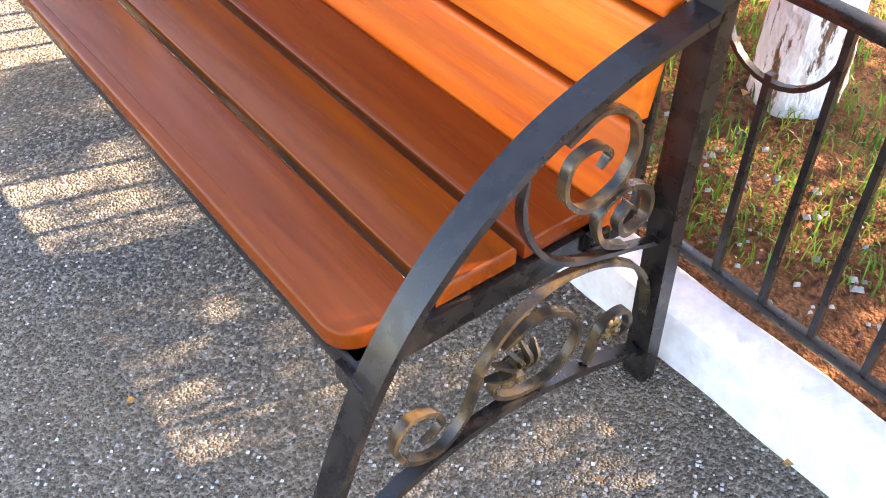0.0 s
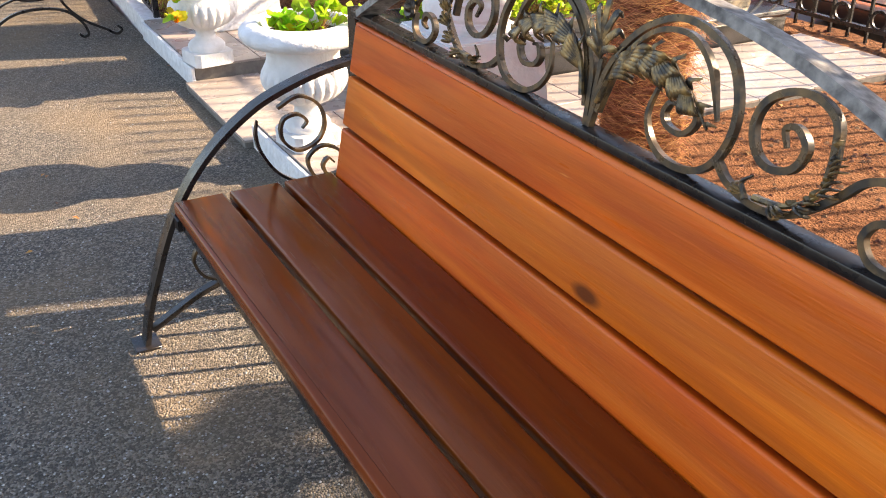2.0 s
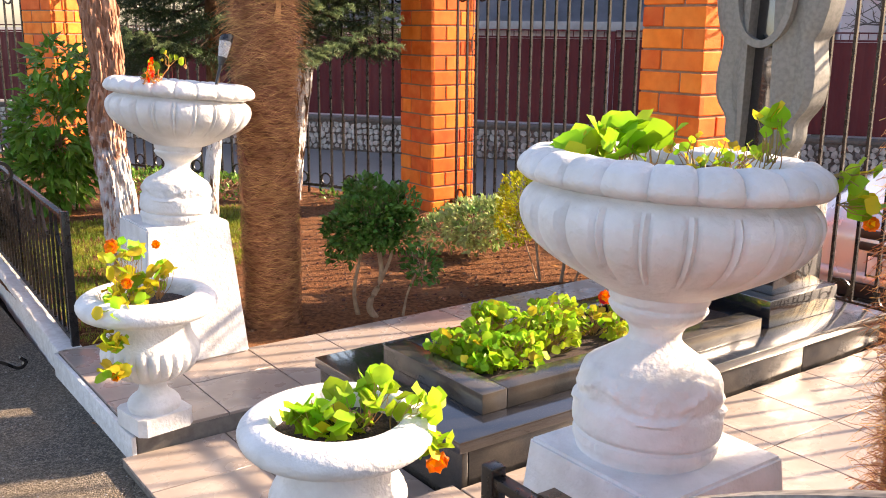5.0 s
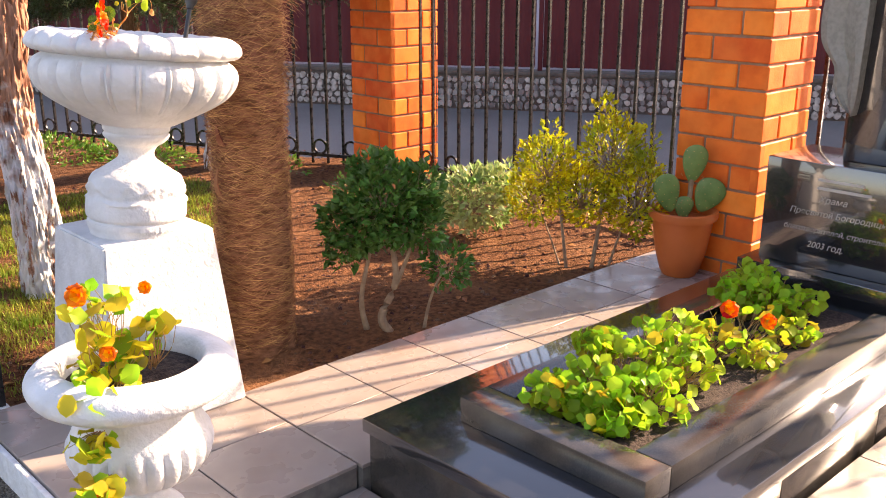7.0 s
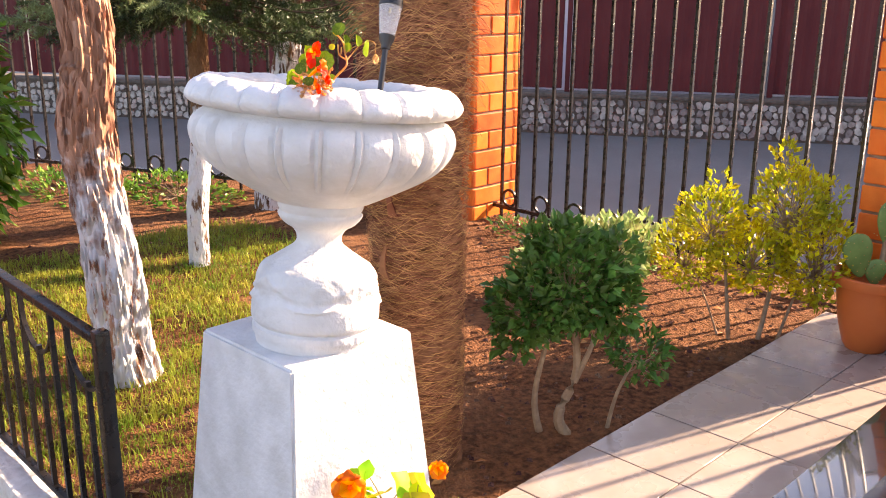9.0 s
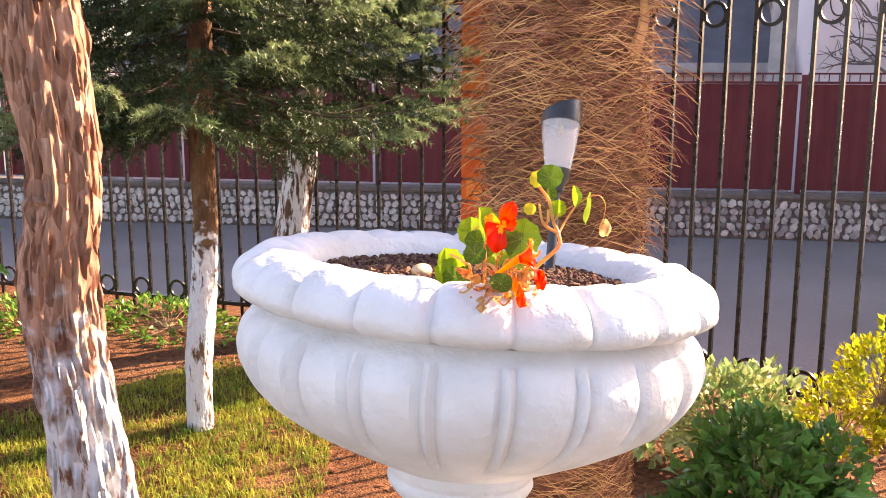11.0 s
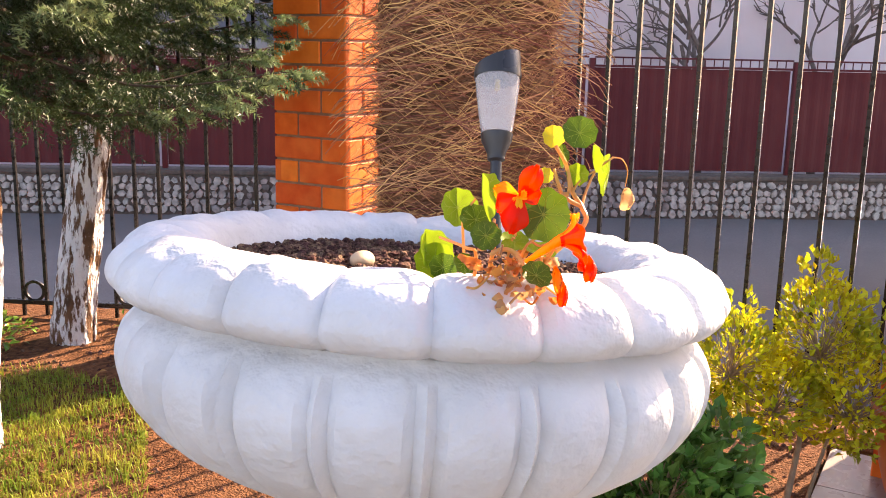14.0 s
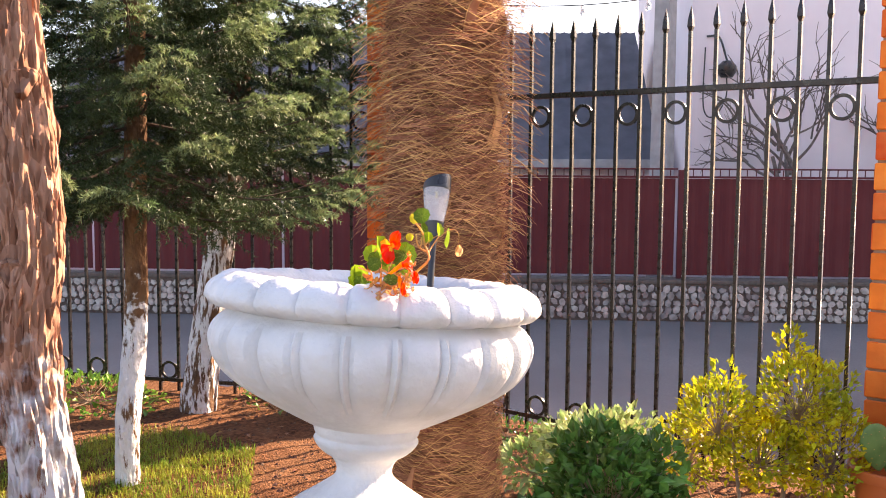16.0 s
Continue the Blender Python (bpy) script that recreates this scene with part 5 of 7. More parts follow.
spruce((3.42, 8.40, 0.05), [(0, 0, -0.03), (0.03, -0.02, 0.3), (0.08, -0.06, 0.7), (0.13, -0.10, 1.15), (0.20, -0.15, 1.8), (0.28, -0.2, 3.6)], lambda f: 0.095 - 0.045 * f, 1.35, 1.05, 2.2, BARK_PAT, 22, "leaning spruce with patchily whitewashed dark bark", nb=98, fine=0.75)
_t = thing("street_tree", (1.80, 12.2, 0.0), "slim dark trunk with a whitewashed foot", "tree")
_bm = bmesh.new()
trunk(_bm, [(0, 0, -0.05), (0, 0, 0.6), (0.02, 0, 1.4), (0.0, 0, 3.0)], lambda f: 0.065 - 0.02 * f, 9)
part("trunk", _bm, limewash("whitewashed_grey_bark", (0.10, 0.085, 0.075), (0.06, 0.05, 0.045), 0.9, 0.1), _t)

# ---- shrubs ----
shrub("round_shrub", (2.367, 5.37, 0.085), [(0.0, 0.02, 0.49, 0.165, 0.165, 0.15), (-0.08, 0.10, 0.40, 0.13, 0.13, 0.11), (0.08, -0.04, 0.42, 0.12, 0.12, 0.11), (-0.02, 0.06, 0.60, 0.09, 0.09, 0.07), (0.10, -0.06, 0.55, 0.08, 0.08, 0.08), (-0.10, 0.14, 0.29, 0.07, 0.07, 0.06), (0.17, -0.13, 0.25, 0.085, 0.085, 0.09)],
      [([(0, 0, -0.02), (-0.025, 0.02, 0.06), (0.03, 0.0, 0.20), (0.0, 0.02, 0.44)], 0.040), ([(-0.06, 0.06, -0.02), (-0.075, 0.075, 0.13), (-0.03, 0.05, 0.37)], 0.026), ([(0.02, 0.0, 0.16), (0.06, -0.03, 0.28), (0.09, -0.05, 0.42)], 0.020), ([(0.10, -0.07, -0.02), (0.12, -0.09, 0.12), (0.16, -0.13, 0.25)], 0.015)],
      2900, 0.039, 0.025, LEAF_BOX, "rounded evergreen shrub on bare pale stems", 31)
shrub("golden_shrub", (3.50, 5.32, 0.085), [(0.05, -0.05, 0.52, 0.14, 0.14, 0.18), (-0.12, 0.17, 0.46, 0.14, 0.14, 0.14), (-0.06, 0.30, 0.30, 0.13, 0.13, 0.14), (0.12, -0.14, 0.34, 0.14, 0.14, 0.20), (0.0, 0.06, 0.33, 0.15, 0.15, 0.14), (0.03, -0.02, 0.70, 0.055, 0.055, 0.08), (-0.12, 0.15, 0.61, 0.05, 0.05, 0.05), (0.14, -0.16, 0.58, 0.06, 0.06, 0.07)],
      [([(0, 0, -0.02), (0.02, -0.02, 0.2), (0.03, -0.03, 0.45)], 0.022), ([(-0.07, 0.08, -0.02), (-0.09, 0.10, 0.2), (-0.10, 0.13, 0.42)], 0.018), ([(0.05, -0.05, -0.02), (0.09, -0.08, 0.15), (0.12, -0.12, 0.32)], 0.014), ([(-0.04, 0.14, -0.02), (-0.05, 0.2, 0.12), (-0.06, 0.28, 0.28)], 0.010)],
      5200, 0.029, 0.017, LEAF_YEL, "golden-leaved privet shrub with thin stems", 32, up=0.9)
shrub("variegated_shrub", (3.50, 6.05, 0.085), [(0, 0, 0.20, 0.20, 0.22, 0.15), (-0.12, 0.18, 0.14, 0.15, 0.15, 0.10), (0.05, -0.14, 0.28, 0.12, 0.12, 0.10)], [([(0, 0, -0.02), (0.02, 0, 0.12), (0.03, 0.03, 0.2)], 0.012)],
      1700, 0.046, 0.025, LEAF_VAR, "low variegated euonymus with cream-edged leaves", 33)
shrub("glossy_shrub", (1.80, 8.75, 0.085), [(0, 0, 0.62, 0.30, 0.30, 0.34), (-0.05, 0.1, 0.30, 0.30, 0.34, 0.24), (0.05, 0, 1.0, 0.2, 0.2, 0.22)], [([(0, 0, -0.02), (0.02, 0, 0.3), (0.03, 0.03, 0.7)], 0.025)],
      1300, 0.13, 0.058, LEAF_BIG, "large glossy-leaved evergreen shrub", 34, up=0.1, droop=0.5)
shrub("ground_cover", (3.15, 9.0, 0.06), [(0, 0, 0.06, 0.30, 0.5, 0.09), (-0.4, 0.5, 0.06, 0.3, 0.5, 0.10), (0.55, -0.9, 0.05, 0.12, 0.3, 0.07)], [], 1300, 0.05, 0.025, LEAF_BIG, "low leafy ground cover along the fence", 35)
shrub("seedling_shrub", (3.95, 6.75, 0.08), [(0, 0, 0.06, 0.12, 0.35, 0.06), (-0.35, 0.5, 0.05, 0.10, 0.14, 0.05)], [], 420, 0.035, 0.016, LEAF_BOX, "small leafy seedlings at the fence foot", 36)


# ---- planted flowers ----
nasturtium((2.14, 4.16, 0.285), [(-0.08, 0.05, 0.07, 0.13), (0.10, 0.06, 0.09, 0.14), (0.0, -0.08, 0.05, 0.12), (0.22, -0.05, 0.07, 0.12), (0.05, 0.12, 0.13, 0.07), (0.30, 0.06, 0.10, 0.12), (-0.13, 0.10, 0.05, 0.10), (-0.12, -0.06, 0.04, 0.09)], 900, 0.0185, 41, "dense bright green nasturtiums filling the granite bed", yellow=0.12)
nasturtium((2.60, 4.14, 0.285), [(0.0, 0.05, 0.05, 0.12), (0.16, 0.02, 0.05, 0.14), (0.05, -0.10, 0.03, 0.08), (0.30, -0.08, 0.03, 0.07)], 260, 0.017, 42, "reddish flowering nasturtiums thinning out in the bed", yellow=0.35,
           flowers=(((0.05, 0.02, 0.14), (-0.8, -0.5, 0.3), 0.028, PETAL_R), ((0.14, -0.06, 0.10), (-0.7, -0.5, 0.4), 0.024, PETAL_R)))
nasturtium((3.00, 4.18, 0.285), [(0.0, 0.06, 0.08, 0.13), (0.06, 0.12, 0.11, 0.10), (0.10, 0.0, 0.05, 0.10), (-0.06, 0.10, 0.09, 0.10)], 380, 0.0195, 43, "dark green nasturtiums before the headstone", yellow=0.02)
nasturtium((*POT1, P_Z + 0.43), [(-0.08, -0.04, 0.10, 0.09), (-0.06, -0.01, 0.18, 0.08), (-0.12, -0.10, 0.03, 0.08), (-0.04, -0.02, 0.06, 0.08), (-0.17, -0.14, -0.06, 0.05), (-0.17, -0.15, -0.16, 0.045), (0.03, -0.06, 0.12, 0.05)], 150, 0.023, 44, "yellowing nasturtium trailing over a white urn", yellow=0.55,
           flowers=(((-0.10, 0.02, 0.20), (-0.7, -0.6, 0.3), 0.026, PETAL_O), ((-0.09, -0.09, 0.10), (-0.6, -0.8, 0.2), 0.018, PETAL_O), ((0.03, -0.03, 0.20), (-0.6, -0.8, 0.2), 0.015, PETAL_O), ((-0.17, -0.17, -0.17), (-0.6, -0.8, 0.2), 0.016, PETAL_O)))
nasturtium((*POT2, P_Z + 0.43), [(0.02, -0.02, 0.05, 0.09), (0.08, -0.04, 0.10, 0.08), (-0.05, 0.02, 0.03, 0.08), (0.14, -0.11, 0.06, 0.07), (0.0, 0.0, 0.01, 0.10), (0.16, -0.14, -0.01, 0.05)], 125, 0.026, 45, "green nasturtium with tangled stems in a white urn", yellow=0.06,
           flowers=(((0.16, -0.17, -0.06), (-0.4, -0.8, -0.3), 0.028, PETAL_O), ((-0.12, -0.17, 0.0), (-0.6, -0.7, 0.1), 0.012, LEAF_NASTY)))
nasturtium((*URN2, 1.185), [(-0.08, 0.06, 0.05, 0.06), (-0.03, 0.03, 0.07, 0.05), (-0.12, 0.11, 0.03, 0.05)], 36, 0.029, 46, "young nasturtium with large round leaves in the urn", yellow=0.08)
nasturtium((URN2[0] + 0.03, URN2[1] - 0.05, 1.185), [(0.0, 0.02, 0.03, 0.07), (0.05, -0.04, 0.02, 0.06)], 60, 0.010, 47, "patch of small dried seedlings in the urn", yellow=0.5)
nasturtium((URN2[0] + 0.09, URN2[1] - 0.13, 1.185), [(0.0, 0.0, 0.06, 0.05), (0.0, -0.01, 0.10, 0.03), (0.11, -0.12, 0.0, 0.04), (0.12, -0.13, -0.05, 0.03)], 30, 0.018, 48, "nasturtium hanging over the urn rim", yellow=0.25,
           flowers=(((0.02, 0.0, 0.09), (-0.6, -0.7, 0.2), 0.016, PETAL_O), ((0.12, -0.14, -0.08), (-0.6, -0.7, 0.1), 0.014, PETAL_O)))


# ---- flowering plant of the close view ----
def vein_leaf(name, c, nrm, upv, r, material, parent, label="", cup=0.12, fold=0.0):
    """One large round leaf with raised pale veins."""
    nrm = Vector(nrm).normalized()
    a = (Vector(upv) - nrm * Vector(upv).dot(nrm)).normalized()
    b = nrm.cross(a)
    c = Vector(c)
    bm = bmesh.new()
    rows = []
    sides = 40

    def pt(f, t, lift=0.0):
        q = r * f * (1 + 0.045 * math.sin(9 * t + 1) * f)
        x, y = q * math.cos(t), q * math.sin(t)
        h = -cup * r * (1 - f * f) + 0.05 * r * f * f * math.sin(4.5 * t) + fold * abs(y) * 0.6 + lift + 0.010 * r * math.sin(18 * f) * math.sin(9 * t)
        return c + a * x + b * y + nrm * h
    ctr = bm.verts.new(pt(0, 0))
    for i in range(1, 8):
        rows.append([bm.verts.new(pt(i / 7, 6.28319 * k / sides)) for k in range(sides)])
    for k in range(sides):
        bm.faces.new((ctr, rows[0][k], rows[0][(k + 1) % sides]))
    for A, B in zip(rows, rows[1:]):
        for k in range(sides):
            bm.faces.new((A[k], B[k], B[(k + 1) % sides], A[(k + 1) % sides]))
    lf = part(name, bm, material, parent, label)
    bm = bmesh.new()
    for k in range(9):
        t = 6.28319 * k / 9 + 0.1
        pts = [pt(f, t + 0.03 * math.sin(f * 9), 0.0006) for f in (0, 0.25, 0.5, 0.75, 0.92)]
        sweep(bm, pts, r * 0.026, ring=5, taper=lambda q: 1 - 0.75 * q, cap=False)
        for f0, ds in ((0.45, 0.28), (0.62, -0.26)):
            sweep(bm, [pt(f0, t, 0.0006), pt(f0 + 0.14, t + ds * 0.5, 0.0006), pt(f0 + 0.26, t + ds, 0.0006)], r * 0.012, ring=4, taper=lambda q: 1 - 0.6 * q, cap=False)
    part("vein_web", bm, LEAF_VEIN, lf, "pale yellow-green veins")
    return lf


LEAF_VEIN = leafmat("leaf_vein", (0.42, 0.48, 0.10), (0.36, 0.42, 0.08), island=0.0)
LEAF_DEEP = leafmat("deep_green_leaf", (0.065, 0.130, 0.008), (0.115, 0.175, 0.010), trans=0.38, island=0.0)
LEAF_LIME = leafmat("lime_leaf", (0.27, 0.385, 0.015), (0.21, 0.335, 0.018), trans=0.45, island=0.0)
LEAF_LEMON = leafmat("lemon_leaf", (0.72, 0.58, 0.03), (0.55, 0.50, 0.04), trans=0.45, island=0.0)
STEM_P = mat("pinkish_stem", (0.82, 0.34, 0.13), (0.72, 0.46, 0.12), rough=0.4, scale=30, fine=80, bump=0.1, trans=0.45)

hero = thing("flowering_nasturtium", (1.345, 5.235, 1.19), "red-flowered nasturtium with round veined leaves in a white urn", "flowers")
HR = random.Random(77)


def hl(x, y, z):
    return Vector((x - 1.345, y - 5.235, z - 1.19))


vein_leaf("leaf", hl(1.3179, 5.1978, 1.2750), (-0.82, -0.48, 0.16), (0.1, -0.25, 1), 0.0192, LEAF_DEEP, hero, "large dark green round leaf")
vein_leaf("leaf", hl(1.2849, 5.2265, 1.2618), (-0.70, -0.55, 0.40), (0, 0, 1), 0.0108, LEAF_DEEP, hero)
vein_leaf("leaf", hl(1.3174, 5.2516, 1.2661), (-0.55, -0.6, 0.6), (0, 0, 1), 0.0125, LEAF_DEEP, hero)
vein_leaf("leaf", hl(1.2938, 5.2474, 1.2374), (-0.5, -0.6, 0.65), (0, 0, 1), 0.0085, LEAF_DEEP, hero)
vein_leaf("leaf", hl(1.3426, 5.1833, 1.3327), (-0.72, -0.40, 0.45), (0.3, 0, 1), 0.0125, LEAF_DEEP, hero, fold=0.3)
vein_leaf("leaf", hl(1.2651, 5.178, 1.2439), (-0.45, -0.55, 0.75), (-.3, -.2, .5), 0.0105, LEAF_DEEP, hero, fold=0.3)
vein_leaf("leaf", hl(1.3125, 5.2423, 1.2840), (0.25, -0.95, 0.10), (-0.25, 0.35, 1), 0.0175, LEAF_LIME, hero, "sunlit lime-green leaf", fold=1.0)
vein_leaf("leaf", hl(1.3408, 5.28, 1.2691), (-0.62, -0.70, 0.25), (0, 0, 1), 0.0150, LEAF_LIME, hero, fold=0.5)
vein_leaf("leaf", hl(1.315, 5.2842, 1.2298), (-0.80, -0.30, 0.45), (0.2, 0.1, 1), 0.0150, LEAF_LIME, hero, fold=0.9)
vein_leaf("leaf", hl(1.3171, 5.2921, 1.2382), (-0.35, -0.90, 0.2), (0, 0.1, 1), 0.0155, LEAF_LIME, hero, fold=1.2)
vein_leaf("leaf", hl(1.3037, 5.2709, 1.2296), (-0.75, -0.45, 0.4), (0, 0, 1), 0.0105, LEAF_DEEP, hero, fold=0.6)
vein_leaf("leaf", hl(1.3189, 5.2203, 1.2531), (-0.40, -0.35, 0.85), (0, 0, 1), 0.0105, LEAF_LIME, hero, fold=0.3)
vein_leaf("leaf", hl(1.3329, 5.2055, 1.2445), (-0.20, -0.30, 0.95), (0, 1, 0), 0.0115, LEAF_LIME, hero, fold=0.4)
vein_leaf("leaf", hl(1.2952, 5.2147, 1.2545), (-0.65, -0.65, 0.3), (0, 0.2, 1), 0.0048, LEAF_LIME, hero)
vein_leaf("leaf", hl(1.3222, 5.2412, 1.2558), (-0.6, -0.6, 0.5), (0, 0, 1), 0.0085, LEAF_DEEP, hero)
vein_leaf("leaf", hl(1.4133, 5.1872, 1.2946), (-0.50, 0.85, 0.10), (0.1, -0.45, 1), 0.0165, LEAF_LIME, hero, fold=0.3)
vein_leaf("leaf", hl(1.3619, 5.2117, 1.3267), (-0.75, -0.45, 0.25), (0, 0, 1), 0.0085, LEAF_LEMON, hero, "yellowed leaf", fold=0.6)
vein_leaf("leaf", hl(1.3477, 5.211, 1.299), (-0.7, -0.55, 0.3), (0, 0, 1), 0.0060, LEAF_LEMON, hero, fold=0.5)
vein_leaf("leaf", hl(1.3754, 5.1973, 1.2981), (-0.75, -0.45, 0.1), (0.1, 0, 1), 0.0085, LEAF_LIME, hero, fold=1.1)
vein_leaf("leaf", hl(1.3886, 5.1886, 1.3094), (0.35, -0.85, 0.1), (0.15, 0, 1), 0.0105, LEAF_LIME, hero, fold=1.0)
vein_leaf("leaf", hl(1.3806, 5.2133, 1.3106), (0.2, -0.9, 0.1), (0, 0, 1), 0.0095, LEAF_DEEP, hero, fold=0.9)


def petal(base, tip, face, w, material, parent, name="petal", claw=0.25, ruffle=0.12, cup=0.25):
    """A broad soft petal on a narrow claw, from base to tip, cupped towards face, with a ruffled edge."""
    base, tip = Vector(base), Vector(tip)
    d = tip - base
    L = d.length
    d.normalize()
    s = d.cross(Vector(face)).normalized()
    u = s.cross(d)
    bm = bmesh.new()
    n, rows = 14, []
    ph = 40 * (tip.x + tip.y + tip.z) * 7
    for i in range(n + 1):
        f = i / n
        wd = w * (claw + (1 - claw) * math.sin(min(1.0, f * 1.25) * math.pi / 2) ** 1.6) * (1 - max(0, (f - 0.60) / 0.40) ** 3.2 * 0.62)
        row = []
        for j in range(n + 1):
            g = 2 * j / n - 1
            h = cup * L * (0.5 * math.sin(f * 2.6) - 0.9 * f ** 3) + cup * w * 0.7 * g * g * (1 - f) + ruffle * w * f * f * (math.sin(g * 6 + ph) + 0.5 * math.sin(g * 13 + 2 * ph)) + 0.06 * w * math.sin(g * 22) * f * (1 - f)
            row.append(bm.verts.new(base + d * (L * (f - 0.10 * g * g * f + 0.03 * f * math.sin(g * 9 + ph))) + s * (wd * g) + u * h))
        rows.append(row)
    for A, B in zip(rows, rows[1:]):
        for j in range(n):
            bm.faces.new((A[j], A[j + 1], B[j + 1], B[j]))
    return part(name, bm, material, parent)


def blossom(centre, label):
    e = bmesh.new()
    bmesh.ops.create_icosphere(e, subdivisions=2, radius=0.0022, matrix=Matrix.Translation(centre))
    return part("flower", e, PETAL_Y, hero, label)


_c = hl(1.3080, 5.2115, 1.2868)
_fl = blossom(_c, "open scarlet flower with yellow throat")
_face = Vector((-0.85, -0.45, 0.15))
for _tip, _w, _m in ((hl(1.3034, 5.1977, 1.3098), 0.0085, PETAL_RED), (hl(1.3024, 5.2311, 1.2936), 0.0075, PETAL_O), (hl(1.2970, 5.2238, 1.2772), 0.0115, PETAL_RED), (hl(1.2955, 5.2126, 1.2637), 0.0105, PETAL_RED), (hl(1.3071, 5.1973, 1.2934), 0.0085, PETAL_RED)):
    petal(_c, _tip, _face, _w, _m, _fl)
    petal(_c + _face * 0.0016, _c + _face * 0.0022 + (_tip - _c) * 0.38, _face, _w * 0.30, PETAL_Y, _fl, "petal_base", ruffle=0.25)

_n0, _n1 = hl(1.2749, 5.1847, 1.2536), hl(1.2790, 5.1685, 1.2660)
_ax = Vector((0.56, -0.80, 0.20)).normalized()
_fl = blossom(_n1 + _ax * 0.004, "trumpet-shaped scarlet and orange flower")
_e1 = (Vector((0, 0, 1)) - _ax * _ax.z).normalized()
_e2 = _ax.cross(_e1)


def trumpet_petal(a0, span, reach, rim, material, k):
    """A sector of the flower's funnel that flares and ruffles towards its edge."""
    bm = bmesh.new()
    n, m, rows = 16, 18, []
    for i in range(n + 1):
        f = i / n
        row = []
        for j in range(m + 1):
            g = 2 * j / m - 1
            a = a0 + span * g * (0.7 + 0.3 * f)
            edge = 1 - 0.12 * abs(g) ** 3
            r = 0.0036 + 0.0004 * k % 0.001 + (rim - 0.0036) * (f * edge) ** 1.35 + 0.0013 * f * f * math.sin(g * 5 + 2 * k) + 0.0006 * f ** 3 * math.sin(g * 14 + k)
            z = reach * (f * edge) ** 0.85 - 0.30 * rim * f ** 4 + 0.0014 * f * f * math.sin(g * 7 + 3 * k)
            row.append(bm.verts.new(_n1 + _ax * z + (_e1 * math.cos(a) + _e2 * math.sin(a)) * r))
        rows.append(row)
    for A, B in zip(rows, rows[1:]):
        for j in range(m):
            bm.faces.new((A[j], A[j + 1], B[j + 1], B[j]))
    part("petal", bm, material, _fl)


for _k, (_a, _m, _rm) in enumerate(((0.15, PETAL_O, 0.0165), (1.35, PETAL_RED, 0.0195), (2.55, PETAL_RED, 0.0225), (3.75, PETAL_RED, 0.0215), (5.05, PETAL_O, 0.0180))):
    trumpet_petal(_a, 0.86, 0.0185, _rm, _m, _k)
bar("flower_spur", spline([_n0 - Vector((0.001, -0.006, 0.004)), _n0, (_n0 + _n1) / 2, _n1, _n1 + _ax * 0.003], 6), 0.0088, 0.0086, PETAL_O, _fl, ring=14, taper=lambda t: 0.30 + 0.70 * t, label="long orange flower spur")


def petal_hang(p, q, w, material, name="wilted_petal"):
    bm = bmesh.new()
    p, q = Vector(p), Vector(q)
    d = q - p
    s = d.cross(Vector((0.6, 0.6, 0.3))).normalized()
    n = s.cross(d).normalized()
    rows = []
    for i in range(13):
        f = i / 12
        rows.append([bm.verts.new(p + d * f + s * (w * (0.25 + math.sin(f * 2.8) * 0.8) * g) + n * (w * (0.55 * math.sin(g * 3.4 + f * 6) + 0.5 * math.sin(f * 7)))) for g in (-1, -.75, -.5, -.25, 0, .25, .5, .75, 1)])
    for A, B in zip(rows, rows[1:]):
        for j in range(8):
            bm.faces.new((A[j], A[j + 1], B[j + 1], B[j]))
    part(name, bm, material, hero)


petal_hang(hl(1.290, 5.153, 1.256), hl(1.284, 5.147, 1.240), 0.0052, PETAL_RED)
petal_hang(hl(1.2775, 5.166, 1.240), hl(1.2763, 5.1625, 1.222), 0.0042, PETAL_RED)
petal_hang(hl(1.272, 5.168, 1.250), hl(1.272, 5.164, 1.232), 0.0036, PETAL_O)
petal_hang(hl(1.4205, 5.172, 1.285), hl(1.4205, 5.1715, 1.267), 0.0062, DRY, "dry_bud")
for _k in range(46):
    _p = hl(1.299 + HR.uniform(-.026, .030), 5.206 + HR.uniform(-.026, .024), 1.234 + HR.uniform(-.020, .010))
    _d = rdir(HR)
    petal_hang(_p, _p + Vector((_d.x, _d.y, _d.z * 0.6)) * HR.uniform(0.010, 0.019), HR.uniform(0.0026, 0.0052), HR.choice((DRY, DRY, DRY_O)), "dry_leaf")
for _k in range(22):
    _p = hl(1.298 + HR.uniform(-.022, .022), 5.208 + HR.uniform(-.022, .026), 1.242 + HR.uniform(-.02, .01))
    _q = _p + Vector((HR.uniform(-.012, .012), HR.uniform(-.014, .014), HR.uniform(-.010, .008)))
    bar("dry_stalk", spline([_p, (_p + _q) / 2 + rdir(HR) * 0.006, _q], 5), 0.0018, 0.0018, HR.choice((DRY, DRY_O, STEM_P)), hero, ring=6)
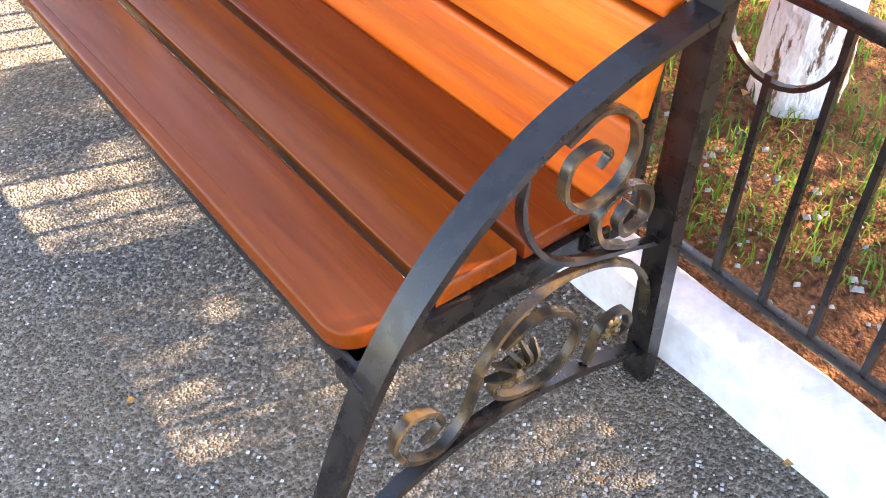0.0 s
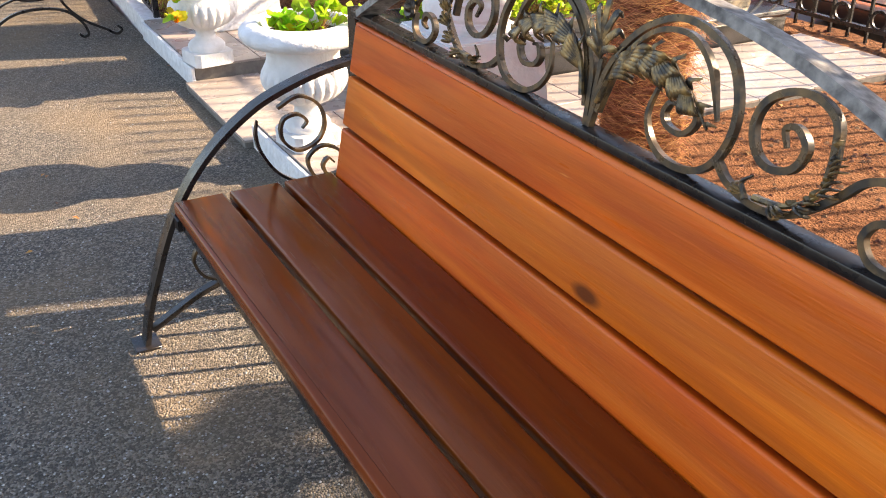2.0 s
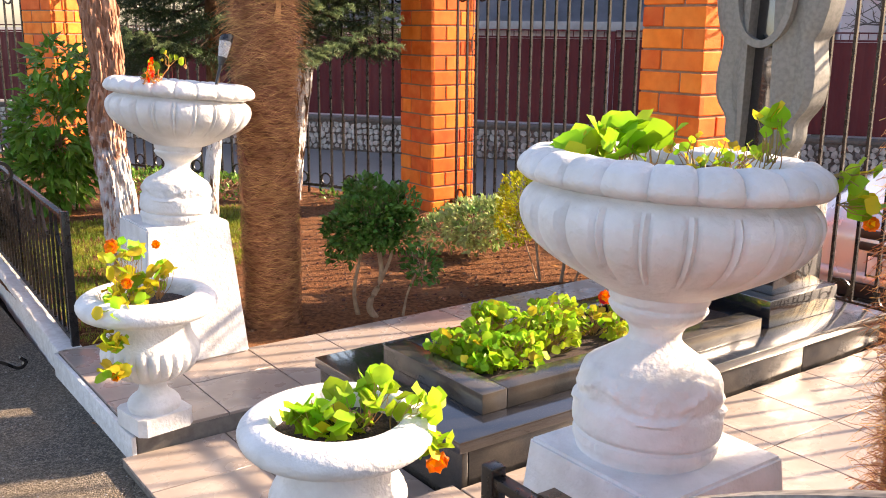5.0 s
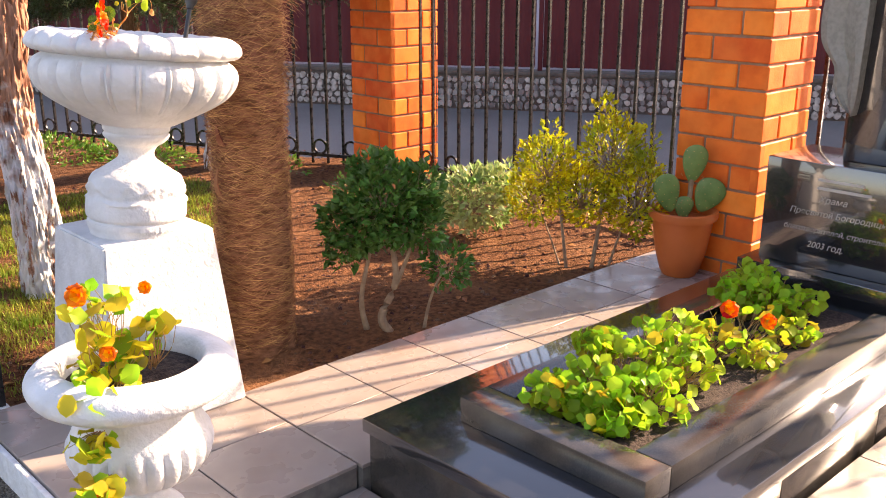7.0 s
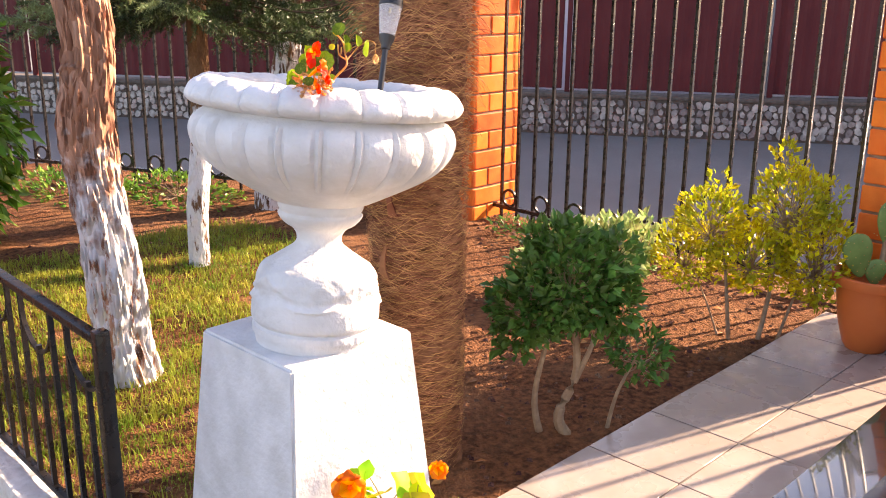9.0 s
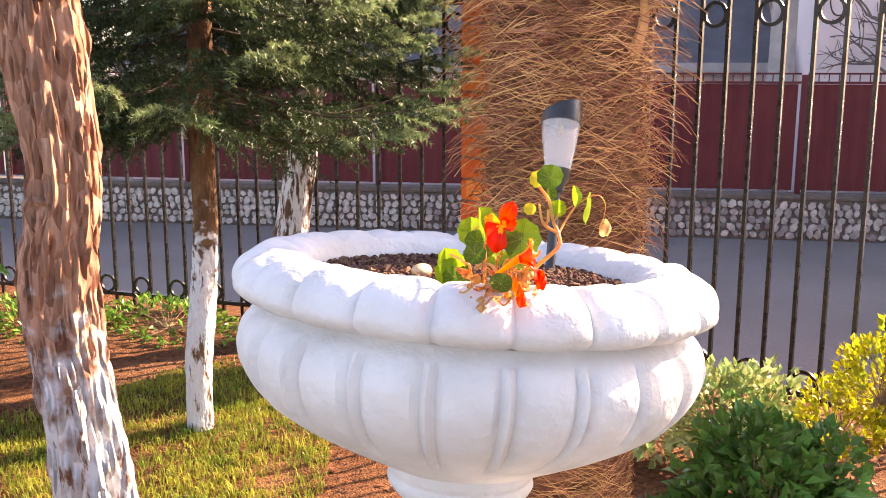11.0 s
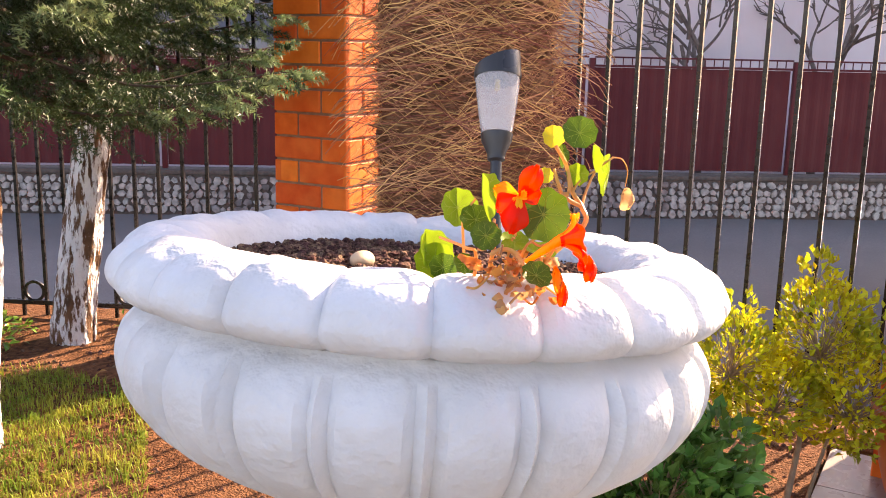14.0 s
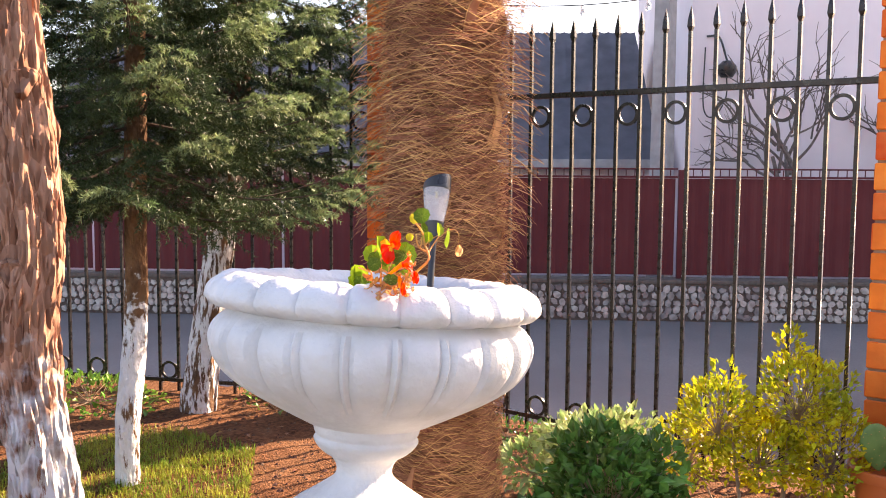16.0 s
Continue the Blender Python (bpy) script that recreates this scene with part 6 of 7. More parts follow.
for _pts, _w in (([hl(1.338, 5.245, 1.175), hl(1.340, 5.205, 1.235), hl(1.3537, 5.1810, 1.2636), hl(1.3623, 5.1867, 1.2759), hl(1.3663, 5.1958, 1.2855), hl(1.3683, 5.2033, 1.3061), hl(1.3585, 5.2080, 1.320)], 0.0044),
                 ([hl(1.3621, 5.1866, 1.2748), hl(1.3766, 5.1893, 1.2855), hl(1.3955, 5.1889, 1.3002), hl(1.4136, 5.1824, 1.3090)], 0.0024),
                 ([hl(1.4136, 5.1824, 1.3090), hl(1.4197, 5.1771, 1.3072), hl(1.4222, 5.1731, 1.2987), hl(1.4211, 5.1738, 1.2859)], 0.0011),
                 ([hl(1.3622, 5.1873, 1.2764), hl(1.3585, 5.1945, 1.2802), hl(1.3553, 5.1996, 1.2851), hl(1.3566, 5.2041, 1.2930), hl(1.3606, 5.2093, 1.3026)], 0.0034),
                 ([hl(1.3534, 5.1988, 1.2849), hl(1.3553, 5.1945, 1.2872), hl(1.3579, 5.1962, 1.2989)], 0.0036),
                 ([hl(1.3663, 5.1958, 1.2855), hl(1.3738, 5.1945, 1.2925), hl(1.3857, 5.1871, 1.3006)], 0.0018),
                 ([hl(1.336, 5.237, 1.178), hl(1.3214, 5.1878, 1.2550), hl(1.3231, 5.1819, 1.2601), hl(1.3183, 5.1751, 1.2660)], 0.0040),
                 ([hl(1.330, 5.255, 1.178), hl(1.2995, 5.2260, 1.2592), hl(1.3018, 5.2294, 1.2649), hl(1.3080, 5.2317, 1.2692)], 0.0034),
                 ([hl(1.330, 5.262, 1.178), hl(1.3138, 5.2608, 1.2593), hl(1.3183, 5.2601, 1.2710), hl(1.3241, 5.2560, 1.2803)], 0.0024),
                 ([hl(1.325, 5.262, 1.178), hl(1.2914, 5.2372, 1.2424), hl(1.2916, 5.2460, 1.2496), hl(1.3039, 5.2747, 1.2519)], 0.0030),
                 ([hl(1.330, 5.240, 1.178), hl(1.3093, 5.2195, 1.2504), hl(1.3112, 5.2162, 1.2587), hl(1.3117, 5.2135, 1.2844)], 0.0024),
                 ([hl(1.332, 5.235, 1.178), hl(1.3133, 5.2104, 1.2468), hl(1.3227, 5.2034, 1.2578), hl(1.3230, 5.1989, 1.2747)], 0.0022),
                 ([hl(1.332, 5.240, 1.178), hl(1.3005, 5.2041, 1.2516), hl(1.3041, 5.1932, 1.2551), hl(1.3070, 5.1842, 1.2584)], 0.0022),
                 ([hl(1.2763, 5.2181, 1.2501), hl(1.2807, 5.2123, 1.2542), hl(1.2833, 5.2043, 1.2533), hl(1.2820, 5.1959, 1.2465), hl(1.2786, 5.1903, 1.2405)], 0.0036)):
    bar("stem", spline(_pts, 5), _w, _w, STEM_P, hero, ring=8, taper=lambda t: 1 - 0.3 * t)


_bm = bmesh.new()
bmesh.ops.create_icosphere(_bm, subdivisions=2, radius=1)
ICO_V, ICO_F = [v.co.copy() for v in _bm.verts], [tuple(v.index for v in f.verts) for f in _bm.faces]
_bm.free()


def crumbs(cx, cy, z, R, n, seed, label):
    rng = random.Random(seed)
    V, F = [], []
    for k in range(n):
        a, q = rng.uniform(0, 6.283), R * rng.random() ** 0.5
        c = Vector((cx + q * math.cos(a), cy + q * math.sin(a), z + 0.010 * (1 - q / R) + rng.uniform(-.003, .005)))
        s = 0.0011 + 0.0042 * rng.random() ** 2.4
        o = len(V)
        q = Vector((k * 1.7, k * 0.9, 0))
        st = Vector((rng.uniform(.7, 1.3), rng.uniform(.7, 1.3), rng.uniform(.6, 1.0)))
        for v in ICO_V:
            V.append(tuple(c + v * st * (s * (1 + 0.55 * noise.noise(v * 1.3 + q) + 0.35 * noise.noise(v * 3.1 + q)))))
        F += [tuple(o + i for i in f) for f in ICO_F]
    V = [(x + 0.008, y, zz - (x - cx) * 0.096) for x, y, zz in V]
    tagged(raw("soil_crumbs", V, F, CLOD, smooth=True), label, "soil", kind="stuff")


crumbs(*URN1, 1.178, 0.193, 7000, 5, "loose brown soil crumbs in the urn")
_st = tagged(new("pebble"), "smooth pale pebble lying on the urn soil", "pebble")
_bm = bmesh.new()
bmesh.ops.create_icosphere(_bm, subdivisions=3, radius=0.012)
for _v in _bm.verts:
    _v.co = Vector((_v.co.x * 1.25, _v.co.y * 0.8, _v.co.z * 0.7)) * (1 + 0.12 * noise.noise(_v.co * 90))
_me = bpy.data.meshes.new("pebble"); _bm.to_mesh(_me); _bm.free()
_me.materials.append(mat("pale_pebble", (0.52, 0.40, 0.26), (0.42, 0.31, 0.2), rough=0.6, scale=60))
_st.location = (0, 0, 0)
bpy.data.objects.remove(_st)
_st = tagged(mesh_part("pebble", _me, None), "smooth pale pebble lying on the urn soil", "pebble")
_st.location = (1.405, 5.414, 1.199)

# ---- solar garden light ----
lamp = thing("solar_light", (1.622, 5.387, 1.175), "black solar stake light with clear cone shade", "garden light")
BLACKP = mat("black_plastic", (0.02, 0.02, 0.022), (0.03, 0.03, 0.03), rough=0.35, scale=30, bump=0.02)
GLASS = bpy.data.materials.new("clear_plastic")
GLASS.use_nodes = True
_b = GLASS.node_tree.nodes["Principled BSDF"]
_b.inputs["Base Color"].default_value = (0.95, 0.95, 0.95, 1)
_b.inputs["Roughness"].default_value = 0.25
_b.inputs["Transmission Weight"].default_value = 0.75
_b.inputs["IOR"].default_value = 1.2
LD = (Vector((1.700, 5.430, 1.385)) - Vector((1.622, 5.387, 1.175))).normalized()
_q = LD.to_track_quat('Z', 'Y').to_matrix().to_4x4()


def lampart(name, prof, material, label="", wob=0.0, cut=0.0):
    bm = bmesh.new()
    lathe(bm, prof, 40, (lambda r, z, a: r * (1 + wob * math.sin(a * 10) * math.sin(z * 330))) if wob else None)
    if cut:
        top = max(p[1] for p in prof)
        for v in bm.verts:
            if v.co.z > top - 0.003:
                v.co.z += cut * v.co.x
    bmesh.ops.transform(bm, matrix=_q, verts=bm.verts[:])
    return part(name, bm, material, lamp, label)


lampart("stake", [(0.0, -0.01), (0.0065, -0.01), (0.0065, 0.105), (0.0, 0.1051)], BLACKP)
lampart("collar", [(0.006, 0.100), (0.010, 0.103), (0.0105, 0.110), (0.017, 0.124), (0.0185, 0.133), (0.0, 0.134)], BLACKP, "ribbed black collar")
lampart("shade", [(0.0175, 0.1335), (0.020, 0.15), (0.0235, 0.175), (0.026, 0.200), (0.0255, 0.2005), (0.023, 0.175), (0.0195, 0.15), (0.017, 0.1345)], GLASS, "clear dimpled cone shade", wob=0.015)
lampart("cap", [(0.0, 0.199), (0.027, 0.199), (0.0275, 0.203), (0.026, 0.222), (0.0, 0.2222)], BLACKP, "slanted black cap", cut=-0.35)
lampart("bulb", [(0.0, 0.186), (0.003, 0.186), (0.003, 0.198), (0.0, 0.1985)], mat("amber_led", (0.7, 0.5, 0.1), rough=0.3))

# ---- cactus in its pot ----
cp = thing("potted_cactus", (3.69, 4.985, P_Z + 0.001), "prickly pear cactus in a terracotta-coloured pot", "cactus")
_bm = bmesh.new()
lathe(_bm, [(0, 0), (0.075, 0), (0.09, 0.02), (0.115, 0.09), (0.132, 0.18), (0.136, 0.212), (0.152, 0.214), (0.157, 0.225), (0.156, 0.243), (0.148, 0.247), (0.134, 0.243), (0.13, 0.21), (0.0, 0.208)], 48)
bmesh.ops.transform(_bm, matrix=Matrix.Diagonal((0.94, 0.94, 1.18, 1)), verts=_bm.verts[:])
part("pot", _bm, CLAY, cp, "terracotta-coloured plastic pot")


def pad(c, w, h, lean, turn):
    bm = bmesh.new()
    bmesh.ops.create_icosphere(bm, subdivisions=4, radius=1)
    for v in bm.verts:
        k = 0.72 + 0.28 * max(-1, v.co.z)
        v.co = Vector((v.co.x * w * k, v.co.y * 0.014 * (1 + .2 * v.co.z), (v.co.z + 0.92) * h / 2))
    bmesh.ops.transform(bm, matrix=pose(*c, 0, 0, turn) @ pose(0, 0, 0, 0, lean, 0), verts=bm.verts[:])
    p = part("pad", bm, CACTUS, cp, "flat oval cactus pad")
    bm = bmesh.new()
    rr = random.Random(int(h * 1000))
    m = pose(*c, 0, 0, turn) @ pose(0, 0, 0, 0, lean, 0)
    for i in range(5):
        for j in range(4):
            x, z = (j - 1.5) * w * 0.42 + (i % 2) * w * 0.2, h * (0.15 + 0.16 * i)
            if abs(x) < w * 0.8:
                for sd in (-1, 1):
                    bmesh.ops.create_icosphere(bm, subdivisions=1, radius=0.0022, matrix=m @ Matrix.Translation((x, sd * 0.0125, z)))
    tagged(part("areoles", bm, DRY, p, "small tan spine cushions"), kind="stuff")


pad((0.0, 0.0, 0.25), 0.055, 0.10, 0, -45)
pad((-0.045, 0.035, 0.285), 0.075, 0.17, -14, -40)
pad((0.05, -0.05, 0.285), 0.085, 0.155, 24, -50)
bar("cactus_stem", spline([(0.02, 0.0, 0.25), (0.025, -0.01, 0.34), (0.02, -0.015, 0.42)], 5), 0.022, 0.022, TWIG, cp, ring=8)
pad((0.02, -0.015, 0.41), 0.07, 0.165, 6, -45)


# ---- slatted garden benches ----
def slatted_bench(at, rz, L, label):
    b = thing("slatted_bench", at, label, "bench", "slatted benches", rz=rz)
    for k in range(6):
        x = 0.315 + k * 0.058
        boxpart("seat_slat", (x, x + 0.042, 0.02, L - 0.02, 0.395 - 0.006 * min(k, 3), 0.417 - 0.006 * min(k, 3)), WOOD_OLD, b, bev=0.004)
    for k in range(6):
        f = k / 5
        bm = bmesh.new()
        box(bm, -0.011, 0.011, 0.02, L - 0.02, -0.021, 0.021, bev=0.004)
        ob = part("back_slat", bm, WOOD_OLD, b)
        ob.matrix_basis = pose(0.655 + 0.15 * f, 0, 0.475 + 0.365 * f, 0, 21 + 10 * f, 0)
    boxpart("top_slat", (0.80, 0.855, 0.02, L - 0.02, 0.872, 0.892), WOOD_OLD, b, bev=0.006)
    for y in (0.03, L - 0.03):
        def cb(nm, pts, w=0.022, h=0.014, n=6):
            bar(nm, spline([(x, y, z) for x, z in pts], n), w, h, IRON, b, side=(0, 1, 0))
        cb("back_support", [(0.60, 0.375), (0.645, 0.40), (0.68, 0.52), (0.74, 0.66), (0.80, 0.80), (0.83, 0.87), (0.88, 0.875), (0.905, 0.835), (0.885, 0.80), (0.86, 0.81)])
        cb("outer_support", [(0.56, 0.36), (0.66, 0.36), (0.71, 0.44), (0.74, 0.54), (0.80, 0.68), (0.85, 0.80)], 0.018, 0.010)
        cb("seat_support", [(0.30, 0.385), (0.42, 0.372), (0.60, 0.372), (0.68, 0.385)])
        cb("under_support", [(0.30, 0.345), (0.45, 0.345), (0.62, 0.345)], 0.016, 0.010)
        cb("arm_iron", [(0.69, 0.585), (0.55, 0.60), (0.42, 0.625), (0.34, 0.60), (0.295, 0.52), (0.30, 0.44), (0.335, 0.42), (0.355, 0.45), (0.335, 0.47)])
        boxpart("arm_rest", (0.31, 0.68, y - 0.024, y + 0.024, 0.605, 0.632), WOOD_OLD, b, bev=0.006).rotation_euler = (0, radians(4), 0)
        b.children[-1].location = (0, 0, 0.035)
        cb("leg_front", [(0.32, 0.37), (0.28, 0.25), (0.22, 0.10), (0.185, 0.02), (0.205, 0.012), (0.225, 0.03), (0.215, 0.05)])
        cb("leg_back", [(0.55, 0.36), (0.58, 0.26), (0.62, 0.18), (0.70, 0.10), (0.80, 0.045), (0.86, 0.01), (0.89, 0.03), (0.87, 0.055)])
        cb("leg_arch", [(0.19, 0.012), (0.24, 0.10), (0.34, 0.165), (0.47, 0.185), (0.60, 0.165), (0.68, 0.10), (0.71, 0.03), (0.685, 0.012), (0.66, 0.03)])
        cb("upper_arch", [(0.22, 0.14), (0.33, 0.20), (0.47, 0.225), (0.60, 0.20)], 0.014, 0.010)
        cb("stretcher_scroll", [(0.40, 0.31), (0.385, 0.285), (0.355, 0.30), (0.36, 0.255), (0.42, 0.235), (0.52, 0.235), (0.575, 0.255), (0.58, 0.30), (0.55, 0.285), (0.535, 0.31)], 0.014, 0.010)
    return b


slatted_bench((0.0, 5.80, 0.0), FAR_RZ * 0.6, 1.62, "weathered brown slatted bench with scrolled iron ends")
slatted_bench((0.06, 7.72, 0.0), FAR_RZ * 0.9, 1.62, "weathered brown slatted bench with scrolled iron ends")


# ---- tree beside the bench ----
# Trunk is real; the crown, out of view, is widened to shade the bench.
spruce((1.70, 0.93, 0.07), [(0, 0, -0.03), (0.0, 0.0, 0.4), (0.03, 0.02, 0.9), (0.05, 0.03, 1.5), (0.06, 0.03, 3.4)], lambda f: 0.095 - 0.03 * f, 1.55, 1.2, 1.9, limewash("whitewashed_bark", (0.2, 0.12, 0.07), (0.1, 0.06, 0.035), 1.2, 0.1), 23, "spruce with thickly whitewashed trunk behind the bench", nb=40, fine=0.4)


# Two invented spruces, never in view, placed only to shade path and bench.
spruce((3.15, -0.06, 0.07), [(0, 0, -0.03), (0.0, 0.0, 0.9), (0.02, 0.0, 3.4)], lambda f: 0.07 - 0.03 * f, 0.75, 1.05, 2.4, BARK_BRN, 24, "bushy unseen spruce added to shade the path beside the bench", nb=52, fine=0.35)
spruce((3.3, 0.98, 0.07), [(0, 0, -0.03), (0.0, 0.0, 0.9), (0.02, 0.0, 3.4)], lambda f: 0.06 - 0.03 * f, 0.85, 0.55, 2.1, BARK_BRN, 25, "slim unseen spruce added to shade the path beside the bench", nb=26, fine=0.35)


# ---- grass, litter and pebbles ----
def grass(name, inside, x0, x1, y0, y1, n, h, seed, label, material=GRASS):
    rng = random.Random(seed)
    V, F = [], []
    while n > 0:
        x, y = rng.uniform(x0, x1), rng.uniform(y0, y1)
        d = noise.noise((x * 3.1, y * 3.1, seed)) + 0.5 * noise.noise((x * 9, y * 9, seed))
        n -= 1
        if not inside(x, y) or d < rng.uniform(-0.7, 0.25):
            continue
        z = soil_z(x, y) - 0.004
        L = h * rng.uniform(0.5, 1.25)
        a, b = rng.uniform(0, 6.283), rng.uniform(0.2, 1.0)
        e = Vector((math.cos(a), math.sin(a), 0))
        s = Vector((-e.y, e.x, 0)) * rng.uniform(0.0014, 0.0026)
        p0, p1, p2 = Vector((x, y, z)), Vector((x, y, z + L * 0.6)) + e * (L * 0.25 * b), Vector((x, y, z + L * (1 - 0.35 * b))) + e * (L * 0.75 * b)
        o = len(V)
        V += [tuple(p0 - s), tuple(p0 + s), tuple(p1 + s * .8), tuple(p1 - s * .8), tuple(p2)]
        F += [(o, o + 1, o + 2, o + 3), (o + 3, o + 2, o + 4)]
    tagged(raw(name, V, F, material), label, "grass", kind="stuff")


grass("lawn", lambda x, y: y > 6.30 + max(0, x - 1.9) * 1.06 and y < 8.3 and x < 3.1, 1.12, 3.1, 6.2, 8.4, 42000, 0.045, 3, "patchy sunlit yellow-green lawn under the trees")
grass("lawn", lambda x, y: x > 1.22 + 0.1 * math.sin(y * 6), 1.15, 2.6, -0.3, 1.55, 11000, 0.055, 4, "tufts of long green grass behind the low fence", GRASS_D)
grass("lawn", lambda x, y: True, 1.12, 1.6, 5.72, 6.4, 2500, 0.035, 5, "thin grass beside the low fence")


def scatter(name, material, n, area, r, seed, label, category, z_of, flat=0.25, mask=None):
    rng = random.Random(seed)
    V, F = [], []
    for k in range(n):
        x, y = rng.uniform(area[0], area[1]), rng.uniform(area[2], area[3])
        if mask and not mask(x, y):
            continue
        z = z_of(x, y)
        if flat < 0.2:
            d = rdir(rng)
            blade_leaf(V, F, (x, y, z + 0.006), (d.x, d.y, 0.12 * d.z), (d.y * .3, d.x * .3, 1), r * rng.uniform(.6, 1.3), r * rng.uniform(.4, .8))
        else:
            s = r * rng.uniform(0.5, 1.3)
            o = len(V)
            for d in ((1, 0, 0), (0.2, 1, 0), (-1, .1, 0), (0, -1, 0), (0.1, .1, .8), (.5, -.3, .6)):
                V.append((x + d[0] * s * rng.uniform(.7, 1.2), y + d[1] * s * rng.uniform(.7, 1.2), z + d[2] * s * 0.9))
            F += [(o, o + 1, o + 4), (o + 1, o + 2, o + 4), (o + 2, o + 3, o + 4), (o + 3, o + 5, o + 4), (o + 5, o, o + 4), (o + 3, o, o + 5)]
    tagged(raw(name, V, F, material), label, category, kind="stuff")


_inbed = lambda x, y: not (3.0 < y < 5.3 and x < 4.02) and x < 4.3 and not (x < 1.7 and 2.9 < y < 5.75)
scatter("soil_clods", CLOD, 5200, (1.1, 4.3, 0.2, 8.5), 0.011, 6, "loose brown clods on the raked soil", "soil", soil_z, mask=_inbed)
scatter("fallen_leaves", LITTER, 420, (1.1, 4.2, 0.0, 8.5), 0.04, 7, "scattered brown fallen leaves", "leaves", soil_z, flat=0.1, mask=_inbed)
scatter("fallen_leaves", LITTER, 26, (-0.6, 0.96, 0.0, 5.5), 0.022, 8, "a few small fallen leaves on the path", "leaves", lambda x, y: 0.0, flat=0.1)
scatter("fallen_leaves", LITTER, 26, (0.86, 0.96, 0.7, 1.3), 0.028, 18, "orange fallen leaves gathered along the kerb", "leaves", lambda x, y: 0.0, flat=0.1)
PEB = mat("grey_pebble", (0.42, 0.40, 0.38), (0.24, 0.22, 0.2), rough=0.7, scale=40, island=0.4)
scatter("pebbles", PEB, 420, (1.12, 1.5, -0.2, 2.7), 0.009, 9, "small grey pebbles on the soil", "pebbles", soil_z)
scatter("gravel", PEB, 9000, (-0.7, 0.955, 0.1, 3.4), 0.0036, 10, "loose grit on the asphalt path", "gravel", lambda x, y: 0.0)
scatter("gravel", PEB, 1500, (-1.2, 0.93, 3.4, 7.0), 0.004, 11, "loose grit on the asphalt path", "gravel", lambda x, y: 0.0)


# ---- parked car beyond the fence ----
def parked_car(at, rz):
    PAINT = mat("silver_car_paint", (0.62, 0.63, 0.66), (0.58, 0.59, 0.62), rough=0.25, metal=0.35, scale=3, bump=0, coat=0.6)
    DARK = mat("black_trim", (0.012, 0.012, 0.013), rough=0.4, scale=20, bump=0.05)
    LENS = mat("headlight_lens", (0.62, 0.60, 0.58), (0.4, 0.38, 0.36), rough=0.12, scale=25, bump=0.1, coat=1.0)
    PLATE = mat("plate_white", (0.75, 0.75, 0.73), rough=0.5, scale=10, bump=0)
    c = thing("car", at, "silver parked car standing nose-on behind the fence", "car", rz=rz)
    st = [(0.0, .55, .30, .58, .66), (0.06, .70, .24, .60, .70), (0.25, .80, .20, .66, .77), (0.9, .84, .18, .78, .90), (1.25, .84, .18, .82, .95), (1.9, .84, .18, .85, 1.40), (2.3, .84, .18, .85, 1.46), (3.1, .84, .18, .86, 1.42), (3.7, .82, .2, .86, 1.0), (4.0, .74, .28, .80, .90)]
    bm = bmesh.new()
    rows = []
    for x, w, z0, z1, z2 in st:
        tw = 0.80 if z2 > 1.1 else 0.93
        prof = [(-w * .9, z0), (-w, z0 + .12), (-w, z1 - .08), (-w * .97, z1), (-w * tw, z2 - .06), (-w * tw * .85, z2), (0, z2 + .02), (w * tw * .85, z2), (w * tw, z2 - .06), (w * .97, z1), (w, z1 - .08), (w, z0 + .12), (w * .9, z0)]
        rows.append([bm.verts.new((x, y, z)) for y, z in prof])
    for A, B in zip(rows, rows[1:]):
        for k in range(len(A) - 1):
            bm.faces.new((A[k], A[k + 1], B[k + 1], B[k]))
    bm.faces.new(rows[0]); bm.faces.new(rows[-1][::-1])
    bmesh.ops.recalc_face_normals(bm, faces=bm.faces[:])
    part("body", bm, PAINT, c)
    for sy in (-1, 1):
        bm = bmesh.new()
        bmesh.ops.create_uvsphere(bm, u_segments=20, v_segments=12, radius=1)
        bmesh.ops.transform(bm, matrix=pose(0.14, sy * 0.58, 0.615, 0, 0, -sy * 22) @ Matrix.Diagonal((0.10, 0.17, 0.085, 1)), verts=bm.verts[:])
        part("headlight", bm, LENS, c, "clear swept headlight")
        for x in (0.75, 3.25):
            bm = bmesh.new()
            lathe(bm, [(0.0, -0.09), (0.19, -0.09), (0.29, -0.085), (0.31, -0.05), (0.31, 0.05), (0.29, 0.085), (0.19, 0.09), (0.0, 0.09)], 32)
            bmesh.ops.transform(bm, matrix=pose(x, sy * 0.76, 0.31, 90, 0, 0), verts=bm.verts[:])
            wh = part("wheel", bm, DARK, c, "black tyre")
            bm = bmesh.new()
            lathe(bm, [(0.0, -0.095), (0.18, -0.095), (0.185, 0.0), (0.18, 0.095), (0.0, 0.095)], 24)
            bmesh.ops.transform(bm, matrix=pose(x, sy * 0.76, 0.31, 90, 0, 0), verts=bm.verts[:])
            part("rim", bm, PAINT, wh, "silver wheel rim")
    for z0, z1, w in ((0.60, 0.655, .36), (0.53, 0.58, .34), (0.24, 0.33, .5)):
        boxpart("grille", (-0.012, 0.05, -w, w, z0, z1), DARK, c, "black grille slot", bev=0.01)
    boxpart("bumper", (-0.03, 0.10, -0.60, 0.60, 0.33, 0.40), PAINT, c, bev=0.03, seg=3)
    pl = boxpart("number_plate", (-0.045, -0.032, -0.26, 0.26, 0.40, 0.51), PLATE, c, "white plate with dark bars", bev=0.004)
    boxpart("plate_holder", (-0.031, -0.02, -0.275, 0.275, 0.385, 0.525), DARK, c, bev=0.004)
    for k in range(6):
        y = 0.19 - k * 0.062
        boxpart("plate_bar", (-0.047, -0.0455, y - 0.02, y + 0.012, 0.425, 0.485), DARK, pl, bev=0)
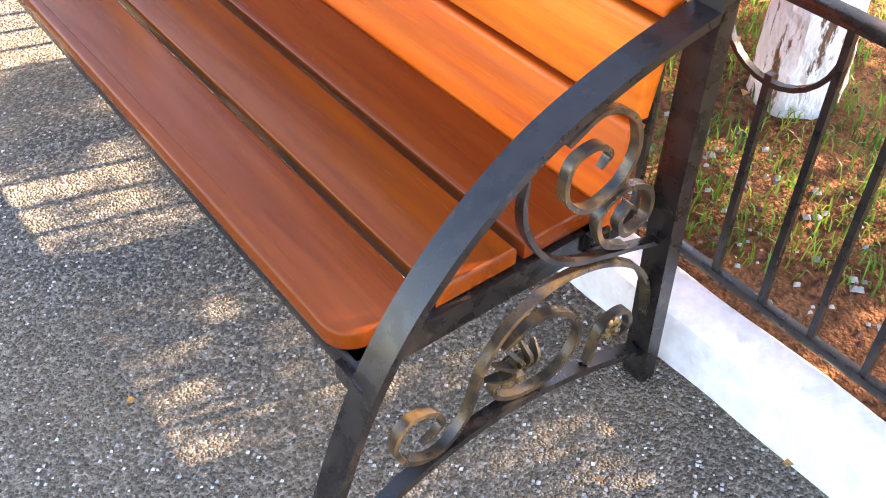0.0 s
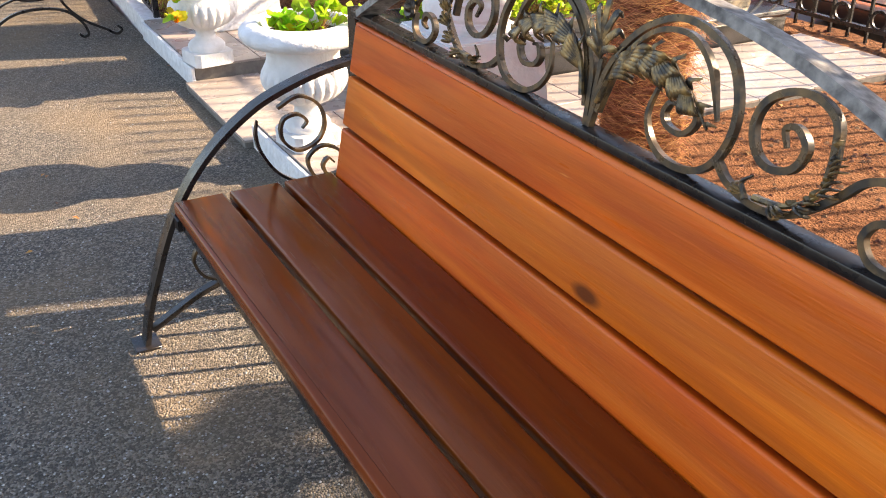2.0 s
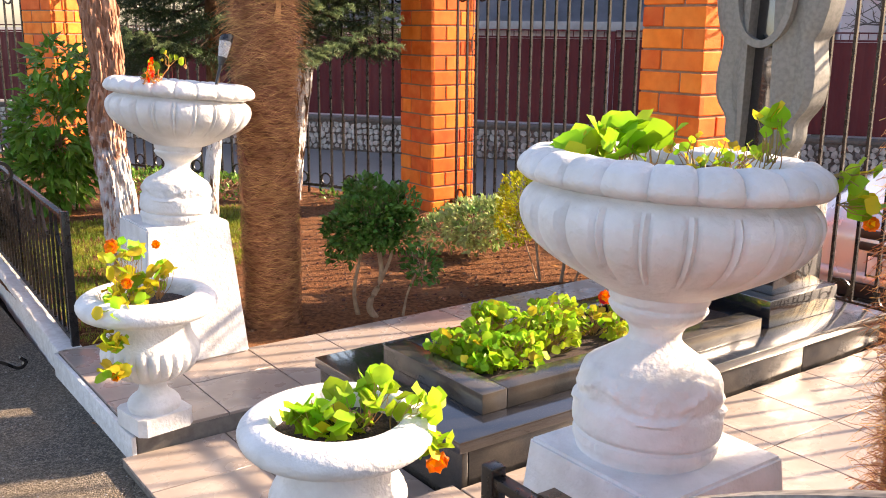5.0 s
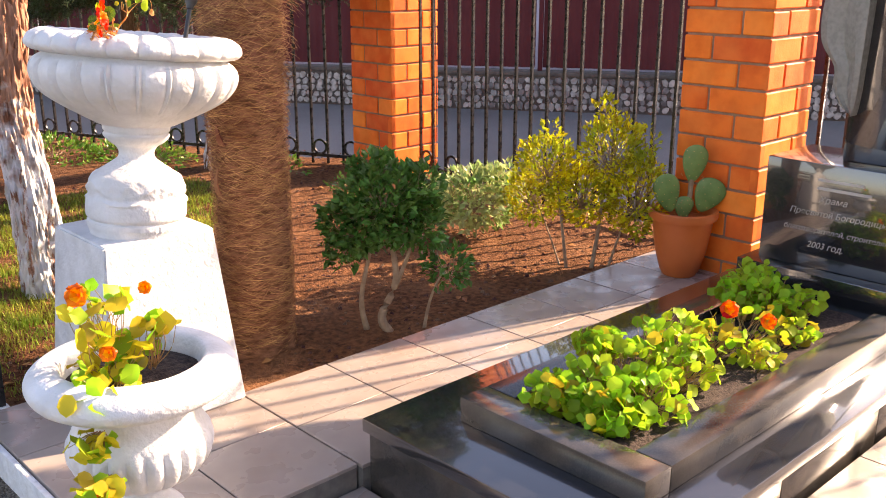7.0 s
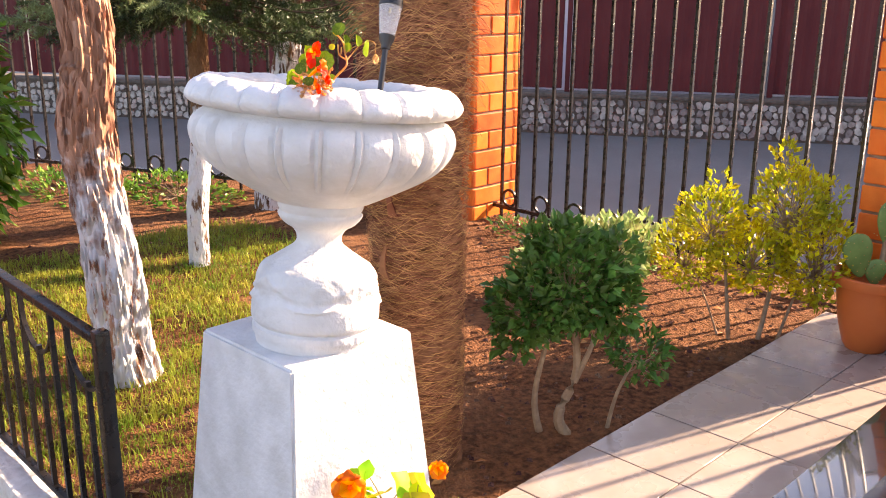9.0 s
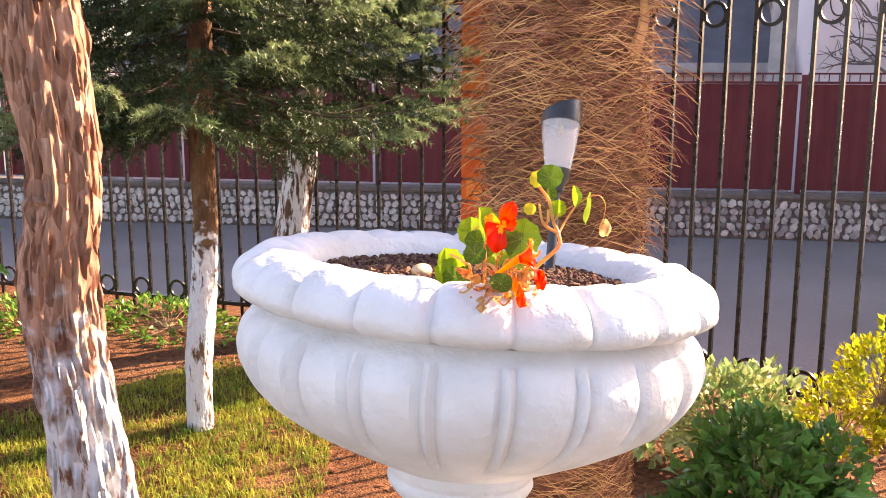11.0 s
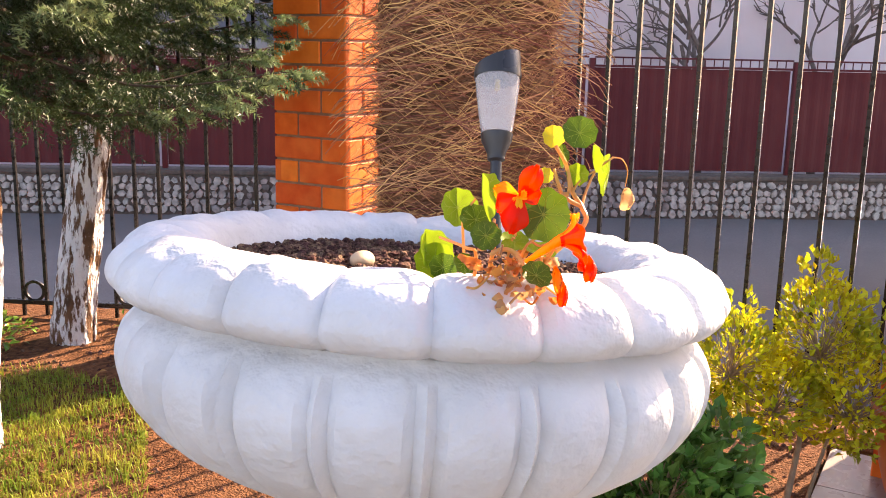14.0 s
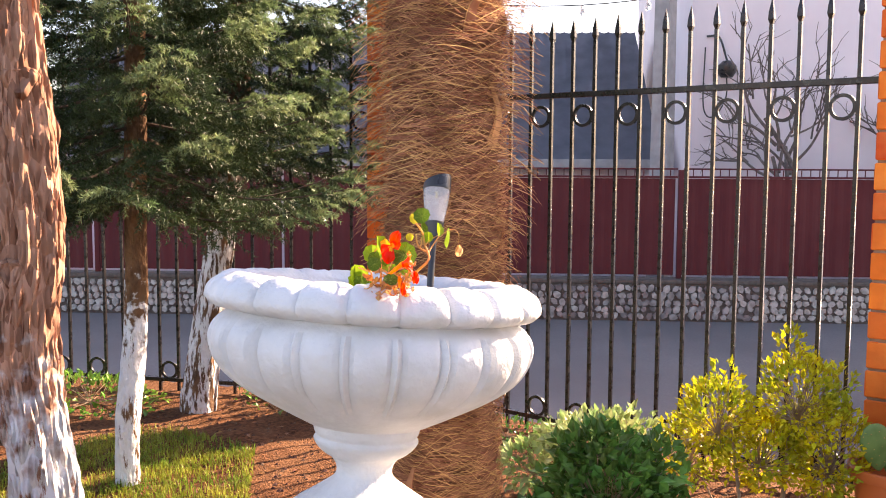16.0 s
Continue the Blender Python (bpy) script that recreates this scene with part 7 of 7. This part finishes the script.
    boxpart("windscreen", (1.3, 1.32, -0.62, 0.62, 0.96, 1.0), DARK, c, bev=0.003)
    return c


parked_car((5.25, 4.30, STREET), 3)


# ---- houses across the street ----
HOUSE = mat("pale_lilac_render", (0.80, 0.70, 0.71), (0.74, 0.65, 0.66), rough=0.85, scale=1.5, fine=40, bump=0.1, c=(0.66, 0.57, 0.58), cscale=0.7, cmix=0.4)
SLATE = mat("grey_corrugated_sheet", (0.16, 0.17, 0.20), (0.12, 0.13, 0.155), rough=0.5, scale=3, fine=30, bump=0.1)
CONC = mat("grey_concrete", (0.36, 0.34, 0.33), (0.28, 0.265, 0.26), rough=0.9, scale=6, fine=50, bump=0.3)


def across(a, d):
    """A point on the far side: a metres along the street wall from its start, d metres behind it."""
    n = Vector((-_wd.y, _wd.x, 0))
    return W0 + _wd * (a + 8.0) + n * d


def house(a, d, L, dep, h, label, roof):
    p = across(a, d)
    t = thing("house", (p.x, p.y, STREET), label, "house", rz=W_RZ)
    boxpart("wall", (0, L, 0, dep, 0, h), HOUSE, t, bev=0.01)
    if roof:
        bm = bmesh.new()
        nn = int(L / 0.075)
        rows = []
        for k in range(nn + 1):
            x, zz = L * k / nn, (0.022 if k % 2 else 0.0)
            rows.append([bm.verts.new((x, y, z + zz)) for y, z in ((-0.35, h + 0.0), (dep * 0.62, h + 2.2), (dep * 1.25, h))])
        for A, B in zip(rows, rows[1:]):
            for k in range(2):
                bm.faces.new((A[k], A[k + 1], B[k + 1], B[k]))
        bmesh.ops.solidify(bm, geom=bm.faces[:], thickness=0.02)
        part("roof", bm, SLATE, t, "dark grey corrugated roof")
        boxpart("fascia", (0, L, -0.4, -0.37, h - 0.12, h + 0.02), CONC, t, bev=0.005)
    else:
        boxpart("roof", (-0.15, L + 0.15, -0.15, dep + 0.15, h + 0.001, h + 0.15), CONC, t, bev=0.02)
    return t


_h = house(10.9, 2.4, 9.0, 5.0, 6.2, "tall plain house with pale lilac rendered wall", False)
_wl = thing("wall_lamp", tuple(across(11.35, 2.36) + Vector((0, 0, 2.75))), "small dark lamp on a bracket with a hanging cable", "wall lamp", rz=W_RZ)
_bm = bmesh.new()
lathe(_bm, [(0, -0.13), (0.08, -0.12), (0.12, -0.06), (0.12, 0.04), (0.06, 0.10), (0, 0.11)], 20)
bmesh.ops.translate(_bm, verts=_bm.verts[:], vec=(0, -0.12, 0))
part("head", _bm, BLACKP, _wl)
bar("bracket", spline([(-0.25, 0.02, 0.45), (-0.1, -0.06, 0.42), (0, -0.12, 0.10)], 6), 0.03, 0.03, BLACKP, _wl, ring=6)
bar("cable", spline([(0, -0.12, -0.1), (0.0, -0.1, -0.4), (-0.15, -0.06, -0.65), (-0.28, -0.02, -0.5), (-0.27, 0.0, 0.3)], 6), 0.02, 0.02, BLACKP, _wl, ring=6)
house(1.2, 3.2, 9.4, 4.0, 1.85, "low house with a dark corrugated roof", True)
_p = across(10.45, 1.9)
_t = thing("utility_pole", (_p.x, _p.y, STREET), "grey concrete utility pole", "pole")
_bm = bmesh.new()
sweep(_bm, [(0, 0, 0), (0, 0, 3.0), (0, 0, 7.0)], 0.26, 0.26, taper=lambda f: 1 - 0.3 * f)
part("shaft", _bm, CONC, _t)


def bare_tree(at, h, seed):
    rng = random.Random(seed)
    t = thing("bare_tree", at, "leafless tree with thin grey twigs", "tree")
    BR = mat("grey_bare_bark", (0.16, 0.12, 0.10), (0.10, 0.075, 0.065), rough=0.9, scale=20, fine=60, bump=0.4)
    bm = bmesh.new()

    def grow(p, d, L, w, lvl):
        q = p + d * L
        m = (p + q) / 2 + rdir(rng) * (0.08 * L)
        sweep(bm, spline([p, m, q], 4), w, ring=6, taper=lambda f: 1 - 0.4 * f, cap=False)
        if lvl < 5:
            for k in range(3 if lvl < 4 else 2):
                nd = (d + rdir(rng) * 0.75 + Vector((0, 0, 0.12))).normalized()
                grow(p + (q - p) * rng.uniform(.6, 1.0), nd, L * rng.uniform(.55, .8), w * 0.6, lvl + 1)
    grow(Vector((0, 0, -0.05)), Vector((0.02, 0, 1)), h * 0.36, 0.13, 0)
    part("trunk", bm, BR, t)
    return t


_p = across(12.05, 1.2)
bare_tree((_p.x, _p.y, STREET), 4.6, 12)
_p = across(13.6, 1.4)
bare_tree((_p.x, _p.y, STREET), 4.2, 14)

# ---- string of bulbs above the fence ----
_t = thing("light_string", (0, 0, 0), "thin cable with small clear bulbs strung over the fence", "light string")
_ca = [Vector((4.12, 4.95 + 2.6 * k / 24, 2.30 - 0.16 * math.sin(math.pi * k / 24))) for k in range(25)]
bar("cable", _ca, 0.006, 0.006, BLACKP, _t, ring=5)
for _k in range(2, 24, 3):
    _bm = bmesh.new()
    lathe(_bm, [(0.0, -0.055), (0.010, -0.05), (0.014, -0.038), (0.010, -0.022), (0.006, -0.018)], 12)
    lathe(_bm, [(0.007, -0.02), (0.008, -0.004), (0.0, -0.003)], 10)
    bmesh.ops.translate(_bm, verts=_bm.verts[:], vec=_ca[_k])
    part("bulb", _bm, GLASS, _t, "small clear bulb")

# dry stalks and stake by the round shrub
bar("stake", [(0, 0, 0), (0.004, 0.003, 0.13)], 0.012, 0.012, TWIG, thing("garden_stake", (3.05, 5.95, 0.07), "short weathered wooden stake in the soil", "stake"), ring=6)

# loose cable down the edge of the brick column
_t = thing("cable", (4.425, 7.333, 0.1), "thin dark cable with a loop hanging down the brick column", "cable")
bar("cable_run", spline([(0, 0, 0), (0.006, 0, 0.5), (-0.004, 0, 1.0), (0.0, 0, 1.14), (0.022, -0.004, 1.18), (0.018, -0.006, 1.28), (-0.014, -0.006, 1.24), (-0.008, -0.004, 1.15), (0.004, 0, 1.40), (0.0, 0, 1.9), (0.0, 0, 2.45)], 6), 0.007, 0.007, BLACKP, _t, ring=6)
